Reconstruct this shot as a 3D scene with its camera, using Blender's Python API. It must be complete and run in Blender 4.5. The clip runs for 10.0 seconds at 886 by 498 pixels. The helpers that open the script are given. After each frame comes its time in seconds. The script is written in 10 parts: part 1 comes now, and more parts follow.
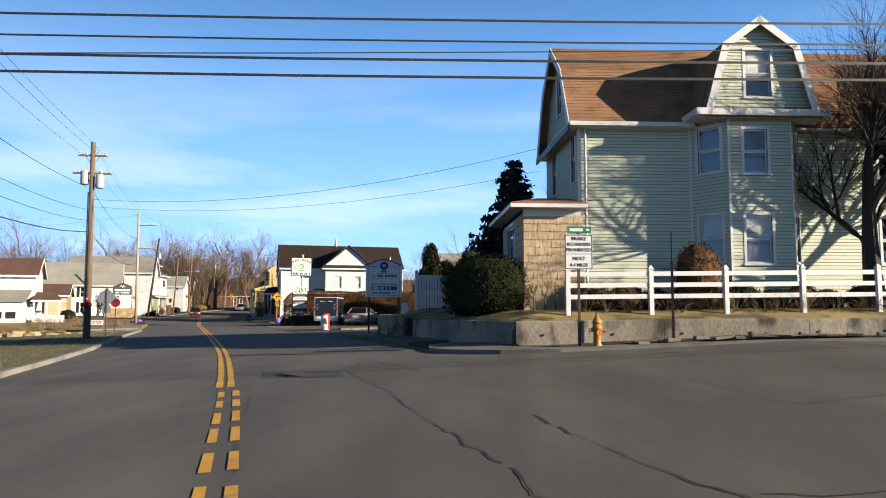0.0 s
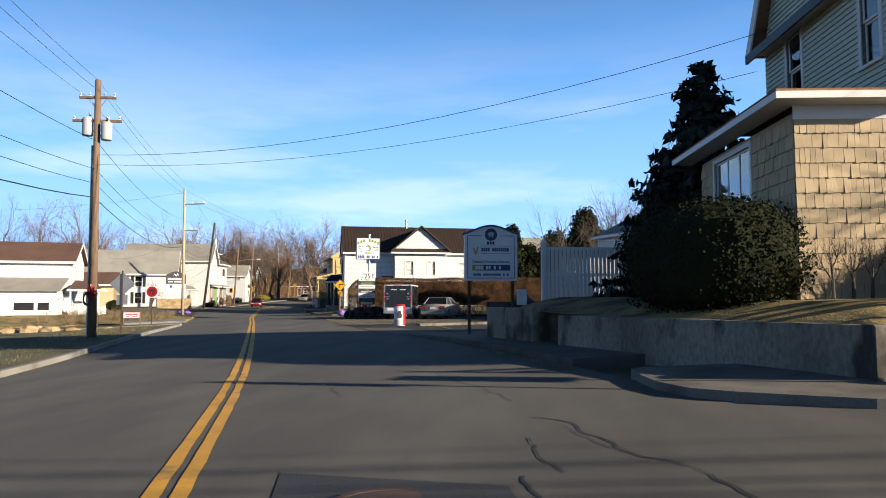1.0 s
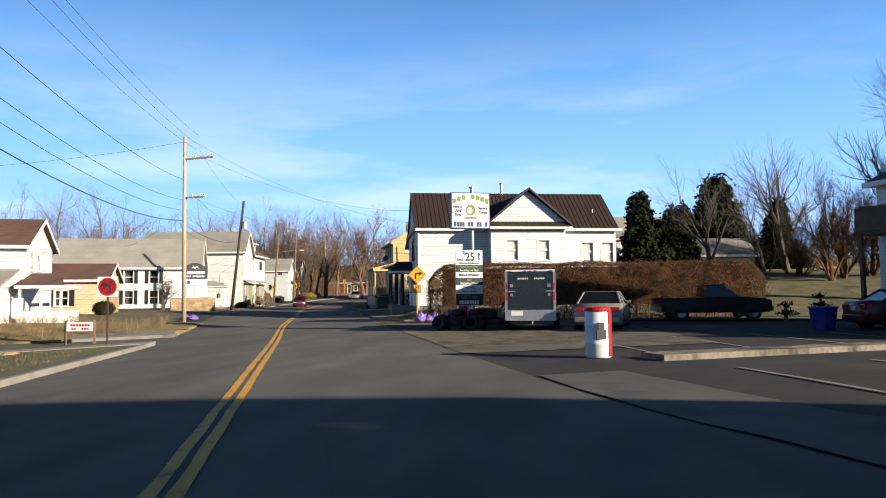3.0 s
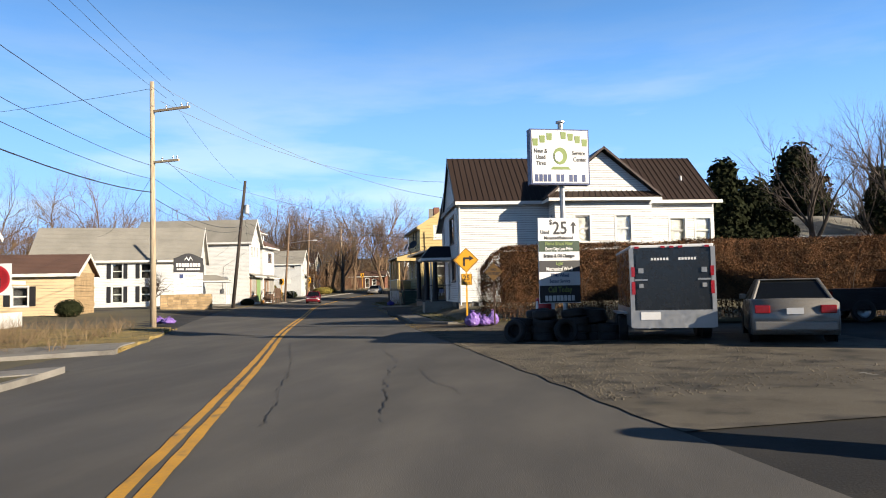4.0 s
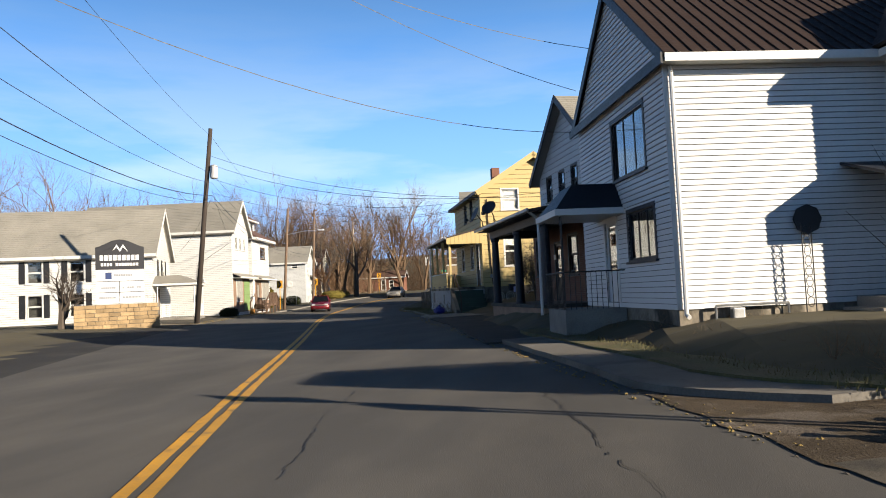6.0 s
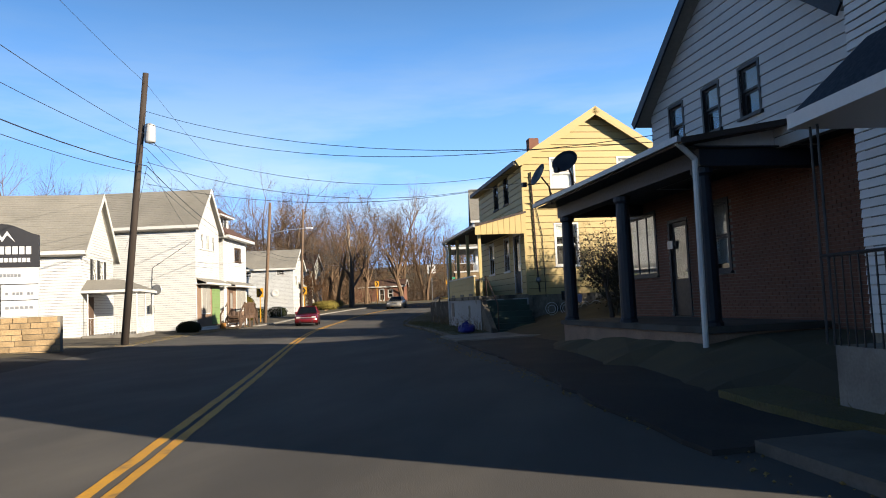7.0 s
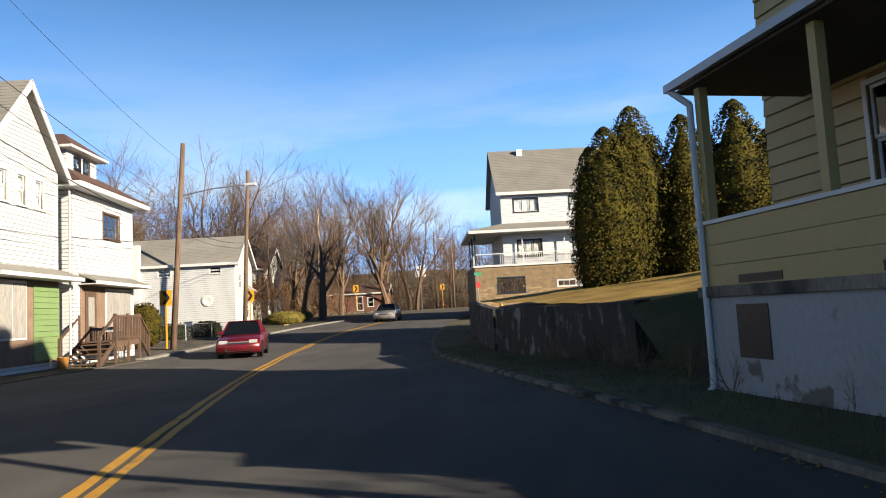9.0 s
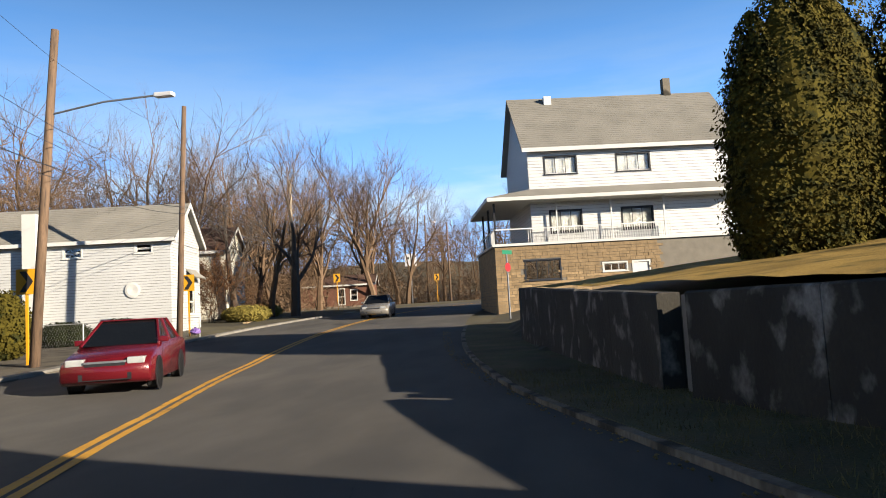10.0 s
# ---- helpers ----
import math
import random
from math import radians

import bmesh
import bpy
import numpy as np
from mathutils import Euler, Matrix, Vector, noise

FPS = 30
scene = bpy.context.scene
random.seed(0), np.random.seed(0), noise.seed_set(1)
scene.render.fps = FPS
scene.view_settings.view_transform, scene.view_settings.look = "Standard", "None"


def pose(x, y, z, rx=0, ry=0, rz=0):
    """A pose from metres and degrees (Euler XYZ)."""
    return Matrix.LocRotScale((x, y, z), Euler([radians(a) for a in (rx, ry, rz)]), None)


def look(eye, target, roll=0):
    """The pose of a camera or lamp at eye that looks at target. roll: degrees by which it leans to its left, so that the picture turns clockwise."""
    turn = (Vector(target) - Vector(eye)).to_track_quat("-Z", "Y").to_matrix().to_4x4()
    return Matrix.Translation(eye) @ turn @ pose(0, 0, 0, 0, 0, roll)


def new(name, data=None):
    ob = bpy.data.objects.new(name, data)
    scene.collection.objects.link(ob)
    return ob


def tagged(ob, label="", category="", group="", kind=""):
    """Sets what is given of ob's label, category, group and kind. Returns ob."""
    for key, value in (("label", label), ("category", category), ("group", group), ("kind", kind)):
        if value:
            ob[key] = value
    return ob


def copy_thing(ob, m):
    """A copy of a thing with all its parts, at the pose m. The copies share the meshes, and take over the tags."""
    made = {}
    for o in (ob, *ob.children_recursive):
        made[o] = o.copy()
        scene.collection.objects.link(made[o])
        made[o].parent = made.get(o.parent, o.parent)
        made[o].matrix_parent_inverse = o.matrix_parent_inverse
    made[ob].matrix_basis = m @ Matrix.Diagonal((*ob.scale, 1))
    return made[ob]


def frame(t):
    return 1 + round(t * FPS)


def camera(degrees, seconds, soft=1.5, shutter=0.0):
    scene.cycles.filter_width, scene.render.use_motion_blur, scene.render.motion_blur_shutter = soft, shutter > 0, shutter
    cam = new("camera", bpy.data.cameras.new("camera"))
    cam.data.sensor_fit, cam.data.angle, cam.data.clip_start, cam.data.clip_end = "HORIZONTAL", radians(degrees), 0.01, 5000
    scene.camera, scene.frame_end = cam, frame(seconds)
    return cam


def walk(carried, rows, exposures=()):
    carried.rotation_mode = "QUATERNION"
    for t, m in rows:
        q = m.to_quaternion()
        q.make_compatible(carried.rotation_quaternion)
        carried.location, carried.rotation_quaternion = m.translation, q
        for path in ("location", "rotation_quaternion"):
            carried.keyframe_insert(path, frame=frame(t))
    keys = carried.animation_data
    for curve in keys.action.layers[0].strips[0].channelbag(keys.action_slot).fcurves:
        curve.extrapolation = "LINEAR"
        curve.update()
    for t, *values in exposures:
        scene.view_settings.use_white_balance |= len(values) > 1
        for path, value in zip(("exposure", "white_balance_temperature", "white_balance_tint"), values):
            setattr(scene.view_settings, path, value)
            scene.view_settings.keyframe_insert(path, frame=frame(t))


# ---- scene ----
EXPOSURE = 1.45
cam = camera(64.2, 10.0, soft=1.0)
ROWS_XYZ = [
    (0.0, -0.000, 0.000, 1.539, 94.82, -0.05, -0.00),
    (0.5, -1.160, 5.599, 1.525, 94.40, 0.14, 2.71),
    (1.0, -2.299, 10.757, 1.499, 94.04, 0.01, 5.13),
    (1.5, -3.737, 15.815, 1.491, 94.85, 0.64, 6.50),
    (2.0, -5.344, 20.934, 1.496, 94.52, 0.28, 7.46),
    (2.5, -7.113, 26.097, 1.497, 94.10, 0.36, 8.16),
    (4.0, -12.076, 41.427, 1.511, 93.29, 1.16, 10.29),
    (4.5, -13.832, 46.486, 1.458, 93.09, 1.49, 10.59),
    (5.0, -15.714, 51.506, 1.427, 93.02, 1.50, 10.78),
    (5.5, -17.685, 56.723, 1.402, 92.96, 2.06, 10.87),
    (6.0, -19.547, 62.000, 1.410, 93.50, 2.59, 11.08),
    (7.5, -24.850, 78.954, 1.458, 94.57, 2.20, 10.46),
    (8.0, -27.107, 85.125, 1.477, 94.77, 2.27, 9.53),
    (8.5, -29.186, 91.318, 1.469, 94.95, 2.48, 8.87),
    (9.0, -31.271, 97.697, 1.505, 95.09, 3.16, 8.38),
    (9.5, -33.253, 104.412, 1.504, 94.93, 3.15, 7.36),
    (10.0, -35.023, 111.098, 1.493, 94.61, 3.29, 6.82),
]
walk(cam, [(t, pose(x, y, z, a, b, c)) for t, x, y, z, a, b, c in ROWS_XYZ], exposures=[(0.0, EXPOSURE), (10.0, EXPOSURE)])

# ---- sky and sun ----
SUN_AZ, SUN_EL = -22.0, 17.0     # degrees from +x towards +y; height
world = bpy.data.worlds.new("sky")
scene.world = world
world.use_nodes = True
wn, wl = world.node_tree.nodes, world.node_tree.links
wn.clear()
sky = wn.new("ShaderNodeTexSky")
sky.sky_type = 'NISHITA'
sky.sun_disc = False
sky.sun_elevation = radians(SUN_EL)
sky.sun_rotation = radians(90 - SUN_AZ)
sky.air_density, sky.dust_density, sky.ozone_density = 1.0, 0.0, 3.0
coord = wn.new("ShaderNodeTexCoord")
stretch = wn.new("ShaderNodeMapping")
stretch.inputs["Scale"].default_value = (1.6, 1.6, 9.0)
stretch.inputs["Rotation"].default_value = (0.08, -0.10, 0.3)
wisps = wn.new("ShaderNodeTexNoise")
wisps.inputs["Scale"].default_value = 1.7
wisps.inputs["Detail"].default_value = 7.0
wisps.inputs["Roughness"].default_value = 0.55
height = wn.new("ShaderNodeSeparateXYZ")
low = wn.new("ShaderNodeMapRange")           # haze thins out with height
low.interpolation_type = 'SMOOTHSTEP'
for _k, _v in zip(("From Min", "From Max", "To Min", "To Max"), (0.0, 0.68, 0.95, 0.0)):
    low.inputs[_k].default_value = _v
veil = wn.new("ShaderNodeMapRange")          # thin cirrus low over the horizon
for _k, _v in zip(("From Min", "From Max", "To Min", "To Max"), (0.40, 0.64, 0.0, 1.0)):
    veil.inputs[_k].default_value = _v
fade = wn.new("ShaderNodeMapRange")
fade.interpolation_type = 'SMOOTHSTEP'
for _k, _v in zip(("From Min", "From Max", "To Min", "To Max"), (0.12, 0.45, 1.0, 0.0)):
    fade.inputs[_k].default_value = _v
both = wn.new("ShaderNodeMath")
both.operation = 'MULTIPLY'
pale = wn.new("ShaderNodeMapRange")          # the sky pales towards the horizon
for _k, _v in zip(("From Min", "From Max", "To Min", "To Max"), (0.02, 0.34, 0.55, 0.0)):
    pale.inputs[_k].default_value = _v
most = wn.new("ShaderNodeMath")
most.operation = 'MAXIMUM'
tone = wn.new("ShaderNodeMix")
tone.data_type = 'RGBA'
tone.inputs["A"].default_value = (2.25, 5.9, 12.9, 1)
tone.inputs["B"].default_value = (5.5, 7.9, 10.8, 1)
cloud = wn.new("ShaderNodeMix")
cloud.data_type = 'RGBA'
back = wn.new("ShaderNodeBackground")
back.inputs["Strength"].default_value = 0.05
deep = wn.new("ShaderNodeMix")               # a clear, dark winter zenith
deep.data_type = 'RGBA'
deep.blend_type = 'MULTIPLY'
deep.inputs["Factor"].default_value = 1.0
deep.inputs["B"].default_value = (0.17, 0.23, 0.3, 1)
wout = wn.new("ShaderNodeOutputWorld")
wl.new(coord.outputs["Generated"], stretch.inputs["Vector"])
wl.new(stretch.outputs["Vector"], wisps.inputs["Vector"])
wl.new(coord.outputs["Generated"], height.inputs["Vector"])
wl.new(height.outputs["Z"], low.inputs["Value"])
wl.new(height.outputs["Z"], fade.inputs["Value"])
wl.new(wisps.outputs["Fac"], veil.inputs["Value"])
wl.new(veil.outputs["Result"], both.inputs[0])
wl.new(fade.outputs["Result"], both.inputs[1])
wl.new(height.outputs["Z"], pale.inputs["Value"])
wl.new(both.outputs["Value"], most.inputs[0])
wl.new(pale.outputs["Result"], most.inputs[1])
wl.new(most.outputs["Value"], tone.inputs["Factor"])
wl.new(tone.outputs["Result"], cloud.inputs["B"])
wl.new(low.outputs["Result"], cloud.inputs["Factor"])
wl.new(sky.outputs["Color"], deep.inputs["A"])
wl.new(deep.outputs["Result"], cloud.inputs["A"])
wl.new(cloud.outputs["Result"], back.inputs["Color"])
wl.new(back.outputs["Background"], wout.inputs["Surface"])
sun_data = bpy.data.lights.new("sun", 'SUN')
sun_data.energy, sun_data.angle, sun_data.color = 5.0, radians(0.53), (1.0, 0.87, 0.69)
sun = new("sun", sun_data)
sun_dir = Vector((math.cos(radians(SUN_AZ)) * math.cos(radians(SUN_EL)), math.sin(radians(SUN_AZ)) * math.cos(radians(SUN_EL)), math.sin(radians(SUN_EL))))
sun.matrix_basis = look(sun_dir * 200, (0, 0, 0))


# ---- materials ----
def mat(name, col, rough=0.7, var=0.18, big=0.7, fine=18.0, bump=0.15, metal=0.0, rnd=0.0, dirt=None, dirt_at=(0.55, 0.75), stretch_by=(1, 1, 1), spec=0.4, bump_dist=0.01):
    """A surface with two scales of unevenness, and stains of a second colour where dirt is given."""
    m = bpy.data.materials.new(name)
    m.use_nodes = True
    n, l = m.node_tree.nodes, m.node_tree.links
    b = n["Principled BSDF"]
    b.inputs["Roughness"].default_value, b.inputs["Metallic"].default_value = rough, metal
    b.inputs["Specular IOR Level"].default_value = spec
    tc = n.new("ShaderNodeTexCoord")
    mp = n.new("ShaderNodeMapping")
    mp.inputs["Scale"].default_value = stretch_by
    l.new(tc.outputs["Object"], mp.inputs["Vector"])

    def noise_at(scale, detail=5.0):
        x = n.new("ShaderNodeTexNoise")
        x.inputs["Scale"].default_value, x.inputs["Detail"].default_value = scale, detail
        l.new(mp.outputs["Vector"], x.inputs["Vector"])
        return x.outputs["Fac"]

    def ranged(fac, a0, a1, b0, b1):
        x = n.new("ShaderNodeMapRange")
        for i, v in zip(("From Min", "From Max", "To Min", "To Max"), (a0, a1, b0, b1)):
            x.inputs[i].default_value = v
        l.new(fac, x.inputs["Value"])
        return x.outputs["Result"]

    def times(a, c):
        x = n.new("ShaderNodeMath")
        x.operation = 'MULTIPLY'
        l.new(a, x.inputs[0])
        l.new(c, x.inputs[1])
        return x.outputs["Value"]

    nb, nf = noise_at(big), noise_at(fine, 8.0)
    val = times(ranged(nb, 0.3, 0.7, 1 - var, 1 + var * 0.6), ranged(nf, 0.3, 0.7, 1 - var * 0.8, 1 + var * 0.6))
    if rnd:
        oi = n.new("ShaderNodeObjectInfo")
        val = times(val, ranged(oi.outputs["Random"], 0, 1, 1 - rnd, 1 + rnd))
    mixed = n.new("ShaderNodeMix")
    mixed.data_type = 'RGBA'
    mixed.inputs["A"].default_value = (*col, 1)
    mixed.inputs["B"].default_value = (*(dirt or col), 1)
    if dirt:
        l.new(ranged(noise_at(big * 2.3, 9.0), dirt_at[0], dirt_at[1], 0, 1), mixed.inputs["Factor"])
    hue = n.new("ShaderNodeHueSaturation")
    l.new(mixed.outputs["Result"], hue.inputs["Color"])
    l.new(val, hue.inputs["Value"])
    l.new(hue.outputs["Color"], b.inputs["Base Color"])
    l.new(ranged(nf, 0.3, 0.7, max(rough - 0.1, 0.02), min(rough + 0.1, 1)), b.inputs["Roughness"])
    if bump:
        bp = n.new("ShaderNodeBump")
        bp.inputs["Strength"].default_value, bp.inputs["Distance"].default_value = bump, bump_dist
        l.new(nf, bp.inputs["Height"])
        l.new(bp.outputs["Normal"], b.inputs["Normal"])
    return m


def glass(name, tint=(0.9, 0.95, 0.97)):
    m = bpy.data.materials.new(name)
    m.use_nodes = True
    b = m.node_tree.nodes["Principled BSDF"]
    b.inputs["Base Color"].default_value = (*tint, 1)
    b.inputs["Roughness"].default_value = 0.01
    b.inputs["IOR"].default_value = 1.5
    b.inputs["Transmission Weight"].default_value = 1.0
    return m


ASPHALT = mat("asphalt", (0.076, 0.072, 0.067), 0.9, 0.2, 0.3, 110.0, 0.22, dirt=(0.106, 0.098, 0.087), dirt_at=(0.42, 0.72), spec=0.18, stretch_by=(1.3, .45, 1))
FORECOURT = mat("old_patched_asphalt", (0.0277, 0.0269, 0.0258), 0.9, 0.25, 0.3, 40.0, 0.4, dirt=(0.045, 0.041, 0.036), dirt_at=(0.5, 0.7), spec=0.2)
LOT = mat("lot_asphalt", (0.031, 0.030, 0.029), 0.92, 0.25, 0.3, 40.0, 0.4, dirt=(0.046, 0.042, 0.036), dirt_at=(0.5, 0.72), spec=0.15)
PATCH = mat("patch_asphalt", (0.026, 0.027, 0.03), 0.8, 0.25, 1.0, 45.0, 0.4)
TAR = mat("crack_tar", (0.012, 0.012, 0.012), 0.7, 0.3, 3.0, 40.0, 0.2)
GRAVEL = mat("gravel", (0.105, 0.092, 0.072), 0.95, 0.35, 0.6, 70.0, 0.45, dirt=(0.05, 0.046, 0.04), dirt_at=(0.5, 0.66), bump_dist=0.012, spec=0.15)
YELLOW = mat("road_yellow", (0.488, 0.251, 0.0165), 0.7, 0.22, 1.2, 30.0, 0.2, dirt=(0.165, 0.112, 0.0462), dirt_at=(0.58, 0.72))
CONCRETE = mat("concrete", (0.184, 0.171, 0.15), 0.85, 0.22, 0.5, 30.0, 0.25, dirt=(0.102, 0.0915, 0.0766), dirt_at=(0.5, 0.75))
OLDWALL = mat("old_concrete", (0.19, 0.165, 0.13), 0.92, 0.35, 0.6, 16.0, 0.5, dirt=(0.05, 0.045, 0.036), dirt_at=(0.5, 0.62), stretch_by=(1, 1, 0.55), spec=0.15)
GRASS = mat("grass_soil", (0.0725, 0.0684, 0.0232), 0.95, 0.35, 0.5, 26.0, 0.8, dirt=(0.0986, 0.0783, 0.0348), dirt_at=(0.45, 0.62), bump_dist=0.03)
DRY = mat("dry_grass", (0.215, 0.153, 0.051), 0.95, 0.3, 0.5, 26.0, 0.8, dirt=(0.0664, 0.0561, 0.023), dirt_at=(0.5, 0.65), bump_dist=0.03)
FIELD = mat("field", (0.0766, 0.0638, 0.0306), 0.95, 0.35, 0.06, 1.5, 0.4, dirt=(0.051, 0.0434, 0.0255), dirt_at=(0.45, 0.65))
SIDE_GREEN = mat("pale_green_siding", (0.388, 0.407, 0.308), 0.6, 0.05, 0.4, 14.0, 0.06, rnd=0.03)
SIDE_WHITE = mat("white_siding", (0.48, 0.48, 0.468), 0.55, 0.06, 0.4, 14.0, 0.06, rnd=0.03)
SIDE_CREAM = mat("cream_siding", (0.468, 0.45, 0.382), 0.6, 0.07, 0.4, 14.0, 0.06, rnd=0.04)
SIDE_YELLOW = mat("yellow_siding", (0.37, 0.278, 0.115), 0.6, 0.07, 0.4, 10.0, 0.06, rnd=0.03)
SIDE_GREY = mat("grey_white_siding", (0.407, 0.413, 0.407), 0.6, 0.07, 0.4, 10.0, 0.06, rnd=0.03)
JOINT = mat("dirty_siding_joint", (0.17, 0.165, 0.15), 0.9, 0.2, 1.0, 14.0, 0.1)
JOINT_GREEN = mat("dirty_green_joint", (0.15, 0.165, 0.12), 0.9, 0.2, 1.0, 14.0, 0.1)
JOINT_YELLOW = mat("dirty_yellow_joint", (0.17, 0.12, 0.05), 0.9, 0.2, 1.0, 14.0, 0.1)
TAN_SHINGLE = mat("tan_shakes", (0.36, 0.267, 0.155), 0.8, 0.12, 0.6, 12.0, 0.3, rnd=0.14, stretch_by=(6, 6, 1))
PEACH = mat("peach_siding", (0.43, 0.33, 0.2), 0.65, 0.06, 0.5, 12.0, 0.05)
WHITE = mat("white_paint", (0.507, 0.507, 0.495), 0.5, 0.06, 0.6, 20.0, 0.06)
TRIM = mat("white_trim", (0.495, 0.488, 0.463), 0.5, 0.06, 0.6, 20.0, 0.06)
ROOF_BROWN = mat("brown_shingles", (0.191, 0.0989, 0.0479), 0.9, 0.22, 0.8, 14.0, 0.5, rnd=0.16, dirt=(0.128, 0.0638, 0.0319), dirt_at=(0.5, 0.7), bump_dist=0.02)
ROOF_GREY = mat("grey_shingles", (0.202, 0.191, 0.165), 0.9, 0.16, 0.6, 12.0, 0.45, rnd=0.1, bump_dist=0.02)
ROOF_DARK = mat("dark_brown_metal", (0.0434, 0.0296, 0.024), 0.45, 0.1, 0.6, 10.0, 0.05, metal=0.3)
ROOF_RED = mat("red_brown_shingles", (0.0817, 0.0434, 0.0317), 0.9, 0.2, 0.6, 12.0, 0.4)
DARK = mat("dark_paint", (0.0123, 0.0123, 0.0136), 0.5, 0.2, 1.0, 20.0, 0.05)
NAVY = mat("navy_paint", (0.00968, 0.0123, 0.0194), 0.55, 0.2, 1.0, 20.0, 0.08)
# Room gloom as a very dark base colour, for the shells behind windows.
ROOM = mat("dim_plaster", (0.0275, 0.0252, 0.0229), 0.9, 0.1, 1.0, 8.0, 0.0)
PANE = glass("window_glass")
BLIND = mat("window_blind", (0.266, 0.255, 0.235), 0.7, 0.08, 2.0, 30.0, 0.1, stretch_by=(1, 1, 8))
STEEL = mat("galvanised_steel", (0.27, 0.275, 0.28), 0.45, 0.06, 1.5, 9.0, 0.02, metal=0.75)
RUST = mat("rusty_steel", (0.0459, 0.0255, 0.0179), 0.8, 0.3, 4.0, 40.0, 0.2)
POLE_WOOD = mat("pole_wood", (0.139, 0.0896, 0.0564), 0.9, 0.25, 1.2, 16.0, 0.5, stretch_by=(5, 5, 0.5), dirt=(0.0663, 0.0464, 0.0331), dirt_at=(0.5, 0.7))
POLE_PALE = mat("pale_pole_wood", (0.326, 0.265, 0.184), 0.85, 0.2, 1.2, 16.0, 0.4, stretch_by=(5, 5, 0.5), dirt=(0.217, 0.162, 0.109), dirt_at=(0.5, 0.7))
POLE_DARK = mat("dark_pole_wood", (0.0332, 0.0245, 0.0194), 0.9, 0.25, 1.2, 16.0, 0.5, stretch_by=(5, 5, 0.5))
CABLE = mat("cable_black", (0.012, 0.012, 0.013), 0.6, 0.1, 1.0, 10.0, 0.0)
BARK = mat("grey_bark", (0.0626, 0.0487, 0.0385), 0.95, 0.25, 1.5, 14.0, 0.6, stretch_by=(3, 3, 0.6))
DARKBARK = mat("dark_bark", (0.0255, 0.0194, 0.0153), 0.95, 0.25, 1.5, 14.0, 0.5, stretch_by=(3, 3, 0.6))
EARTH = mat("bare_earth", (0.075, 0.058, 0.04), 0.97, 0.4, 0.8, 40.0, 0.6, dirt=(0.12, 0.1, 0.08), dirt_at=(0.52, 0.62), bump_dist=0.02, spec=0.1)
GOLDGRASS = mat("golden_dry_grass", (0.34, 0.225, 0.065), 0.95, 0.3, 0.5, 26.0, 0.6, dirt=(0.16, 0.12, 0.04), dirt_at=(0.55, 0.7), bump_dist=0.02, spec=0.1)
YELLOWBUSH = mat("yellow_green_leaves", (0.153, 0.122, 0.0204), 0.85, 0.3, 1.5, 20.0, 0.3)
TWIG = mat("brown_twigs", (0.102, 0.0715, 0.051), 0.95, 0.25, 1.5, 14.0, 0.2)
WOODS = mat("winter_woods", (0.128, 0.085, 0.054), 0.95, 0.3, 0.2, 3.0, 0.1, rnd=0.2, spec=0.1)
HEDGE = mat("brown_hedge", (0.115, 0.058, 0.028), 0.95, 0.4, 1.2, 25.0, 0.3, spec=0.1, dirt=(0.055, 0.032, 0.018), dirt_at=(0.45, 0.6))
YEW = mat("dark_evergreen", (0.013, 0.016, 0.006), 0.9, 0.3, 1.5, 25.0, 0.3, spec=0.1)
SPRUCE = mat("spruce_needles", (0.00904, 0.0143, 0.0106), 0.8, 0.3, 1.5, 25.0, 0.3)
ARBOR = mat("arborvitae_green", (0.066, 0.054, 0.009), 0.9, 0.4, 0.9, 20.0, 0.3, spec=0.08, dirt=(0.022, 0.024, 0.007), dirt_at=(0.5, 0.62))
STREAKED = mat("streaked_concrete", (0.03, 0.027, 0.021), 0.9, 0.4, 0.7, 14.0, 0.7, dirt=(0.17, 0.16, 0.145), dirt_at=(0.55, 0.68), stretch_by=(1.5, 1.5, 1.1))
FLAKED = mat("flaking_whitewash", (0.281, 0.286, 0.286), 0.85, 0.12, 0.5, 16.0, 0.35, dirt=(0.122, 0.113, 0.0915), dirt_at=(0.56, 0.585), stretch_by=(1, 1, .8))
LEAF_DARK = mat("dark_glossy_leaves", (0.0383, 0.0306, 0.0113), 0.6, 0.4, 1.5, 20.0, 0.3, rnd=0.2)
PAVE_MID = mat("worn_concrete", (0.117, 0.106, 0.0909), 0.9, 0.25, 0.5, 30.0, 0.3, dirt=(0.0694, 0.0629, 0.052), dirt_at=(0.48, 0.65))
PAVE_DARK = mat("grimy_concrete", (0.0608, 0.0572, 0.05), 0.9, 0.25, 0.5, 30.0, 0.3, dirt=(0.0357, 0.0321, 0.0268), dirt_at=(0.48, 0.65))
TANBRICK = mat("tan_brick", (0.204, 0.133, 0.0915), 0.85, 0.2, 2.0, 25.0, 0.3, rnd=0.15)
PORCH_WOOD = mat("dark_porch_boards", (0.0664, 0.0561, 0.0434), 0.8, 0.2, 1.0, 14.0, 0.2, stretch_by=(4, .6, 1))
STONE = mat("tan_stone", (0.265, 0.185, 0.098), 0.85, 0.25, 2.5, 20.0, 0.4, rnd=0.25)
BRICK = mat("red_brick", (0.138, 0.0587, 0.0357), 0.85, 0.2, 2.0, 25.0, 0.3, rnd=0.2)
MORTAR = mat("mortar", (0.153, 0.138, 0.113), 0.95, 0.15, 2.0, 25.0, 0.3)
SIGN_YELLOW = mat("sign_yellow", (0.509, 0.252, 0.012), 0.45, 0.05, 2.0, 30.0, 0.0)
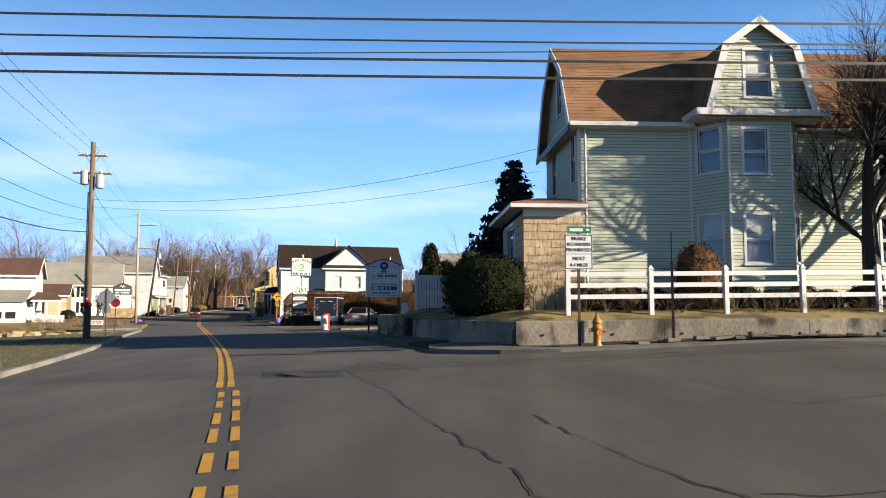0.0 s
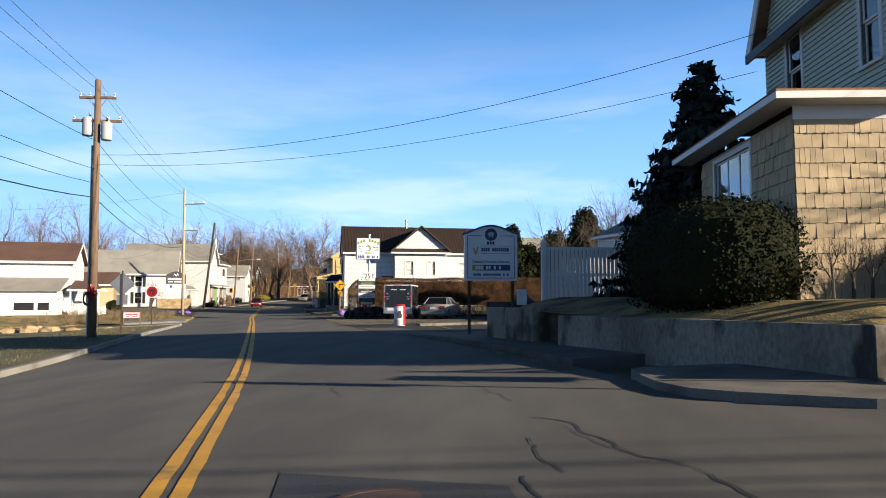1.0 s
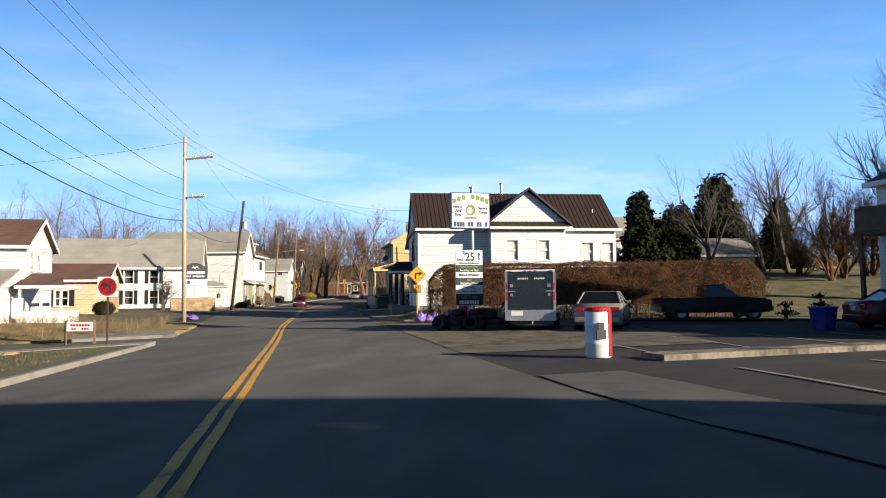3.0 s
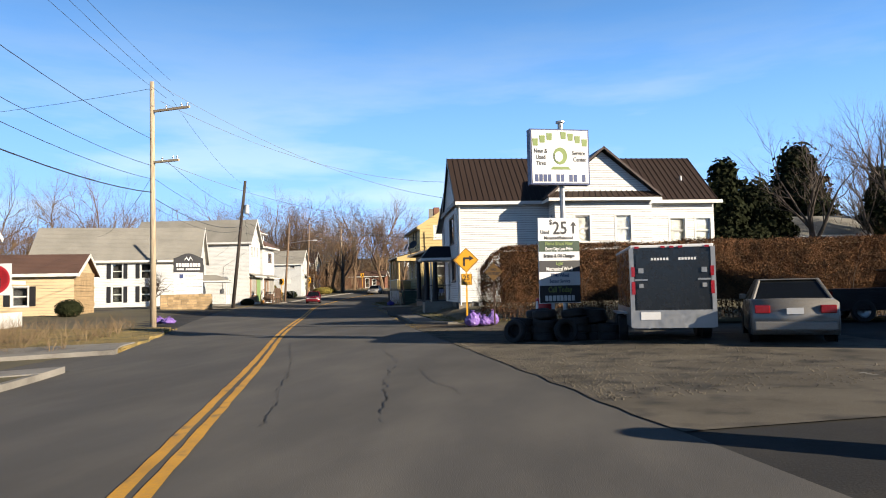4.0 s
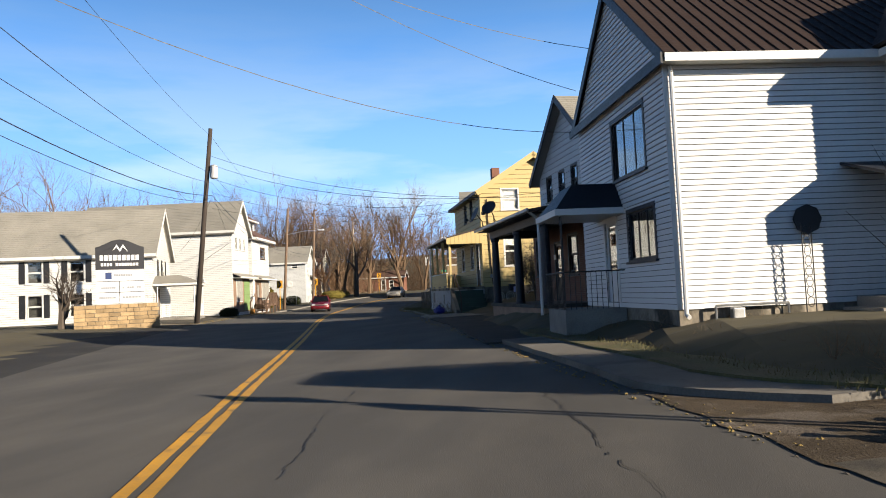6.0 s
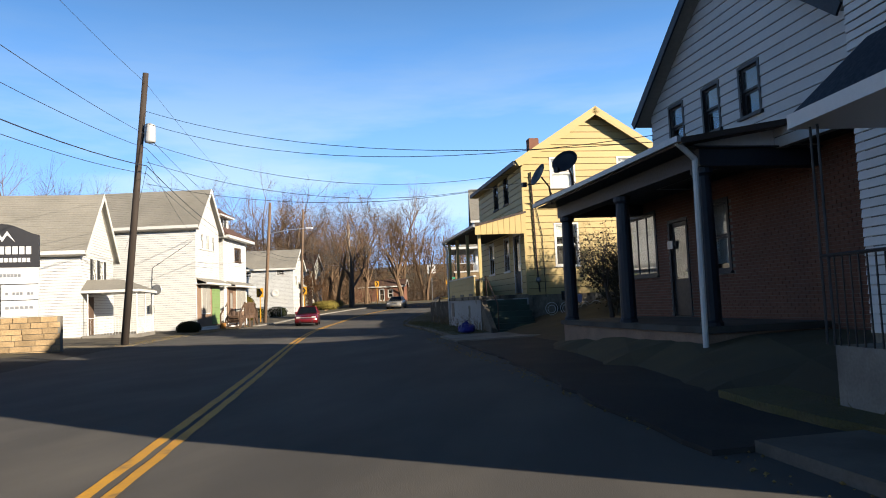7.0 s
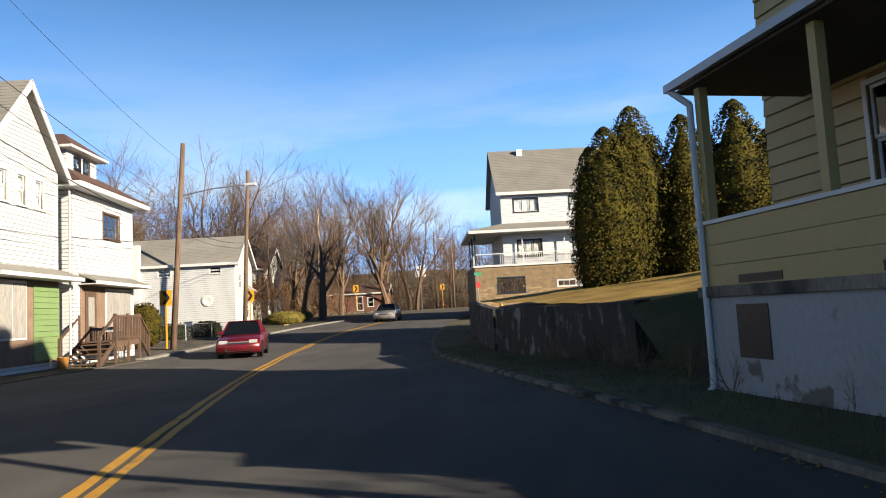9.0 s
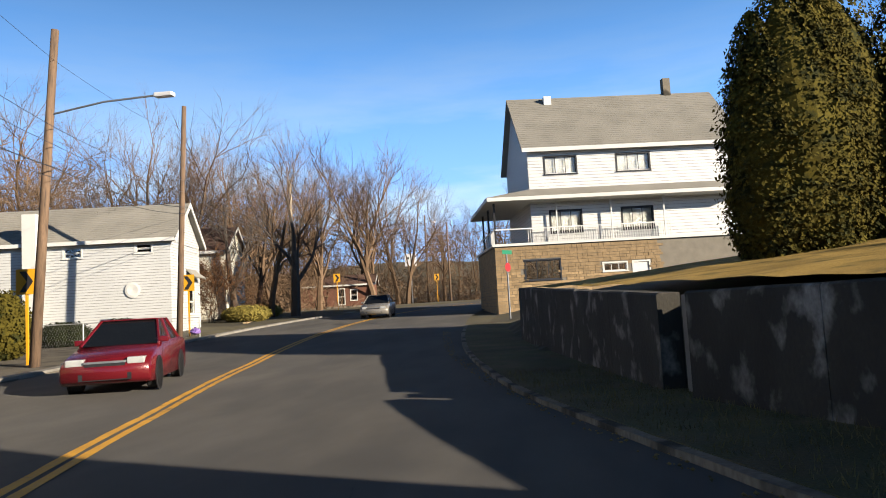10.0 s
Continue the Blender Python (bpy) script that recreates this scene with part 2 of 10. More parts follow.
SIGN_WHITE = mat("sign_white", (0.479, 0.479, 0.479), 0.45, 0.05, 2.0, 30.0, 0.0)
STEP_GREEN = mat("worn_green_floor_paint", (0.0179, 0.0383, 0.0281), 0.65, 0.35, 1.5, 18.0, 0.15)
SIGN_GREEN = mat("sign_green", (0.00598, 0.132, 0.0658), 0.4, 0.08, 2.0, 30.0, 0.0)
INK = mat("sign_ink", (0.015, 0.015, 0.018), 0.5, 0.1, 2.0, 30.0, 0.0)
SIGN_BLUE = mat("sign_navy", (0.018, 0.0329, 0.102), 0.5, 0.1, 2.0, 30.0, 0.0)
RED = mat("red_paint", (0.29, 0.0116, 0.0145), 0.4, 0.12, 2.0, 30.0, 0.0)
ORANGE = mat("hydrant_orange", (0.306, 0.133, 0.023), 0.5, 0.2, 5.0, 40.0, 0.1, dirt=(0.179, 0.0612, 0.0204), dirt_at=(0.55, 0.7))
PURPLE = mat("purple_plastic", (0.157, 0.0928, 0.302), 0.35, 0.15, 4.0, 30.0, 0.1)
BLUE = mat("blue_tarp", (0.0153, 0.0153, 0.153), 0.4, 0.2, 4.0, 30.0, 0.1)
TYRE = mat("tyre_rubber", (0.0106, 0.0106, 0.0113), 0.75, 0.2, 4.0, 40.0, 0.2)
WOODLIT = mat("pale_new_timber", (0.34, 0.22, 0.12), 0.8, 0.2, 1.5, 14.0, 0.2)
WOODDECK = mat("weathered_deck", (0.0817, 0.0485, 0.0306), 0.85, 0.25, 1.5, 14.0, 0.3, rnd=0.15)


# ---- building blocks ----
def mesh_of(name, bm, material):
    me = bpy.data.meshes.new(name)
    bmesh.ops.recalc_face_normals(bm, faces=bm.faces[:])
    bm.to_mesh(me)
    bm.free()
    for m in material if isinstance(material, (list, tuple)) else [material]:
        me.materials.append(m)
    return me


LOOSE = {"fascia", "soffit", "ledge", "beam", "rail_cap", "porch_fascia", "porch_soffit", "pent_fascia", "bumper", "door_seam", "grille", "skirt", "print", "green_board", "side_window", "pipe"}


def islands(bm):
    """The vertex numbers of each connected piece, the first vertex first."""
    order = list(bm.verts)
    left, groups = set(order), []
    for first in order:
        if first not in left:
            continue
        left.discard(first)
        todo, seen = [first], set()
        while todo:
            v = todo.pop()
            seen.add(v)
            for e in v.link_edges:
                w = e.other_vert(v)
                if w in left:
                    left.discard(w)
                    todo.append(w)
        groups.append({v.index for v in seen})
    return groups


def part(name, bm, material, parent=None, label="", m=None):
    """One mesh object, or one for each loose piece of a trim; under parent, if one is given."""
    if name in LOOSE and isinstance(bm, bmesh.types.BMesh):
        bm.verts.index_update()
        groups = islands(bm)
        if 1 < len(groups) <= 30:
            for g in groups[1:]:
                piece = bm.copy()
                bmesh.ops.delete(piece, geom=[v for v in piece.verts if v.index not in g], context='VERTS')
                part(name, piece, material, parent, label, m)
            bmesh.ops.delete(bm, geom=[v for v in bm.verts if v.index not in groups[0]], context='VERTS')
    ob = new(name, mesh_of(name, bm, material) if isinstance(bm, bmesh.types.BMesh) else bm)
    if parent:
        ob.parent = parent
    if m is not None:
        ob.matrix_basis = m
    return tagged(ob, label) if label else ob


def thing(name, m, label, category, group="", kind=""):
    """An Empty at the base of a thing."""
    ob = new(name)
    ob.empty_display_size = 0.2
    ob.matrix_basis = m
    return tagged(ob, label, category, group, kind)


def box(bm, x0, x1, y0, y1, z0, z1):
    v = [bm.verts.new(p) for p in ((x0, y0, z0), (x1, y0, z0), (x1, y1, z0), (x0, y1, z0), (x0, y0, z1), (x1, y0, z1), (x1, y1, z1), (x0, y1, z1))]
    for f in ((0, 3, 2, 1), (4, 5, 6, 7), (0, 1, 5, 4), (1, 2, 6, 5), (2, 3, 7, 6), (3, 0, 4, 7)):
        bm.faces.new([v[i] for i in f])
    return v


def boxes(*dims, bevel=0.0):
    bm = bmesh.new()
    for d in dims:
        box(bm, *d)
    if bevel:
        bmesh.ops.bevel(bm, geom=bm.edges[:], offset=bevel, segments=2, affect='EDGES', profile=0.6)
    return bm


def prism(bm, bottom, top):
    """A solid between two rings of the same count."""
    a, b = [bm.verts.new(p) for p in bottom], [bm.verts.new(p) for p in top]
    n = len(a)
    bm.faces.new(a[::-1])
    bm.faces.new(b)
    for i in range(n):
        bm.faces.new((a[i], a[(i + 1) % n], b[(i + 1) % n], b[i]))


def extruded(outline, y0, y1):
    """An outline of (x, z), made solid from y0 to y1."""
    bm = bmesh.new()
    prism(bm, [(x, y0, z) for x, z in outline], [(x, y1, z) for x, z in outline])
    return bm


def slab(corners, thick):
    """A plate whose upper face is the given quad."""
    c = [Vector(p) for p in corners]
    n = (c[1] - c[0]).cross(c[2] - c[0]).normalized()
    n = n if n.z > 0 else -n
    bm = bmesh.new()
    prism(bm, [p - n * thick for p in c], c)
    return bm


def tube(bm, p, q, r0, r1=None, n=8):
    """A tapered round bar from p to q."""
    p, q = Vector(p), Vector(q)
    r1 = r0 if r1 is None else r1
    t = (q - p).normalized()
    a = t.orthogonal().normalized()
    b = t.cross(a)
    ring = [(math.cos(2 * math.pi * i / n), math.sin(2 * math.pi * i / n)) for i in range(n)]
    prism(bm, [p + (a * c + b * s) * r0 for c, s in ring], [q + (a * c + b * s) * r1 for c, s in ring])


def tubes(*bars, n=8):
    bm = bmesh.new()
    for bar in bars:
        tube(bm, *bar, n=n)
    return bm


def lathe(profile, n=20, squash=1.0):
    """A turned solid from (radius, z)."""
    bm = bmesh.new()
    rings = [[bm.verts.new((max(r, 1e-4) * math.cos(2 * math.pi * i / n), max(r, 1e-4) * squash * math.sin(2 * math.pi * i / n), z)) for i in range(n)] for r, z in profile]
    for a, b in zip(rings, rings[1:]):
        for i in range(n):
            bm.faces.new((a[i], a[(i + 1) % n], b[(i + 1) % n], b[i]))
    bm.faces.new(rings[0][::-1])
    bm.faces.new(rings[-1])
    return bm


def smooth(ob):
    for p in ob.data.polygons:
        p.use_smooth = True
    return ob


def words(text, size, material, parent, m, name="lettering", align='CENTER', stretch_x=1.0):
    """Flat raised letters in the built-in font, as a mesh in the x-z plane of m, facing -y."""
    cu = bpy.data.curves.new(name, 'FONT')
    cu.body, cu.size, cu.align_x, cu.align_y, cu.extrude = text, size, align, 'CENTER', 0.003
    cu.resolution_u = 2
    cu.offset = size * .018
    tmp = bpy.data.objects.new("tmp_text", cu)
    scene.collection.objects.link(tmp)
    me = bpy.data.meshes.new_from_object(tmp.evaluated_get(bpy.context.evaluated_depsgraph_get()))
    bpy.data.objects.remove(tmp)
    me.name = name
    me.materials.clear()
    me.materials.append(material)
    return part(name, me, material, parent, m=m @ pose(0, 0, 0, 90, 0, 0) @ Matrix.Diagonal((stretch_x, 1, 1, 1)))


# ---- lie of the land ----
LINE = [(20, -70), (4.9, -20), (-0.3, 0), (-1.9, 5.9), (-4.1, 13.6), (-6.3, 20.7), (-8.05, 26), (-9.95, 31.2), (-13.1, 40), (-17.12, 51), (-19.25, 57), (-22.85, 66.3),
        (-25.1, 73), (-28.8, 84.2), (-31.1, 90.8), (-35.7, 104), (-39.9, 117), (-42.7, 128), (-44.2, 138), (-45.0, 150), (-44.8, 162), (-42.2, 174), (-35, 185), (-22, 193), (0, 198), (60, 204)]
_p = np.array(LINE, float)
_s = np.concatenate([[0], np.cumsum(np.hypot(*np.diff(_p, axis=0).T))])
ROAD_S = np.arange(0, _s[-1], 0.5)
_c = np.stack([np.interp(ROAD_S, _s, _p[:, 0]), np.interp(ROAD_S, _s, _p[:, 1])], 1)
for _ in range(3):
    _c[8:-8] = np.stack([np.convolve(_c[:, k], np.ones(17) / 17, 'valid') for k in (0, 1)], 1)
ROAD_C = _c
ROAD_I = np.arange(len(ROAD_C))
_t = np.gradient(ROAD_C, axis=0)
ROAD_T = _t / np.linalg.norm(_t, axis=1)[:, None]
ROAD_N = np.stack([ROAD_T[:, 1], -ROAD_T[:, 0]], 1)      # to the right


def table(*pairs):
    a = np.array(pairs, float)
    return lambda v: np.interp(v, a[:, 0], a[:, 1])


Z_ROAD = table((-70, .06), (0, .06), (26, .02), (41, 0), (57, -.07), (64, -.06), (79, -.02), (97, .02), (111, .01), (122, .0), (131, .12), (143, .55), (153, .85), (165, 1.2), (180, 1.65), (204, 2.1))
K_RIGHT = table((0, .05), (20, .05), (33, .038), (45, .015), (60, .018), (75, .02), (90, .02), (105, .03), (120, .0), (160, .0))
K_LEFT = table((0, .03), (30, .04), (45, .035), (60, .045), (70, -.01), (95, -.03), (117, -.03), (150, -.02))
HALF_R = table((-70, 5.8), (20, 5.8), (26, 6.0), (32, 5.6), (39, 4.9), (49, 5.0), (56, 5.1), (65, 5.1), (72, 5.4), (80, 5.4), (88, 5.9), (122, 5.9), (142, 6.6), (204, 6.6))
HALF_L = table((-70, 5.2), (20, 5.2), (31, 4.8), (40, 4.8), (56, 4.5), (68, 4.6), (78, 5.6), (88, 6.3), (100, 6.7), (119, 6.5), (126, 5.6), (142, 5.0), (204, 5.0))


def at_road(y):
    """The index of the centre line's point with that y."""
    return int(np.argmin(np.abs(ROAD_C[:, 1] - y) + (ROAD_C[:, 0] > 30) * 999))


def road_z(y, d):
    d = np.clip(d, -14, 14)
    return Z_ROAD(y) + np.where(d > 0, K_RIGHT(y), K_LEFT(y)) * d


def offset(x, y):
    """Distance to the right of the centre line, and the y of its nearest point."""
    q = np.array([x, y])
    i = int(np.argmin(((ROAD_C - q) ** 2).sum(1)))
    return float((q - ROAD_C[i]) @ ROAD_N[i]), float(ROAD_C[i, 1])


def gz(x, y):
    d, yc = offset(x, y)
    return float(road_z(yc, d))


def hill(x, y):
    """The wooded rise that closes the view behind the bend and the houses."""
    u = min(max(max(y - 224, -100 - x) / 110, 0), 1)
    return 13 * u * u * (3 - 2 * u) * (1 + .25 * noise.noise((x * .02, y * .02, 3)))


def by_road(y, d, up=0.0):
    u = float(np.interp(y, ROAD_C[:, 1], ROAD_I))
    i = min(int(u), len(ROAD_C) - 2)
    u -= i
    p = ROAD_C[i] * (1 - u) + ROAD_C[i + 1] * u + (ROAD_N[i] * (1 - u) + ROAD_N[i + 1] * u) * d
    return Vector((p[0], p[1], float(road_z(y, d)) + up))


def ribbon(name, y0, y1, d0, d1, material, up=0.0, thick=0.0, cols=1, step=2, label="", category="", kind="structure", parent=None, wobble=0.0):
    """A strip along the road between two offsets, with its own thickness."""
    i0, i1 = at_road(y0), at_road(y1)
    rows = list(range(i0, i1 + 1, step))
    f0, f1 = [(d if callable(d) else (lambda y, d=d: d)) for d in (d0, d1)]
    bm = bmesh.new()
    grid = []
    rng = random.Random(int(y0 * 7 + y1))
    for i in rows:
        yc = ROAD_C[i, 1]
        a, b = float(f0(yc)), float(f1(yc))
        row = []
        for k in range(cols + 1):
            d = a + (b - a) * k / cols + (rng.uniform(-wobble, wobble) if k in (0, cols) else 0)
            p = ROAD_C[i] + ROAD_N[i] * d
            row.append(bm.verts.new((p[0], p[1], float(road_z(yc, d)) + (up(yc) if callable(up) else up))))
        grid.append(row)
    for r, q in zip(grid, grid[1:]):
        for k in range(cols):
            bm.faces.new((r[k], r[k + 1], q[k + 1], q[k]))
    if thick:
        low = [[bm.verts.new(v.co - Vector((0, 0, thick))) for v in row] for row in grid]
        for g in range(len(grid) - 1):
            bm.faces.new((grid[g][0], grid[g + 1][0], low[g + 1][0], low[g][0]))
            bm.faces.new((grid[g][-1], low[g][-1], low[g + 1][-1], grid[g + 1][-1]))
        bm.faces.new(grid[0] + low[0][::-1])
        bm.faces.new(grid[-1][::-1] + low[-1])
    ob = part(name, bm, material, parent)
    return tagged(ob, label, category, kind=kind) if label else ob


# ---- ground, road, kerbs ----
def build_ground():
    xs = np.concatenate([[-3000, -900, -400, -300, -250, -210, -190, -170, -150, -135, -120, -110, -100, -92], np.arange(-84, 44, 1.0), [52, 60, 75, 90, 115, 140, 220, 400, 900, 3000]])
    ys = np.concatenate([[-3000, -900, -300, -120, -60], np.arange(-24, 216, 1.0), [224, 232, 242, 254, 266, 280, 295, 310, 330, 380, 520, 900, 3000]])
    bm = bmesh.new()
    grid = []
    for y in ys:
        row = []
        for x in xs:
            d, yc = offset(x, y)
            z = float(road_z(yc, d))
            away = max(-d - 9, d - 9, 0)
            inside = -HALF_L(yc) - 1.6 < d < HALF_R(yc) + 1.6 or (d > 0 and -23 < y < 20.6 and x < 68) or (0 < d < 45 and 34.8 < yc < 63.2)
            z += -0.10 if inside else 0.0
            if d > 0 and yc > 111:
                z += (1.2 * min(max(d - 8.6, 0), 1) + min(max(d - 9, 0) * 0.11, 4.0)) * min(max((yc - 111) / 2, 0), 1) * min(max((143 - yc) / 6, 0), 1) + 1.0 * min(max((yc - 137) / 6, 0), 1) * min(max(d - 9, 0) / 4, 1)
            z += 0.05 * noise.noise((x * 0.12, y * 0.12, 0)) * min(away / 6, 1)
            if 66 < yc < 92 and d > 6.5:
                z += min((d - 6.5) * 0.25, 0.5) * min((yc - 66) / 5, 1) * min((92 - yc) / 5, 1)
            if 92 <= yc < 111 and d > 7.5:
                z += min((d - 7.5) * 0.2, 1.0) * min((yc - 92) / 5, 1) * min((111 - yc) / 2, 1)
            if away > 150:
                z -= 1.0
            row.append(bm.verts.new((x, y, z + hill(x, y))))
        grid.append(row)
    for r, q in zip(grid, grid[1:]):
        for k in range(len(xs) - 1):
            bm.faces.new((r[k], r[k + 1], q[k + 1], q[k]))
    tagged(part("ground", bm, FIELD), "flat winter ground of dull brown grass", "ground", kind="structure")


build_ground()
ribbon("road", -24, 203, lambda y: -HALF_L(y), lambda y: 0.0, ASPHALT, 0.0, 0.0, 6, 1, "worn grey asphalt road lane", "road")
ribbon("road", -24, 203, lambda y: 0.0, lambda y: HALF_R(y), ASPHALT, 0.0, 0.0, 6, 1, "worn grey asphalt road with a double yellow line", "road")
for _d in (-0.105, 0.105):
    ribbon("line_marking", 13.5, 200, _d - 0.065, _d + 0.065, YELLOW, 0.008, 0.0, 1, 1, "worn yellow centre line painted on the road", "road marking", wobble=0.012)


# ---- houses ----
def profile_span(top, z):
    """Between which points along a wall with that upper outline it is higher than z."""
    hit = []
    for (a0, z0), (a1, z1) in zip(top, top[1:]):
        if (z0 - z) * (z1 - z) <= 0 and z0 != z1:
            hit.append(a0 + (a1 - a0) * (z - z0) / (z1 - z0))
    a, b = top[0][0], top[-1][0]
    lo = a if top[0][1] > z else min(hit, default=None)
    hi = b if top[-1][1] > z else max(hit, default=None)
    return lo, hi


def top_at(top, a):
    return float(np.interp(a, [p[0] for p in top], [p[1] for p in top]))


BOARDS = {}


def board_mesh(w, h, sl, sr, material, lip):
    key = (round(w, 3), round(h, 3), round(sl, 3), round(sr, 3), material.name, lip)
    if key not in BOARDS:
        bm = bmesh.new()
        prism(bm, [(0, 0.0, 0), (w, 0.0, 0), (w, -lip, 0), (0, -lip, 0)], [(sl, 0.0, h), (w - sr, 0.0, h), (w - sr, -0.006, h), (sl, -0.006, h)])
        BOARDS[key] = mesh_of("siding_board", bm, material)
    return BOARDS[key]


def wall(house, m, length, z0, top, openings, siding, exposure=0.0, thick=0.14, backing=None, name="wall", lip=0.022, pieces=True, gap=0.016):
    """A wall in the x-z plane of m that faces -y, with openings (x0, x1, z0, z1) through it and lapped boards over it."""
    top = [(0, top), (length, top)] if not isinstance(top, (list, tuple)) else top
    cuts = sorted({0, length, *[a for a, _ in top], *[o[0] for o in openings], *[o[1] for o in openings]})
    bm = bmesh.new()
    levels = sorted({o[k] for o in openings for k in (2, 3)})
    for a, b in zip(cuts, cuts[1:]):
        if b - a < 1e-4:
            continue
        ta, tb = top_at(top, a + 1e-5), top_at(top, b - 1e-5)
        gaps = [(o[2], o[3]) for o in openings if o[0] < (a + b) / 2 < o[1]]
        zs = [z0] + [v for v in levels if z0 + 1e-3 < v < min(ta, tb) - 1e-3]
        for lo_z, hi_z in zip(zs, zs[1:] + [None]):
            mid = (lo_z + (hi_z if hi_z is not None else min(ta, tb))) / 2
            if any(g0 < mid < g1 for g0, g1 in gaps):
                continue
            za, zb = (ta, tb) if hi_z is None else (hi_z, hi_z)
            prism(bm, [(a, 0, lo_z), (b, 0, lo_z), (b, thick, lo_z), (a, thick, lo_z)], [(a, 0, za), (b, 0, zb), (b, thick, zb), (a, thick, za)])
    bmesh.ops.remove_doubles(bm, verts=bm.verts[:], dist=1e-4)
    joints = {"pale_green_siding": JOINT_GREEN, "yellow_siding": JOINT_YELLOW}.get(siding.name, JOINT)
    w = part(name, bm, backing or (joints if exposure else siding), house, m=m)
    if not exposure:
        return w
    rest = bmesh.new()
    z, peak = z0, max(p[1] for p in top)
    while z < peak - 0.02:
        h = min(exposure, peak - z)
        lo, hi = profile_span(top, z + 1e-4)
        lo2, hi2 = profile_span(top, min(z + h, peak - 1e-3))
        if lo is not None and lo2 is not None and hi - lo > 0.05:
            runs = [(lo, hi)]
            for o in openings:
                if o[2] < z + h * 0.75 and o[3] > z + h * 0.25:
                    runs = [r for a, b in runs for r in ((a, min(b, o[0])), (max(a, o[1]), b)) if r[1] - r[0] > 0.02]
            for a, b in runs:
                sl = max(lo2 - lo, 0) if abs(a - lo) < 1e-4 else 0
                sr = max(hi - hi2, 0) if abs(b - hi) < 1e-4 else 0
                if sl + sr >= b - a:
                    continue
                if pieces:
                    ob = part("siding_board", board_mesh(b - a, h - (gap if h > .05 else 0), sl, sr, siding, lip), None, w)
                    ob.location = (a, -0.001, z)
                else:
                    prism(rest, [(a, 0, z), (b, 0, z), (b, -lip, z), (a, -lip, z)], [(a + sl, 0, z + h - gap), (b - sr, 0, z + h - gap), (b - sr, -0.006, z + h - gap), (a + sl, -0.006, z + h - gap)])
        z += exposure
    if pieces:
        rest.free()
    else:
        tagged(part("siding", rest, siding, w), kind="stuff")
    return w


def window(house, m, x0, x1, z0, z1, casing=0.09, frame_mat=None, blind=None, sashes=2, proud=0.03, mullions=0, pane=None, sill=True):
    """A window set into an opening of a wall: casing, sashes with panes, sill, a blind behind."""
    fm = frame_mat or TRIM
    w, h = x1 - x0, z1 - z0
    c = casing
    mm = m @ pose(x0, 0, z0)
    fr = part("window", boxes((-c, 0, -proud, 0.1, -c * 0.4, h + c), (w, w + c, -proud, 0.1, -c * 0.4, h + c), (0, w, -proud, 0.1, h, h + c), (0, w, -proud, 0.1, -c * 0.4, 0.0)), fm, house, m=mm)
    s = 0.045
    cols = mullions + 1
    for k in range(sashes):
        za, zb = h * k / sashes, h * (k + 1) / sashes
        yo = 0.03 + 0.035 * (sashes - 1 - k)
        bars = [(0.002, s, yo, yo + 0.03, za + .002, zb), (w - s, w - 0.002, yo, yo + 0.03, za + .002, zb), (s, w - s, yo, yo + 0.03, za + .002, za + s), (s, w - s, yo, yo + 0.03, zb - s, zb - .002)]
        for j in range(1, cols):
            bars.append((w * j / cols - 0.02, w * j / cols + 0.02, yo, yo + 0.03, za + s, zb - s))
        part("sash", boxes(*bars), fm, fr)
        p = part("pane", boxes((s, w - s, yo + 0.012, yo + 0.018, za + s, zb - s)), pane or PANE, fr)
        p.visible_shadow = False
    if sill:
        part("sill", boxes((-c - 0.03, w + c + 0.03, -proud - 0.05, 0.02, -c * 0.4 - 0.05, -c * 0.4 + 0.002)), fm, fr)
    if blind:
        part("blind", boxes((0.01, w - 0.01, 0.13, 0.14, h * (1 - blind), h)), BLIND, fr, "drawn white window blind")
    return fr


def door(house, m, x0, x1, z0, z1, material, casing=0.1, glazed=0.0, frame_mat=None):
    w, h = x1 - x0, z1 - z0
    mm = m @ pose(x0, 0, z0)
    fr = part("door", boxes((-casing, 0, -0.03, 0.1, 0, h + casing), (w, w + casing, -0.03, 0.1, 0, h + casing), (0, w, -0.03, 0.1, h, h + casing)), frame_mat or TRIM, house, m=mm)
    b = h * (1 - glazed) if glazed else h
    part("door_leaf", boxes((0.01, w - 0.01, 0.03, 0.07, 0.02, b - 0.01)) if not glazed else boxes((0.01, w - 0.01, 0.03, 0.07, 0.02, b), (0.01, 0.11, 0.03, 0.07, b, h - .01), (w - 0.11, w - 0.01, 0.03, 0.07, b, h - .01), (0.11, w - 0.11, 0.03, 0.07, h - 0.12, h - .01)), material, fr)
    if glazed:
        p = part("pane", boxes((0.11, w - 0.11, 0.045, 0.052, b, h - 0.12)), PANE, fr)
        p.visible_shadow = False
    part("handle", tubes(((w - 0.08, 0.03, h * 0.48), (w - 0.08, -0.04, h * 0.48), 0.025)), STEEL, fr)
    return fr


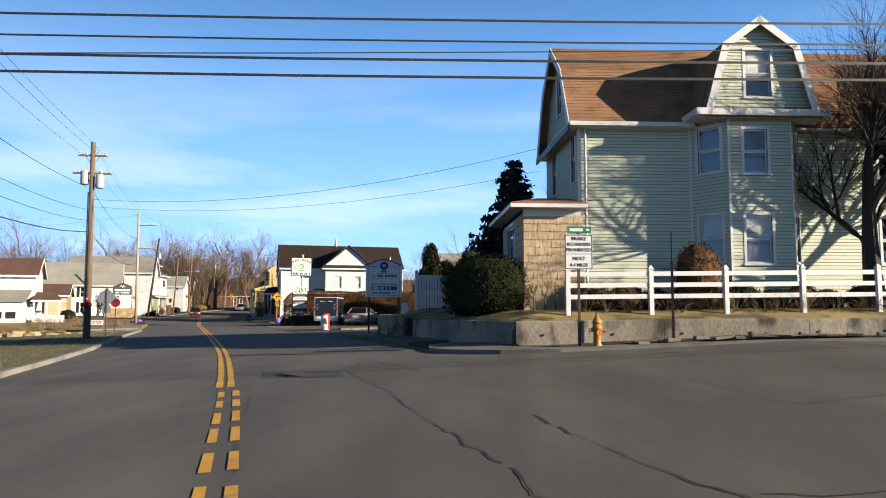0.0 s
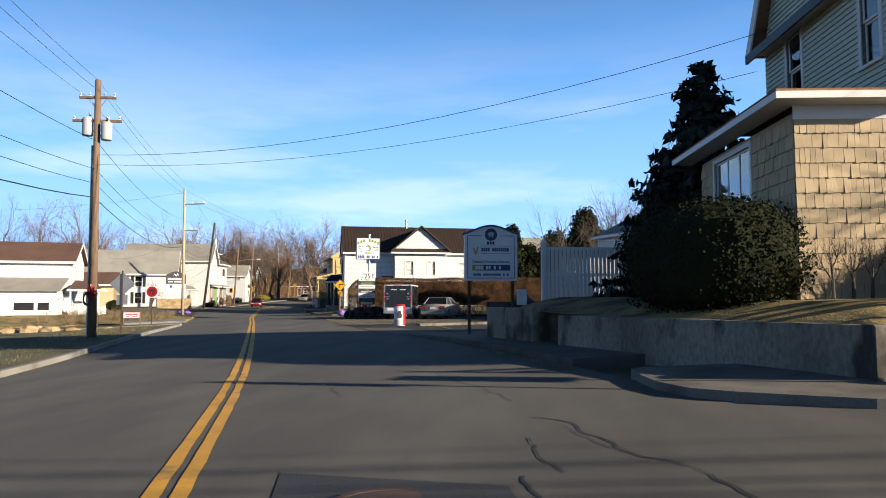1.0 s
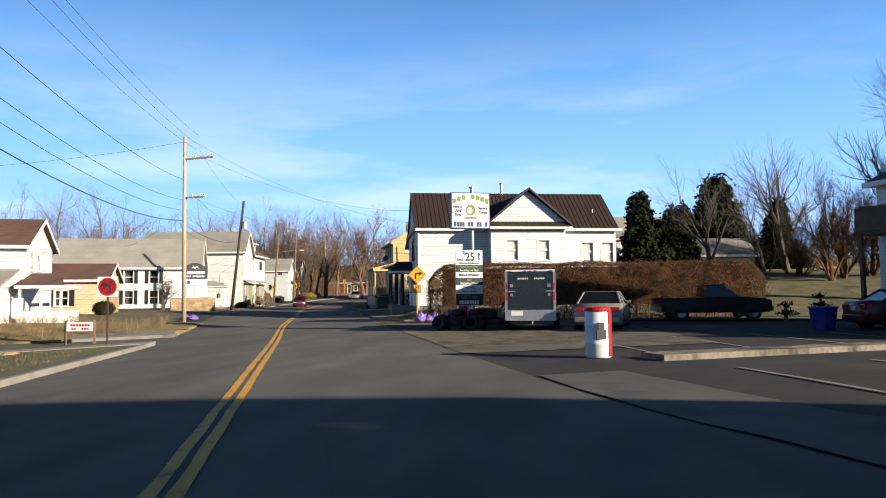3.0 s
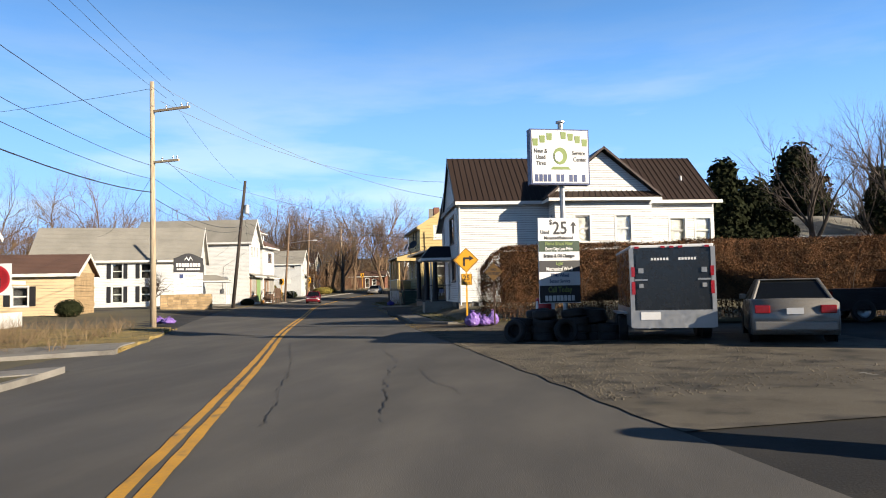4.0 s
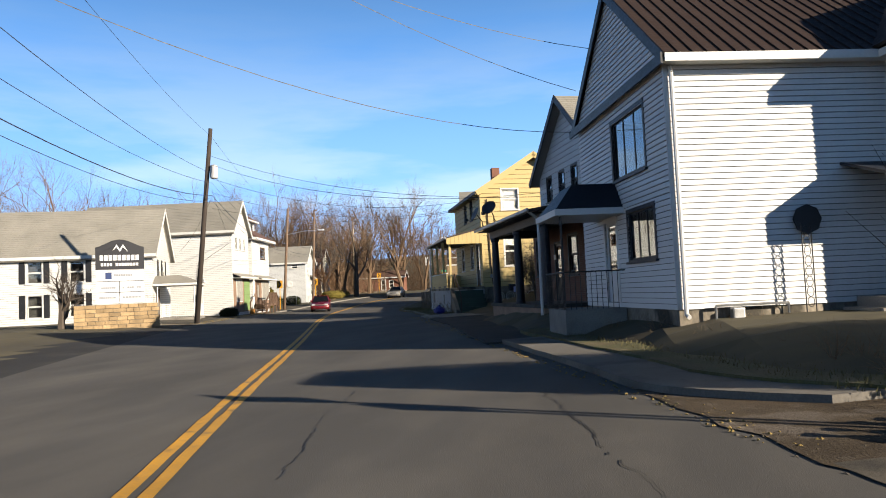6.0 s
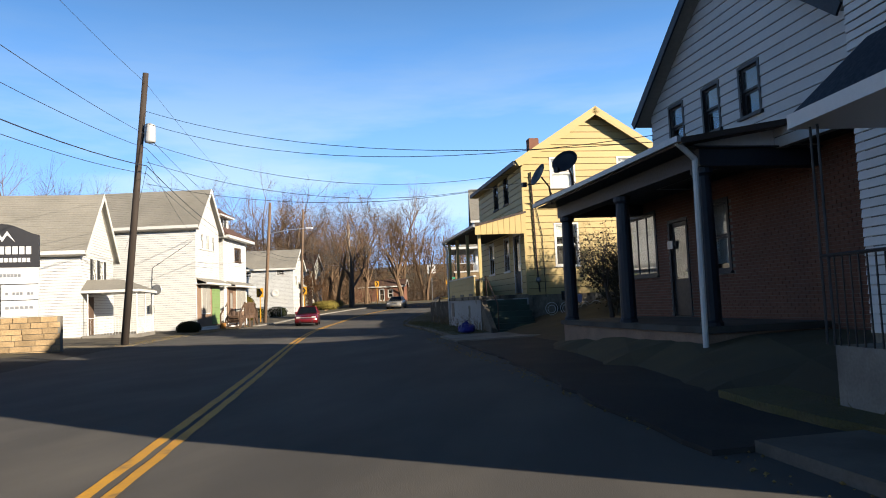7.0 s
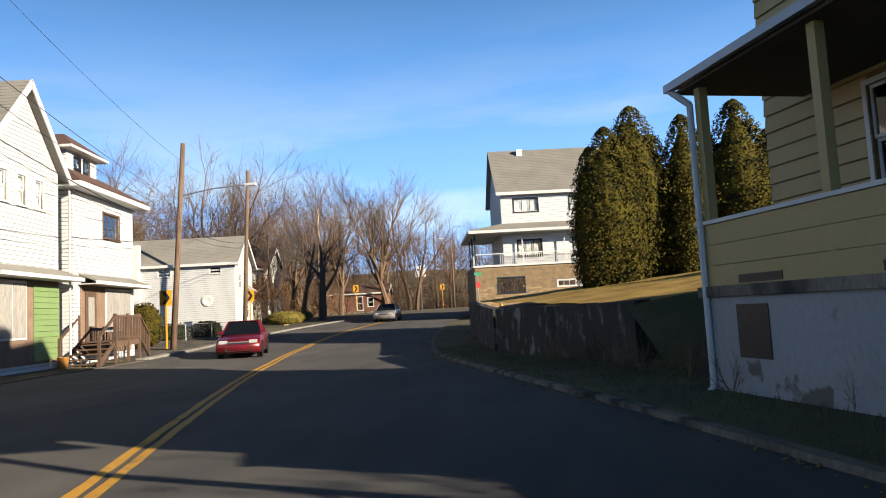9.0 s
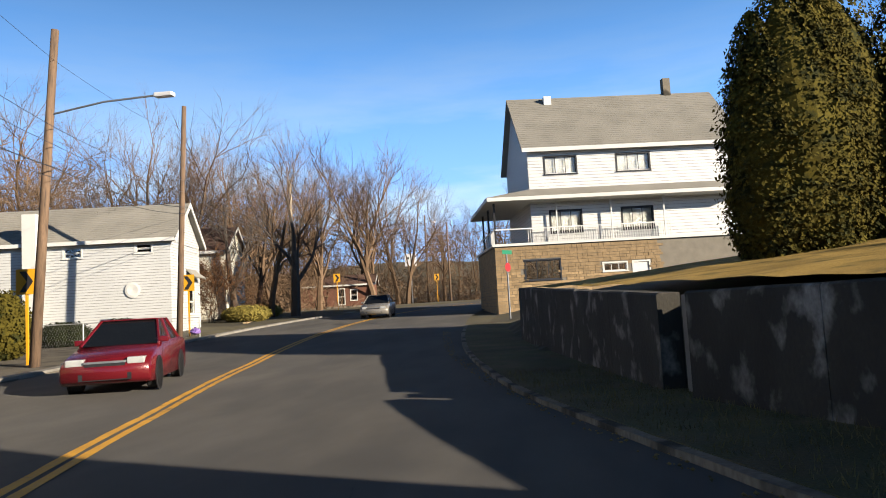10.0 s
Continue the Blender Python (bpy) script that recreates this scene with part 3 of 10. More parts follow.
def shingle_roof(house, corners, material, thick=0.09, course=0.0, tab=0.3, name="roof", pieces=False):
    """A roof plane: corners are eave left, eave right, ridge right, ridge left. With a course, its shingles are laid on it row by row."""
    r = part(name, slab(corners, thick), material, house)
    if course:
        a, b, c, d = [Vector(p) for p in corners]
        up_l, up_r = d - a, c - b
        rows = max(int(round(((up_l.length + up_r.length) / 2) / course)), 1)
        n = (b - a).cross(d - a).normalized()
        n = n if n.z > 0 else -n
        rng = random.Random(len(house.name) * 31 + rows)
        bm = bmesh.new()
        for i in range(rows):
            p0, q0 = a + up_l * (i / rows), b + up_r * (i / rows)
            p1, q1 = a + up_l * (min(i + 1.05, rows) / rows), b + up_r * (min(i + 1.05, rows) / rows)
            cols = max(int((q0 - p0).length / tab), 1)
            cut = sorted({0.0, 1.0, *[min(max((k + (0.5 if i % 2 else 0) + rng.uniform(-.2, .2)) / cols, 0), 1) for k in range(1, cols)]})
            for u, v in zip(cut, cut[1:]):
                t = rng.uniform(0.012, 0.02)
                base = [p0.lerp(q0, u), p0.lerp(q0, v), p1.lerp(q1, v), p1.lerp(q1, u)]
                vs = [bm.verts.new(base[0] + n * t), bm.verts.new(base[1] + n * t), bm.verts.new(base[2] + n * .004), bm.verts.new(base[3] + n * .004), bm.verts.new(base[0]), bm.verts.new(base[1])]
                bm.faces.new(vs[:4])
                bm.faces.new((vs[4], vs[5], vs[1], vs[0]))
        tagged(part("shingles", bm, material, r), kind="stuff")
    return r


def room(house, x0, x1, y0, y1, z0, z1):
    """An inner shell with a room's gloom in its colour, so that no window looks right through."""
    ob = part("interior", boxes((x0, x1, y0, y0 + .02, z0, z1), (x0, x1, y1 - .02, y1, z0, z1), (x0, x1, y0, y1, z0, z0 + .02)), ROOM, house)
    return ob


def downpipe(house, x, y, z0, z1, material=None, r=0.045):
    part("downpipe", tubes(((x, y, z0), (x, y, z1), r), ((x, y, z0), (x, y - 0.12, z0 - 0.05), r), ((x, y, z1), (x, y + 0.06, z1 + 0.15), r), n=8), material or TRIM, house)


def gutter(house, p, q, material=None, s=0.11):
    p, q = Vector(p), Vector(q)
    d = (q - p).normalized()
    o = Vector((d.y, -d.x, 0)) * s
    bm = bmesh.new()
    prism(bm, [p, p + o, p + o + Vector((0, 0, s)), p + Vector((0, 0, s))], [q, q + o, q + o + Vector((0, 0, s)), q + Vector((0, 0, s))])
    part("gutter", bm, material or TRIM, house)


# ---- green house with a gambrel roof ----
H1 = thing("house", pose(4.6, 23.75, 0, 0, 0, 3), "pale green clapboard house with brown gambrel roof and bay", "house")


def build_green_house():
    W, L, Z0, ZE = 16.0, 5.3, 1.5, 7.85
    F, LF = pose(0, 0, 0), pose(0, L, 0, 0, 0, -90)
    yr, zr, zk, yk = L / 2, 11.5, 10.1, 0.95
    gam = [(-0.35, ZE - 0.1), (yk, zk), (yr, zr), (L - yk, zk), (L + 0.35, ZE - 0.1)]
    wins = [(10.6, 11.5, 6.1, 7.6), (10.6, 11.5, 3.1, 4.7)]
    wall(H1, F, W, Z0 + 0.6, ZE, wins, SIDE_GREEN, 0.115)
    part("foundation", boxes((0.02, W, 0.02, L, 0.9, Z0 + 0.6)), OLDWALL, H1)
    side = [(L - 0.95, L - 0.35, 5.95, 7.6), (L - 4.1, L - 3.4, 6.0, 7.65), (2.25, 2.95, 8.9, 10.3)]
    wall(H1, LF, L, Z0 + 0.6, [(0, ZE), (yk, zk), (yr, zr), (L - yk, zk), (L, ZE)], side, SIDE_GREEN, 0.115)
    wall(H1, pose(W, 0, 0, 0, 0, 90), L, Z0, [(0, ZE), (yr, zr), (L, ZE)], [], SIDE_GREEN)
    wall(H1, pose(W, L, 0, 0, 0, 180), W, Z0, ZE, [], SIDE_GREEN)
    for o in wins:
        window(H1, F, *o)
    for o in side:
        window(H1, LF, *o, casing=0.1)
    for (y0, z0), (y1, z1) in zip(gam, gam[1:]):
        shingle_roof(H1, [(-0.35, y0, z0), (W, y0, z0), (W, y1, z1), (-0.35, y1, z1)], ROOF_BROWN, 0.1, 0.16 if y1 <= yr + .1 else 0, 0.32)
        part("barge_board", slab([(-0.38, y0, z0 + .02), (-0.34, y0, z0 + .02), (-0.34, y1, z1 + .02), (-0.38, y1, z1 + .02)], 0.26), TRIM, H1)
    part("soffit", boxes((-0.35, W, -0.34, 0, ZE - 0.18, ZE - 0.1), (-0.35, 0, 0, L, ZE - 0.18, ZE - 0.1)), TRIM, H1)
    gutter(H1, (-0.36, -0.34, ZE - 0.16), (3.9, -0.34, ZE - 0.16), s=0.14)
    part("pent_trim", boxes((-0.4, -0.34, -0.3, L + 0.3, ZE - 0.3, ZE - 0.08)), DARK, H1)
    part("corner_board", boxes((-0.03, 0.09, -0.035, 0.0, Z0 + 0.6, ZE)), TRIM, H1)
    downpipe(H1, 0.22, -0.12, 1.6, ZE - 0.35)
    # bay: two canted sides and a front
    x0, x1, b = 3.9, 7.7, 1.1
    c = 0.84
    cant = math.hypot(c, b)
    ang = math.degrees(math.atan2(b, c))
    sides = [(pose(x0, 0, 0, 0, 0, -ang), cant, [(0.3, 1.1, 6.1, 7.6), (0.3, 1.1, 3.1, 4.65)]),
             (pose(x0 + c, -b, 0), x1 - x0 - 2 * c, [(0.52, 1.31, 6.0, 7.45), (0.5, 1.38, 3.03, 4.6)]),
             (pose(x1 - c, -b, 0, 0, 0, ang), cant, [(0.3, 1.1, 6.1, 7.6), (0.3, 1.1, 3.1, 4.65)])]
    for m, ln, ops in sides:
        wall(H1, m, ln, Z0 + 0.5, ZE, ops, SIDE_GREEN, 0.115)
        for o in ops:
            window(H1, m, *o, blind=0.45 if o[2] < 4 else None)
        part("corner_board", boxes((-0.03, 0.05, -0.035, 0.0, Z0 + 0.5, ZE)), TRIM, H1, m=m)
        # Near-black sheet close behind the panes, painted in place of the unlit bay.
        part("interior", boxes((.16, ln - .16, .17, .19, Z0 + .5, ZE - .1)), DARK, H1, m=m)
    bm = bmesh.new()
    ring = [(x0, 0), (x0 + c, -b), (x1 - c, -b), (x1, 0)]
    prism(bm, [(x, y, 1.0) for x, y in ring], [(x, y, Z0 + 0.5) for x, y in ring])
    part("bay_foundation", bm, OLDWALL, H1)
    # dormer over the bay
    dz, dk, dp = 7.95, 10.15, 11.1
    dx0, dx1 = x0, x1
    xm = (dx0 + dx1) / 2
    fy = -b - 0.05
    prof = [(dx0, dz), (dx0 + 0.62, dk), (xm, dp), (dx1 - 0.62, dk), (dx1, dz)]
    dm = pose(0, fy, 0)
    ops = [(xm - 0.43, xm + 0.43, 8.55, 10.1)]
    dw = wall(H1, dm @ pose(dx0, 0, 0), dx1 - dx0, dz + .25, [(a - dx0, z) for a, z in prof], [(o[0] - dx0, o[1] - dx0, o[2], o[3]) for o in ops], SIDE_GREEN, 0.115)
    window(H1, dm, *ops[0], blind=0.6)
    for (a0, z0), (a1, z1) in zip(prof, prof[1:]):
        part("dormer_roof", slab([(a0, fy - 0.25, z0 + .1), (a1, fy - 0.25, z1 + .1), (a1, yr, z1 + .1), (a0, yr, z0 + .1)], 0.1), ROOF_BROWN, H1)
        part("dormer_trim", slab([(a0 - .0, fy - 0.30, z0 + .11), (a1, fy - 0.30, z1 + .11), (a1, fy - .25, z1 + .11), (a0, fy - .25, z0 + .11)], 0.24), TRIM, H1)
    part("skirt_roof", slab([(x0 - 0.1, fy - 0.3, dz - 0.12), (x1 + 0.1, fy - 0.3, dz - 0.12), (x1 - .25, fy, dz + 0.28), (x0 + .3, fy, dz + 0.28)], 0.08), ROOF_BROWN, H1)
    part("bay_cornice", extruded([(x0 - 0.35, ZE - 0.02), (x1 + 0.35, ZE - 0.02), (x1 + 0.35, ZE + 0.2), (x0 - 0.35, ZE + 0.2)], fy - 0.35, 0), TRIM, H1)
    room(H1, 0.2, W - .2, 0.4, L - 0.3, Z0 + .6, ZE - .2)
    # shingled porch room at the corner
    S = pose(-1.95, -0.35, 0)
    sw, sl, sz = 2.0, 4.8, 4.72
    shl = [(0.9, 2.9, 3.3, 4.55)]
    wall(H1, S, sw, 1.45, sz, [], TAN_SHINGLE, 0)
    wall(H1, S @ pose(0, sl, 0, 0, 0, -90), sl, 1.45, sz, shl, TAN_SHINGLE, 0)
    wall(H1, S @ pose(sw, sl, 0, 0, 0, 180), sw, 1.45, sz, [], TAN_SHINGLE, 0)
    window(H1, S @ pose(0, sl, 0, 0, 0, -90), *shl[0], sashes=1, mullions=2, casing=0.1, blind=0.98)
    part("porch_roof", slab([(-2.45, -0.85, 5.0), (0.1, -0.85, 5.0), (0.0, 1.2, 5.45), (-1.2, 1.2, 5.45)], 0.06), ROOF_BROWN, H1)
    part("porch_roof", slab([(-2.45, -0.85, 5.0), (-1.2, 1.2, 5.45), (-1.2, 4.2, 5.45), (-2.45, 5.2, 5.0)], 0.06), ROOF_BROWN, H1)
    part("porch_roof", slab([(-1.2, 1.2, 5.45), (0, 1.2, 5.45), (0, 4.4, 5.45), (-1.2, 4.4, 5.45)], 0.06), ROOF_BROWN, H1)
    part("porch_fascia", boxes((-2.45, 0.1, -0.85, -0.79, 4.84, 4.96), (-2.45, -2.39, -0.79, 5.2, 4.84, 4.96)), TRIM, H1)
    part("porch_soffit", boxes((-2.39, 0.1, -0.79, -0.36, 4.84, 4.87), (-2.39, -1.96, -0.36, 5.2, 4.84, 4.87)), TRIM, H1)
    part("frieze", boxes((-1.97, 0.0, -0.37, -0.355, 4.6, 4.84)), TRIM, H1)
    # hand-split shakes on the two visible faces
    rng = random.Random(5)
    pool = {}
    for fm, ln, ops in ((S, sw, []), (S @ pose(0, sl, 0, 0, 0, -90), sl, shl)):
        wl_ = part("shake_wall", boxes((0.0, ln, -0.004, 0.0, 1.5, 1.6)), TAN_SHINGLE, H1, m=fm)
        z, i = 1.5, 0
        while z < 4.6:
            x = rng.uniform(-0.08, 0)
            while x < ln - 0.03:
                w = rng.choice((0.09, 0.12, 0.15, 0.18))
                a, b2 = max(x, 0), min(x + w, ln)
                if b2 - a > 0.03 and not any(o[0] - 0.1 < (a + b2) / 2 < o[1] + 0.1 and o[2] - 0.15 < z + 0.12 < o[3] + 0.1 for o in ops):
                    key = (round(b2 - a, 2), rng.randrange(3))
                    if key not in pool:
                        bm = bmesh.new()
                        ww, lip = key[0] - 0.006, 0.022 + 0.008 * key[1]
                        prism(bm, [(0, 0, -0.01 * key[1]), (ww, 0, 0.0), (ww, -lip, 0.0), (0, -lip, -0.01 * key[1])], [(0, 0, 0.27), (ww, 0, 0.27), (ww, -0.008, 0.27), (0, -0.008, 0.27)])
                        pool[key] = mesh_of("shake", bm, TAN_SHINGLE)
                    ob = part("shake", pool[key], None, wl_)
                    ob.location = (a, -0.002, z)
                x += w
            z += 0.26
            i += 1


build_green_house()


# ---- white house with a dark metal roof ----
H2 = thing("house", pose(-17.69, 76.65, 0, 0, 0, 15.8), "white clapboard house with a dark brown ribbed metal roof", "house")


def ribbed_roof(house, corners, pitch=0.3):
    r = part("roof", slab(corners, 0.06), ROOF_DARK, house)
    a, b, c, d = [Vector(p) for p in corners]
    n = (b - a).cross(d - a).normalized()
    n = n if n.z > 0 else -n
    k = max(int((b - a).length / pitch), 1)
    for i in range(k + 1):
        p, q = a.lerp(b, i / k), d.lerp(c, i / k)
        o = (b - a).normalized() * 0.018
        bm = bmesh.new()
        prism(bm, [p - o, p + o, p + o + n * .03, p - o + n * .03], [q - o, q + o, q + o + n * .03, q - o + n * .03])
        part("rib", bm, ROOF_DARK, r)
    return r


def build_white_house():
    W, L, Z0, ZE, ZR = 13.6, 6.2, 0.85, 6.0, 8.65
    F, LF = pose(0, 0, 0), pose(0, L, 0, 0, 0, -90)
    yr = L / 2
    wall(H2, F, W, Z0, ZE, [(11.2, 12.0, 3.7, 5.0), (12.6, 13.4, 3.7, 5.0)], SIDE_WHITE, 0.118)
    gable = [(0, ZE), (yr, ZR), (L, ZE)]
    lops = [(L - 3.3, L - 1.2, 3.95, 5.35), (L - 2.5, L - 0.9, 1.95, 3.05), (1.9, 2.8, 0.95, 3.0)]
    wall(H2, LF, L, Z0, gable, lops, SIDE_WHITE, 0.118)
    wall(H2, pose(W, 0, 0, 0, 0, 90), L, Z0, gable, [], SIDE_WHITE)
    wall(H2, pose(W, L, 0, 0, 0, 180), W, Z0, ZE, [], SIDE_WHITE)
    part("foundation", boxes((0.03, W, 0.03, L, 0.0, Z0)), OLDWALL, H2)
    window(H2, LF, *lops[0], frame_mat=DARK, sashes=1, mullions=2)
    window(H2, LF, *lops[1], frame_mat=NAVY, sashes=1, mullions=2)
    door(H2, LF, *lops[2], WHITE, glazed=0.6)
    for o in ((11.2, 12.0, 3.7, 5.0), (12.6, 13.4, 3.7, 5.0)):
        window(H2, F, *o, blind=0.99)
    o, g = 0.35, 0.1
    for y0, y1 in ((-o, yr), (L + o, yr)):
        ribbed_roof(H2, [(-g, y0, ZE - 0.08), (W + g, y0, ZE - 0.08), (W + g, y1, ZR + .08), (-g, y1, ZR + .08)])
        part("barge_board", slab([(-g - .03, y0, ZE - .06), (-g, y0, ZE - .06), (-g, y1, ZR + .1), (-g - .03, y1, ZR + .1)], 0.22), DARK, H2)
    part("soffit", boxes((-g, W + g, -o, 0, ZE - 0.22, ZE - 0.17), (-g, 0, 0.0, L, ZE - 0.2, ZE - 0.14)), TRIM, H2)
    part("fascia", boxes((-g, 5.0, -o - .03, -o, ZE - 0.25, ZE - 0.08), (10.0, W + o, -o - .03, -o, ZE - 0.25, ZE - 0.08)), TRIM, H2)
    part("pent_trim", boxes((-g - .08, -g - .032, -o, L + o, ZE - 0.28, ZE - 0.06)), DARK, H2)
    downpipe(H2, 0.12, -0.1, 0.75, ZE - 0.4)
    part("corner_board", boxes((-0.025, 0.08, -0.03, 0.0, Z0, ZE)), TRIM, H2)
    # projecting wing with its own gable
    x0, x1, b = 4.75, 9.7, 1.3
    bw = x1 - x0
    bops = [(1.0, 1.75, 3.75, 5.05), (3.1, 3.85, 3.75, 5.05)]
    B = pose(x0, -b, 0)
    wall(H2, B, bw, Z0, ZE, bops, SIDE_WHITE, 0.118)
    for op in bops:
        window(H2, B, *op, blind=0.99)
    wall(H2, pose(x0, 0, 0, 0, 0, -90), b, Z0, ZE, [(0.45, 0.85, 4.6, 5.2)], SIDE_WHITE, 0.118)
    window(H2, pose(x0, 0, 0, 0, 0, -90), 0.45, 0.85, 4.6, 5.2, sashes=1)
    wall(H2, pose(x1, -b, 0, 0, 0, 90), b, Z0, ZE, [], SIDE_WHITE, 0.118)
    xm = (x0 + x1) / 2
    wall(H2, pose(x0, -b, 0), bw, ZE + .25, [(0, ZE + .26), (bw / 2, ZR - .4), (bw, ZE + .26)], [], SIDE_WHITE, 0.118)
    for s, e in ((x0 - .45, xm), (x1 + .45, xm)):
        part("roof", slab([(s, -b - .35, ZE - 0.0), (s, yr, ZE), (e, yr, ZR - .2), (e, -b - .35, ZR - .2)], 0.07), ROOF_DARK, H2)
        part("barge_board", slab([(s, -b - .39, ZE + .02), (s, -b - .35, ZE + .02), (e, -b - .35, ZR - .18), (e, -b - .39, ZR - .18)], 0.1), ROOF_DARK, H2)
    ribbed_roof(H2, [(x0 - .4, -b - .4, ZE - .08), (x1 + .4, -b - .4, ZE - .08), (x1 + .1, -b, ZE + .28), (x0 - .1, -b, ZE + .28)])
    part("fascia", boxes((x0 - .4, x1 + .4, -b - .43, -b - .4, ZE - 0.25, ZE - 0.1), (x0 - .4, x0 - .37, -b - .4, -.36, ZE - .25, ZE - .1)), TRIM, H2)
    part("bay_foundation", boxes((x0 + .02, x1 - .02, -b + .02, 0.02, 0, Z0)), OLDWALL, H2)
    part("flue", tubes(((6.4, yr, ZR - .2), (6.4, yr, ZR + .75), 0.1), ((6.4, yr, ZR + .75), (6.4, yr, ZR + .82), 0.16)), STEEL, H2)
    part("vent_pipe", tubes(((12.4, 1.2, 6.6), (12.4, 1.2, 7.4), 0.07)), STEEL, H2)
    room(H2, 0.2, W - .2, 0.4, L - 0.3, Z0, ZE - .2)
    # side door canopy, steps, iron stand, dish on the wall
    part("side_canopy", slab([(3.6, -1.3, 3.3), (4.75, -1.3, 3.3), (4.75, 0, 3.7), (3.6, 0, 3.7)], 0.06), NAVY, H2)
    part("canopy_valance", boxes((3.6, 4.75, -1.32, -1.28, 2.7, 3.3)), WHITE, H2)
    for k in range(3):
        part("step", boxes((3.7 - k * 0.3, 4.7, -1.2, -0.05, 0.3, 0.95 - 0.2 * k)), CONCRETE, H2)
    dish = part("wall_fan_cover", lathe([(0.0, 0.0), (0.26, 0.01), (0.3, 0.06), (0.3, 0.1), (0.0, 0.1)], 8), DARK, H2, "dark octagonal cover on the wall", m=pose(2.75, -0.02, 2.55, 90, 0, 0))
    for xx in (2.45, 2.65):
        part("iron_post", tubes(((xx, -0.35, 0.7), (xx, -0.35, 2.45), 0.012)), DARK, H2)
    bm = bmesh.new()
    for k in range(8):
        z = 0.8 + k * 0.2
        for s in (1, -1):
            pts = [(2.55 + s * 0.07 * math.sin(a), -0.35, z + 0.1 - 0.1 * math.cos(a)) for a in np.linspace(0, math.pi, 7)]
            for p, q in zip(pts, pts[1:]):
                tube(bm, p, q, 0.008, n=4)
    part("iron_scroll", bm, DARK, H2)
    part("gas_meter", boxes((1.0, 1.25, -0.25, -0.08, 0.55, 0.85), bevel=.03), STEEL, H2)
    part("pipe", tubes(((0.7, -.15, .9), (2.2, -.15, .9), .025), ((0.7, -.15, .9), (.7, -.15, .4), .025), ((2.2, -.15, .9), (2.2, -.15, .7), .025), n=6), STEEL, H2)
    # front stoop with a small hipped canopy on iron posts
    part("stoop", boxes((-1.5, 0, 3.0, 4.7, 0.1, 0.85)), CONCRETE, H2)
    prism_bm = bmesh.new()
    prism(prism_bm, [(-1.65, 2.8, 3.25), (0, 2.8, 3.25), (0, 4.9, 3.25), (-1.65, 4.9, 3.25)], [(-1.1, 3.3, 3.9), (0, 3.3, 3.9), (0, 4.4, 3.9), (-1.1, 4.4, 3.9)])
    part("canopy", prism_bm, NAVY, H2)
    part("canopy_trim", boxes((-1.68, 0, 2.77, 4.93, 3.1, 3.25)), WHITE, H2)
    for y in (2.95, 4.7):
        for dy in (0, 0.12):
            part("iron_post", tubes(((-1.5, y + dy, 0.85), (-1.5, y + dy, 3.1), 0.014)), DARK, H2)
    rail = part("railing", tubes(((-1.5, 2.95, 1.75), (-1.5, 4.8, 1.75), 0.018), ((-1.5, 2.95, 1.75), (0, 2.95, 1.75), 0.018), n=6), DARK, H2)
    me = mesh_of("baluster", tubes(((0, 0, 0.85), (0, 0, 1.75), 0.009), n=4), DARK)
    for k in range(14):
        part("baluster", me, None, rail, m=pose(-1.5, 3.05 + k * 0.12, 0))
        if k < 11:
            part("baluster", me, None, rail, m=pose(-1.5 + k * .13, 2.95, 0))


build_white_house()


# ---- yellow house with a deep front porch ----
H4 = thing("house", pose(-24.9, 101.45, 0, 0, 0, 20), "yellow clapboard house with a roofed porch on a concrete base", "house")


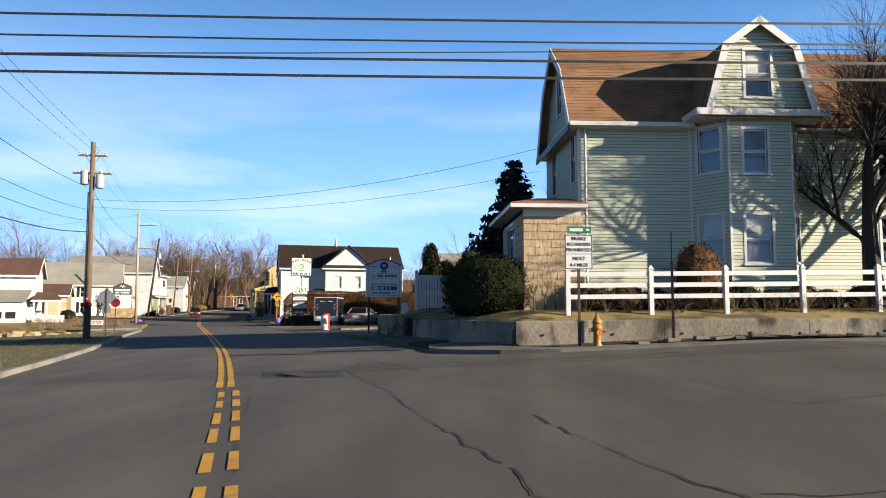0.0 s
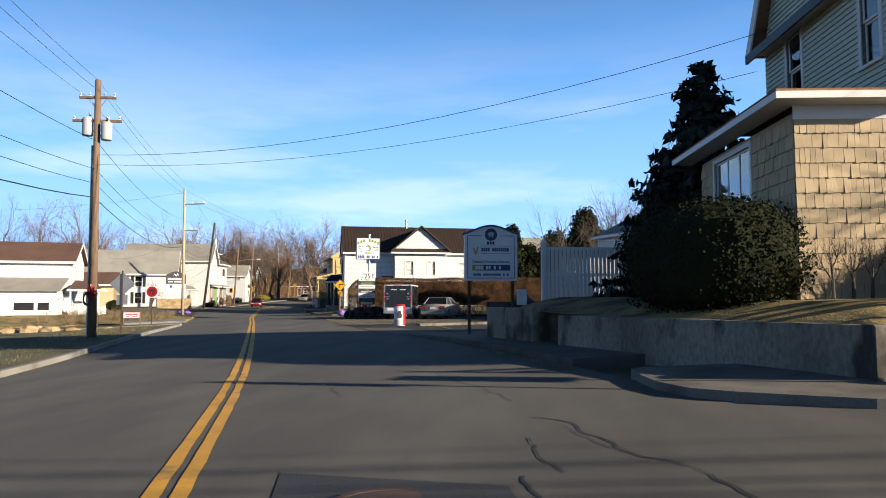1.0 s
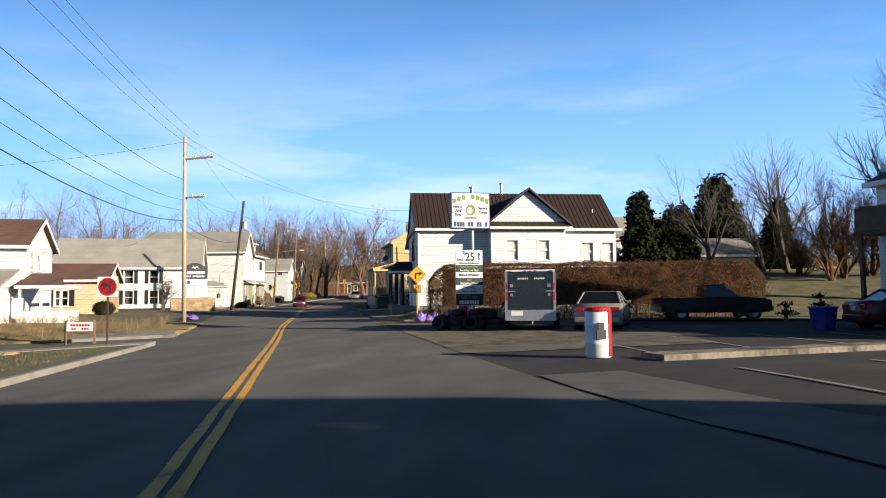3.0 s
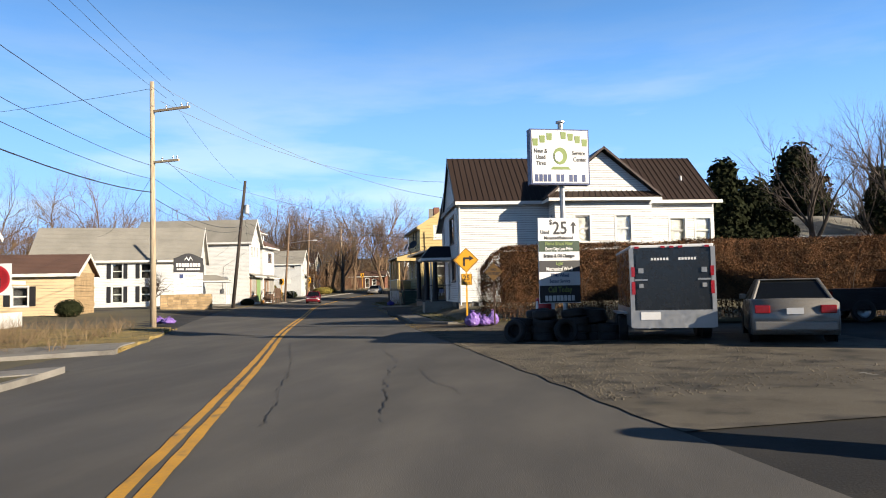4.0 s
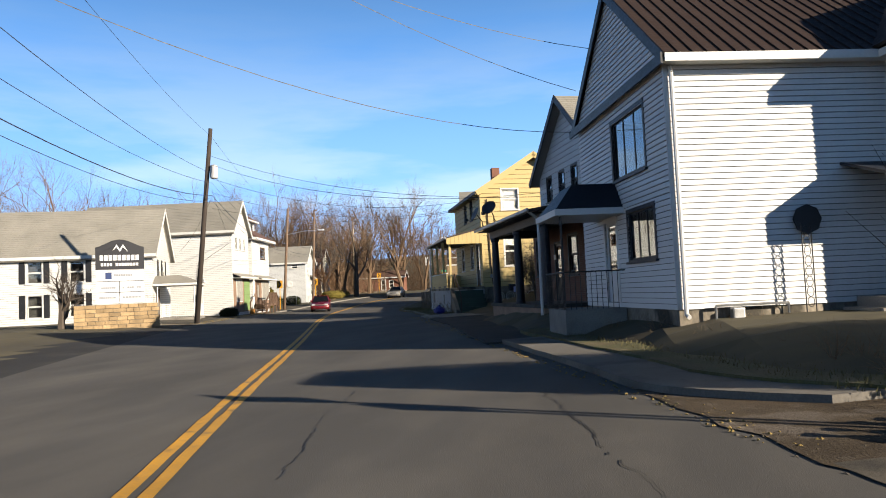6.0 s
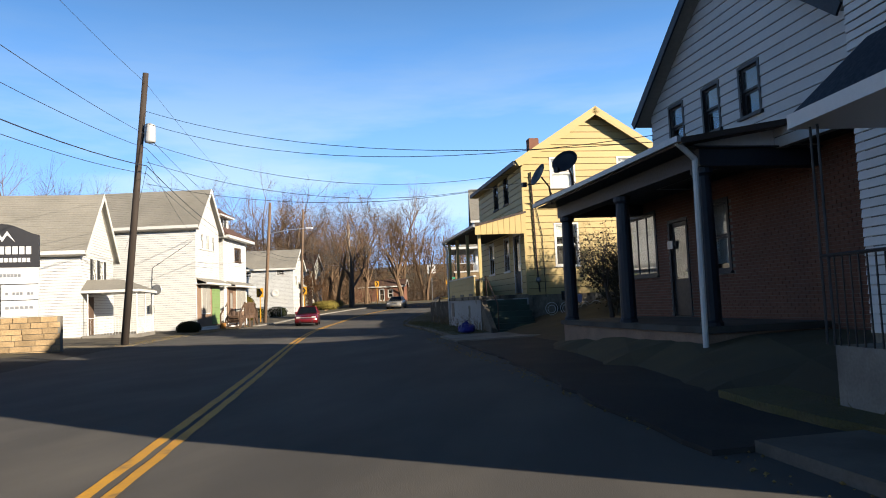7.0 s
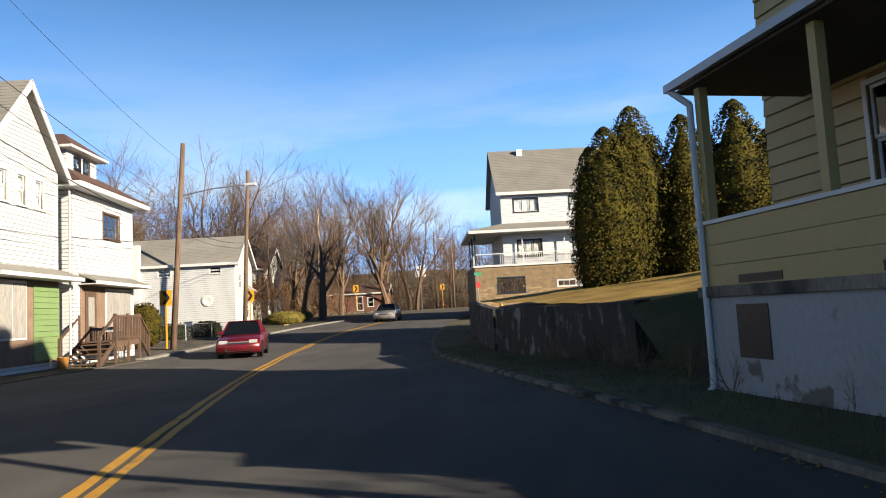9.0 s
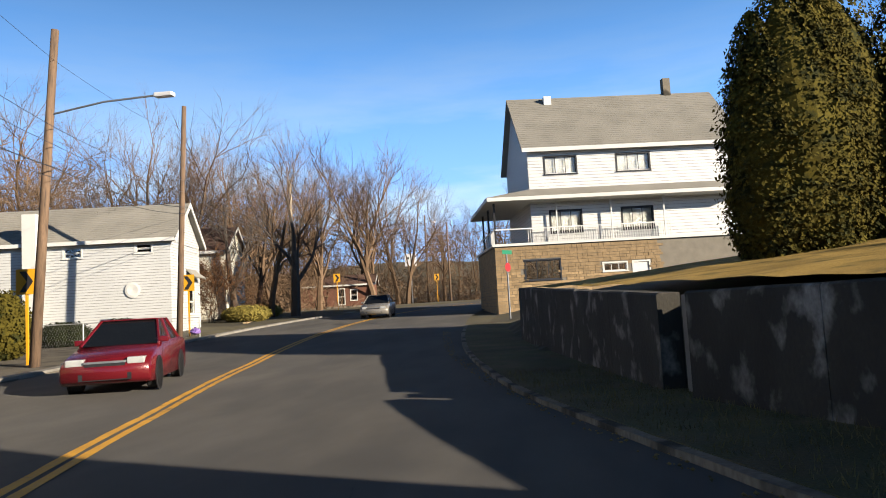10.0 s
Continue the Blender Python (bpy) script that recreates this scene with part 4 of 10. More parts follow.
def build_yellow_house():
    W, L, Z0, ZE, ZR = 6.3, 8.2, 1.6, 7.05, 9.05
    F, LF = pose(0, 0, 0), pose(0, L, 0, 0, 0, -90)
    ops = [(1.25, 2.2, 5.95, 7.1), (4.15, 5.05, 6.0, 7.12), (1.3, 2.2, 2.75, 4.4), (4.2, 5.05, 2.72, 4.42)]
    wall(H4, F, W, Z0, [(0, ZE), (W / 2, ZR), (W, ZE)], ops, SIDE_YELLOW, 0.265, lip=0.029, gap=0.024)
    for i, o in enumerate(ops):
        window(H4, F, *o, blind=0.99 if i != 2 else 0.3, casing=0.07)
    lops = [(L - 2.9, L - 2.2, 5.65, 7.0), (L - 4.8, L - 4.05, 5.65, 7.0), (L - 1.65, L - 0.75, 1.7, 4.1), (L - 3.3, L - 2.5, 2.7, 4.1), (L - 6.2, L - 5.4, 2.7, 4.1)]
    wall(H4, LF, L, Z0, ZE, lops, SIDE_YELLOW, 0.265, lip=0.029, gap=0.024)
    for i, o in enumerate(lops):
        if i == 2:
            door(H4, LF, *o, NAVY, glazed=0.62)
        else:
            window(H4, LF, *o, frame_mat=NAVY if i < 2 else TRIM, casing=0.07)
    wall(H4, pose(W, 0, 0, 0, 0, 90), L, Z0, ZE, [], SIDE_YELLOW)
    wall(H4, pose(W, L, 0, 0, 0, 180), W, Z0, [(0, ZE), (W / 2, ZR), (W, ZE)], [], SIDE_YELLOW)
    part("foundation", boxes((0.03, W - .03, 0.03, L, 0.0, Z0)), OLDWALL, H4)
    for x, k in ((-0.35, 1), (W + 0.35, -1)):
        shingle_roof(H4, [(x, -0.35, ZE - 0.1), (x, L + .3, ZE - 0.1), (W / 2, L + .3, ZR + .12), (W / 2, -0.35, ZR + .12)], ROOF_GREY, 0.1, 0.2, 0.33)
        part("barge_board", slab([(x, -0.4, ZE - .06), (W / 2, -0.4, ZR + .16), (W / 2, -0.35, ZR + .16), (x, -0.35, ZE - .06)], 0.3), SIDE_YELLOW, H4)
    part("soffit", boxes((-0.35, 0, -0.35, L + .3, ZE - 0.26, ZE - 0.2)), SIDE_YELLOW, H4)
    part("gutter_board", boxes((-0.42, -0.35, -0.35, L + .3, ZE - 0.25, ZE - 0.08)), NAVY, H4)
    part("chimney", boxes((W / 2 - 0.9, W / 2 - 0.4, 6.2, 6.7, ZR - .5, ZR + .4)), BRICK, H4)
    part("corner_board", boxes((-0.03, 0.07, -0.036, 0.0, Z0, ZE)), SIDE_YELLOW, H4)
    room(H4, 0.2, W - .2, 0.4, L - .3, Z0, ZE - .2)
    # meter, conduits
    part("conduit", tubes(((0.45, -0.07, 2.3), (0.35, -0.07, 6.55), 0.03), ((.45, -.07, 2.3), (.5, -.07, 1.7), .025), n=6), RUST, H4)
    part("meter", lathe([(0.0, 0.0), (0.1, 0.0), (0.11, 0.06), (0.09, 0.12), (0, 0.13)], 14), STEEL, H4, m=pose(0.45, -0.02, 2.2, 90, 0, 0))
    part("cable", tubes(((0.75, -.05, 1.5), (0.72, -.05, 4.0), .014), ((.72, -.05, 4.0), (.5, -.05, 5.2), .014), ((.5, -.05, 5.2), (.12, -.05, 5.3), .014), n=5), CABLE, H4)
    # porch: base, cap, parapet, posts, roof
    px0, y0, y1 = -1.95, -0.1, 7.2
    part("porch_base", boxes((px0, 0, y0, y1, -0.1, 1.5)), FLAKED, H4, "flaking whitewashed concrete porch base")
    part("porch_cap", boxes((px0 - 0.06, 0, y0 - .04, y1 + .05, 1.5, 1.64), bevel=.01), OLDWALL, H4)
    for k in range(3):
        part("siding_board", boxes((px0, px0 + .05, 1.0, y1, 1.64 + k * 0.27, 1.64 + k * 0.27 + 0.262)), SIDE_YELLOW, H4)
        part("siding_board", boxes((px0 + .05, 0, y1 - .05, y1, 1.64 + k * 0.27, 1.64 + k * 0.27 + 0.262)), SIDE_YELLOW, H4)
    part("rail_cap", boxes((px0 - .03, px0 + .09, 0.95, y1 + .02, 2.45, 2.5), (px0 + .09, 0, y1 - .08, y1 + .02, 2.45, 2.5)), TRIM, H4)
    for y in (0.0, 2.4, 4.8, 6.95):
        part("porch_post", boxes((px0 + .02, px0 + .14, y - .02, y + .1, 1.64, 4.35)), SIDE_YELLOW, H4)
    for y in (1.4, 3.4, 5.6):
        part("scupper", boxes((px0 - .01, px0 + .02, y, y + .8, 1.66, 1.76)), DARK, H4)
    part("porch_roof", slab([(px0 - .15, y0 - .25, 4.45), (px0 - .15, y1 + .15, 4.45), (0, y1 + .15, 4.95), (0, y0 - .25, 4.95)], 0.08), ROOF_DARK, H4)
    part("porch_gutter", boxes((px0 - .24, px0 - .15, y0 - .3, y1 + .18, 4.34, 4.45)), STEEL, H4)
    # Dark wood ceiling, its colour also deepening the shade under the roof.
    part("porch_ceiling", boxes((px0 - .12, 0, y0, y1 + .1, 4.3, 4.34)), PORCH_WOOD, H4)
    bm = bmesh.new()
    for k in range(9):
        a, b = px0 - .14 + k * 0.235, px0 - .14 + (k + 1) * .235 - 0.012
        b = min(b, -0.01)
        prism(bm, [(a, y0 - .22, 4.05), (b, y0 - .22, 4.05), (b, y0 - .17, 4.05), (a, y0 - .17, 4.05)], [(a, y0 - .22, 4.42 + (a - px0 + .15) * .24), (b, y0 - .22, 4.42 + (b - px0 + .15) * .24), (b, y0 - .17, 4.42 + (b - px0 + .15) * .24), (a, y0 - .17, 4.42 + (a - px0 + .15) * .24)])
    tagged(part("gable_board", bm, SIDE_YELLOW, H4), kind="stuff")
    part("downpipe", tubes(((px0 - .2, y1 + .1, 4.36), (px0 - .04, y1 - .12, 4.1), .045), ((px0 - .04, y1 - .12, 4.1), (px0 - .04, y1 - .12, .35), .045), ((px0 - .04, y1 - .12, .35), (px0 - .16, y1 - .1, .2), .045)), TRIM, H4)
    for k in range(6):
        part("step", boxes((-1.75, -0.15, -0.1 - 0.3 * (k + 1), -0.1 - .3 * k, 0.0, 1.45 - 0.22 * k)), STEP_GREEN, H4, "worn dark green painted concrete step")
    bm = bmesh.new()
    prism(bm, [(-1.95, -2.05, 0), (-1.76, -2.05, 0), (-1.76, -.1, 0), (-1.95, -.1, 0)], [(-1.95, -2.05, .25), (-1.76, -2.05, .25), (-1.76, -.1, 1.5), (-1.95, -.1, 1.5)])
    part("stair_wall", bm, OLDWALL, H4)
    part("handrail", tubes(((-1.7, -0.1, 2.4), (-1.7, -1.9, 1.3), .03), ((-1.7, -1.9, 1.3), (-1.7, -1.9, .3), .025), ((-1.7, -.1, 2.4), (-1.7, -.1, 1.5), .025)), RUST, H4)
    part("basement_window", boxes((px0 - .012, px0 + .04, 5.9, 6.5, 0.75, 1.4)), DARK, H4)
    part("air_conditioner", boxes((1.4, 1.9, -0.35, 0, 1.35, 1.7), bevel=.02), NAVY, H4)


build_yellow_house()

# ---- white gabled house with a brick lower storey and a long porch ----
H3 = thing("house", pose(-20.6, 85.2, 0, 0, 0, 21), "white gabled house, brick lower storey, long dark porch", "house")


def build_porch_house():
    x0, ya, yb, ZE, ZR = 1.55, -1.4, 5.0, 5.7, 8.15
    L = yb - ya
    LF = pose(x0, yb, 0, 0, 0, -90)
    ups = [(0.9, 1.45, 4.7, 5.6), (2.3, 2.85, 4.7, 5.6), (3.6, 4.15, 4.7, 5.6)]
    wall(H3, LF, L, 3.9, [(0, ZE), (L / 2, ZR), (L, ZE)], ups, SIDE_GREY, 0.2)
    for o in ups:
        window(H3, LF, *o, frame_mat=DARK, casing=0.06)
    wall(H3, pose(x0, ya, 0), 8.0, 3.9, ZE, [], SIDE_GREY, 0.2)
    wall(H3, pose(x0 + .9, ya, 0), 7.1, 0.5, 3.89, [], SIDE_GREY, 0.2)
    wall(H3, pose(x0 + 8, yb, 0, 0, 0, 180), 8.0, 3.9, ZE, [], SIDE_GREY)
    wall(H3, pose(x0 + 8, ya, 0, 0, 0, 90), L, 0.5, [(0, ZE), (L / 2, ZR), (L, ZE)], [], SIDE_GREY)
    ym = (ya + yb) / 2
    for y in (ya - .3, yb + .3):
        shingle_roof(H3, [(x0 - .35, y, ZE - .15), (x0 + 8.2, y, ZE - .15), (x0 + 8.2, ym, ZR + .1), (x0 - .35, ym, ZR + .1)], ROOF_GREY, 0.1, 0.18, 0.33)
        part("barge_board", slab([(x0 - .39, y, ZE - .12), (x0 - .35, y, ZE - .12), (x0 - .35, ym, ZR + .13), (x0 - .39, ym, ZR + .13)], 0.2), NAVY, H3)
    # brick storey
    BL = pose(2.4, 9.0, 0, 0, 0, -90)
    bops = [(0.45, 2.15, 1.95, 3.55), (2.95, 3.75, 0.85, 3.2), (4.6, 5.5, 1.9, 3.4)]
    bw_ = wall(H3, BL, 9.6, 0.3, 4.3, bops, MORTAR)
    wall(H3, pose(2.4, -0.6, 0), 5.0, 0.3, 4.0, [], MORTAR)
    wall(H3, pose(7.4, 9.0, 0, 0, 0, 180), 5.0, 0.3, 4.3, [], MORTAR)
    window(H3, BL, *bops[0], sashes=1, mullions=2, frame_mat=NAVY, blind=0.99)
    door(H3, BL, *bops[1], DARK, glazed=0.6, frame_mat=NAVY, casing=.07)
    window(H3, BL, *bops[2], frame_mat=NAVY, blind=0.9)
    me = mesh_of("brick", boxes((0, 0.205, -0.012, 0.002, 0, 0.062)), BRICK)
    rest = bmesh.new()
    n = 0
    for r in range(56):
        z = 0.32 + r * 0.0705
        x = -0.105 if r % 2 else 0.0
        while x < 9.5:
            mid = x + 0.1
            if x >= 0 and not any(o[0] - .1 < mid < o[1] + .1 and o[2] - .08 < z + .03 < o[3] + .06 for o in bops):
                if x < 2.9 and n < 300 and z < 3.2:
                    ob = part("brick", me, None, bw_)
                    ob.location = (x, 0, z)
                    n += 1
                else:
                    box(rest, x, x + 0.205, -0.012, 0.002, z, z + 0.062)
            x += 0.215
    tagged(part("brickwork", rest, BRICK, bw_), kind="stuff")
    part("mail_box", boxes((2.35, 2.385, 5.9, 6.15, 2.55, 2.75)), STEEL, H3)
    # porch
    part("porch_base", boxes((0.05, 2.4, 0.6, 7.75, 0.0, 0.72)), TANBRICK, H3)
    # Dark floor, and near-black ceiling below: porch shade is partly put into their colour.
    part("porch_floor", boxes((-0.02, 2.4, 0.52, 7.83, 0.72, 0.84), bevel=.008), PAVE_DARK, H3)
    for y in (0.75, 4.05, 7.55):
        part("porch_post", lathe([(0.2, 0.84), (0.2, 0.9), (0.17, 0.94), (0.165, 2.2), (0.14, 3.45), (0.19, 3.5), (0.19, 3.6)], 14), NAVY, H3, m=pose(0.22, y, 0))
    part("beam", boxes((0.05, 0.4, 0.5, 7.8, 3.6, 3.9), (0.4, 2.4, 7.45, 7.8, 3.6, 3.9), (0.4, 2.4, 0.5, 0.8, 3.6, 3.95)), NAVY, H3)
    part("porch_roof", slab([(-0.5, 0.1, 4.0), (-0.5, 8.05, 4.1), (3.4, 8.05, 4.72), (3.4, 0.1, 4.65)], 0.1), ROOF_DARK, H3)
    part("gutter", boxes((-0.57, -0.5, 0.1, 8.05, 3.93, 4.03)), STEEL, H3)
    part("porch_gable", extruded([(0.0, 3.95), (2.4, 3.95), (2.4, 4.42), (0.0, 4.1)], 0.55, 0.6), WHITE, H3)
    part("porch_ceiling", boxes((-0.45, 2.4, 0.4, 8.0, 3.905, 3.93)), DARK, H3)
    part("downpipe", tubes(((-0.5, 0.25, 3.95), (-0.1, 0.4, 3.7), .05), ((-0.1, 0.4, 3.7), (-0.1, 0.45, 0.4), .05), ((-0.1, .45, .4), (-.35, .3, .22), .05)), TRIM, H3)
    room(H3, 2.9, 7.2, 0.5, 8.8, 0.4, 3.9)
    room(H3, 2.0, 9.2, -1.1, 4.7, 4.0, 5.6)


build_porch_house()


def dish(m, label):
    t = thing("satellite_dish", m, label, "satellite dish", "satellite dishes")
    prof = [(0.0, 0.0), (0.13, 0.008), (0.25, 0.03), (0.35, 0.062), (0.35, 0.072), (0.24, 0.045), (0.0, 0.02)]
    smooth(part("reflector", lathe(prof, 24, 0.85), NAVY, t, m=pose(0, 0, 0.75, 65, 0, 0)))
    part("mast", tubes(((0, 0.3, 0), (0, 0.25, 0.45), 0.025), ((0, .25, .45), (0, 0.04, 0.72), 0.022), ((0.25, 0.3, .02), (0, .27, .35), .012)), RUST, t)
    part("arm", tubes(((0, -0.0, 0.55), (0, -0.42, 0.5), 0.015)), RUST, t)
    part("receiver", boxes((-0.06, 0.06, -0.5, -0.38, 0.45, 0.57), bevel=.02), DARK, t)


dish(pose(-23.72, 91.3, 3.86, 0, 0, -65), "dark satellite dish on the porch roof's far end")
dish(pose(-23.03, 90.4, 3.98, 0, 0, -30), "dark satellite dish on the porch roof")


# ---- stone and white house at the bend ----
H5 = thing("house", pose(-36.78, 153.72, 0, 0, 0, 10), "three-storey house, tan stone below, white siding above", "house")


def build_stone_house():
    W, L, G = 16.0, 9.0, 0.3
    ops = [(1.8, 3.9, 2.75, 3.9), (6.6, 8.0, 3.05, 3.5), (8.45, 9.4, 1.9, 3.5)]
    w = wall(H5, pose(0, 0, 0), W, G, 4.85, ops, MORTAR)
    window(H5, pose(0, 0, 0), *ops[0], sashes=1, mullions=2, frame_mat=NAVY)
    window(H5, pose(0, 0, 0), *ops[1], sashes=1, mullions=2)
    door(H5, pose(0, 0, 0), *ops[2], WHITE)
    w2 = wall(H5, pose(0, L, 0, 0, 0, -90), L, G, 4.85, [], MORTAR)
    rng = random.Random(3)
    pool = [mesh_of("stone", boxes((0, wd - .02, -0.03, 0.0, 0, h - .02)), STONE) for wd in (0.3, 0.45, 0.62) for h in (0.16, 0.22)]
    count = 0
    for ww, ln, op in ((w, 10.5, ops), (w2, L, [])):
        rest = bmesh.new()
        z = G
        r = 0
        while z < 4.7:
            hi = rng.randrange(2)
            x = 0.0
            while x < ln - .3:
                k = rng.randrange(3)
                wd, h = (0.3, 0.45, 0.62)[k], (0.16, 0.22)[hi]
                if x + wd < ln and not any(o[0] - .12 < x + wd / 2 < o[1] + .12 and o[2] - .1 < z + h / 2 < o[3] + .1 for o in op):
                    if count < 300:
                        ob = part("stone", pool[k * 2 + hi], None, ww)
                        ob.location = (x, 0, z)
                        count += 1
                    else:
                        box(rest, x, x + wd - .02, -.03, 0, z, z + h - .02)
                x += wd
            z += (0.16, 0.22)[hi]
        tagged(part("stonework", rest, STONE, ww), kind="stuff")
    part("ledge", boxes((-0.15, W, -0.15, 0, 4.85, 5.0), (-0.15, 0, 0, L, 4.85, 5.0)), TRIM, H5)
    ux = 2.45
    U = pose(ux, 0.5, 0)
    uops = [(1.2, 3.1, 5.6, 6.9), (5.7, 7.6, 5.6, 6.9)]
    wall(H5, U, W - ux, 5.0, 7.9, uops, SIDE_WHITE, 0.2, pieces=False)
    for o in uops:
        window(H5, U, *o, sashes=1, mullions=2, frame_mat=DARK, blind=.9)
    tops = [(1.05, 3.0, 9.25, 10.3), (5.6, 7.65, 9.25, 10.3)]
    wall(H5, U, W - ux, 7.9, 10.9, tops, SIDE_WHITE, 0.2, pieces=False)
    for o in tops:
        window(H5, U, *o, sashes=1, mullions=2, frame_mat=DARK, blind=.95)
    wall(H5, pose(ux, L, 0, 0, 0, -90), L - .5, 5.0, [(0, 10.9), (4.2, 15.05), (8.5, 10.9)], [], SIDE_WHITE, 0.2, pieces=False)
    wall(H5, pose(W, .5, 0, 0, 0, 90), L - .5, 5.0, [(0, 10.9), (4.2, 15.05), (8.5, 10.9)], [], SIDE_WHITE)
    shingle_roof(H5, [(ux - .4, 0.1, 10.8), (W + .3, 0.1, 10.8), (W + .3, 4.7, 15.25), (ux - .4, 4.7, 15.25)], ROOF_GREY, .1, .25, .5)
    part("roof", slab([(ux - .4, 9.4, 10.8), (W + .3, 9.4, 10.8), (W + .3, 4.7, 15.25), (ux - .4, 4.7, 15.25)], .1), ROOF_GREY, H5)
    part("fascia", boxes((ux - .4, W + .3, 0.04, 0.1, 10.6, 10.85)), TRIM, H5)
    part("porch_roof", slab([(-0.4, -0.9, 7.75), (W, -0.9, 7.75), (W, .5, 8.35), (ux, .5, 8.35)], .1), ROOF_GREY, H5)
    part("porch_roof", slab([(-0.4, -0.9, 7.75), (ux, .5, 8.35), (ux, 9, 8.35), (-0.4, 9, 7.75)], .1), ROOF_GREY, H5)
    part("porch_fascia", boxes((-0.42, W, -0.96, -.9, 7.5, 7.72), (-.46, -.4, -.9, 9, 7.5, 7.72)), TRIM, H5)
    part("porch_soffit", boxes((-0.4, W, -0.9, .5, 7.5, 7.53), (-.4, ux, .5, 9, 7.5, 7.53)), TRIM, H5)
    for x, y in ((0.05, 0.05), (0.05, 3.0), (0.05, 6.0)):
        part("porch_post", boxes((x, x + .12, y, y + .12, 5.0, 7.5)), DARK, H5)
    rail = part("railing", boxes((.05, 11, .05, .1, 5.85, 5.92), (.05, .1, .1, 8, 5.85, 5.92)), WHITE, H5)
    me = mesh_of("baluster", boxes((0, .03, 0, .03, 5.0, 5.85)), WHITE)
    for k in range(60):
        part("baluster", me, None, rail, m=pose(2.1 + k * .15, .06, 0))
    for k in range(30):
        part("baluster", me, None, rail, m=pose(.06, .2 + k * .15, 0))
    for x in (3.9, 7.3, 10.6):
        part("porch_post", boxes((x, x + .08, 0.03, .11, 5.0, 7.5)), WHITE, H5)
    part("roof_vent", boxes((4.5, 5.0, 4.0, 4.4, 14.6, 15.2)), WHITE, H5)
    part("chimney", boxes((13.0, 13.5, 4.5, 5.0, 14.8, 16.3)), OLDWALL, H5)
    room(H5, ux + .2, W - .2, 1.0, L - .3, 5.1, 10.7)


build_stone_house()


# ---- left side: plain gabled houses ----
def gable_house(m, W, L, z0, ze, zr, siding, roofing, label, front_ops=(), side_ops=(), exposure=0.15, shutters=False, group="", over=0.35, base=0.35, course=0.2, frame=None):
    """Ridge along x; the long side faces -y, a gable faces +x."""
    h = thing("house", m, label, "house", group)
    S, E = pose(0, 0, 0), pose(W, 0, 0, 0, 0, 90)
    gab = [(0, ze), (L / 2, zr), (L, ze)]
    wall(h, S, W, z0, ze, [o[:4] for o in side_ops], siding, exposure, pieces=False)
    wall(h, E, L, z0, gab, [o[:4] for o in front_ops], siding, exposure, pieces=False)
    wall(h, pose(0, L, 0, 0, 0, -90), L, z0, gab, [], siding)
    wall(h, pose(W, L, 0, 0, 0, 180), W, z0, ze, [], siding)
    part("foundation", boxes((.03, W - .03, .03, L - .03, z0 - base - .4, z0)), OLDWALL, h)
    for mm, ops in ((S, side_ops), (E, front_ops)):
        for o in ops:
            window(h, mm, *o[:4], frame_mat=frame, blind=o[4] if len(o) > 4 else None)
            if shutters:
                for a, b in ((o[0] - .48, o[0] - .12), (o[1] + .12, o[1] + .48)):
                    part("shutter", boxes((a, b, -.05, -.024, o[2] - .02, o[3] + .04), *[(a + .04, b - .04, -.06, -.05, o[2] + .06 + k * .1, o[2] + .1 + k * .1) for k in range(int((o[3] - o[2]) / .1))]), DARK, h, m=mm)
    for y in (-over, L + over):
        dz = (zr - ze) / (L / 2) * over
        shingle_roof(h, [(-over, y, ze - dz + .06), (W + over, y, ze - dz + .06), (W + over, L / 2, zr + .1), (-over, L / 2, zr + .1)], roofing, .1, course if y < 0 else 0, .35)
        part("barge_board", slab([(W + over, y, ze - dz + .09), (W + over + .04, y, ze - dz + .09), (W + over + .04, L / 2, zr + .13), (W + over, L / 2, zr + .13)], .22), TRIM, h)
    part("fascia", boxes((-over, W + over, -over - .03, -over, ze - .26, ze - .06)), TRIM, h)
    part("soffit", boxes((-over, W + over, -over, 0, ze - .26, ze - .22)), TRIM, h)
    room(h, .2, W - .2, .4, L - .3, z0, ze - .25)
    return h


AZ = radians(22)
MS = gable_house(pose(-48.3 - 15.0 * math.cos(AZ), 105.6 - 15.0 * math.sin(AZ), 0, 0, 0, 22), 15.0, 6.5, 0.45, 5.0, 8.3, SIDE_WHITE, ROOF_GREY, "white clapboard house with dark shutters and a grey roof",
                 side_ops=[(3.6, 4.5, 3.2, 4.6), (7.2, 8.1, 3.2, 4.6), (9.8, 10.7, 3.2, 4.6), (3.6, 4.5, .9, 2.4), (7.2, 8.1, .9, 2.4), (9.8, 10.7, .9, 2.4)],
                 front_ops=[(2.2, 2.9, 3.1, 4.6), (3.6, 4.3, 3.1, 4.6)], shutters=True)
BW = gable_house(pose(-48.15 - 13.0 * math.cos(radians(10)), 116.66 - 13.0 * math.sin(radians(10)), 0, 0, 0, 10), 13.0, 4.75, 0.1, 7.45, 10.1, SIDE_WHITE, ROOF_GREY, "tall white clapboard building with a shop front below",
                 front_ops=[(0.9, 1.5, 5.9, 6.9, .99), (2.1, 2.6, 5.9, 6.9, .99), (3.2, 3.7, 5.9, 6.9, .99)])


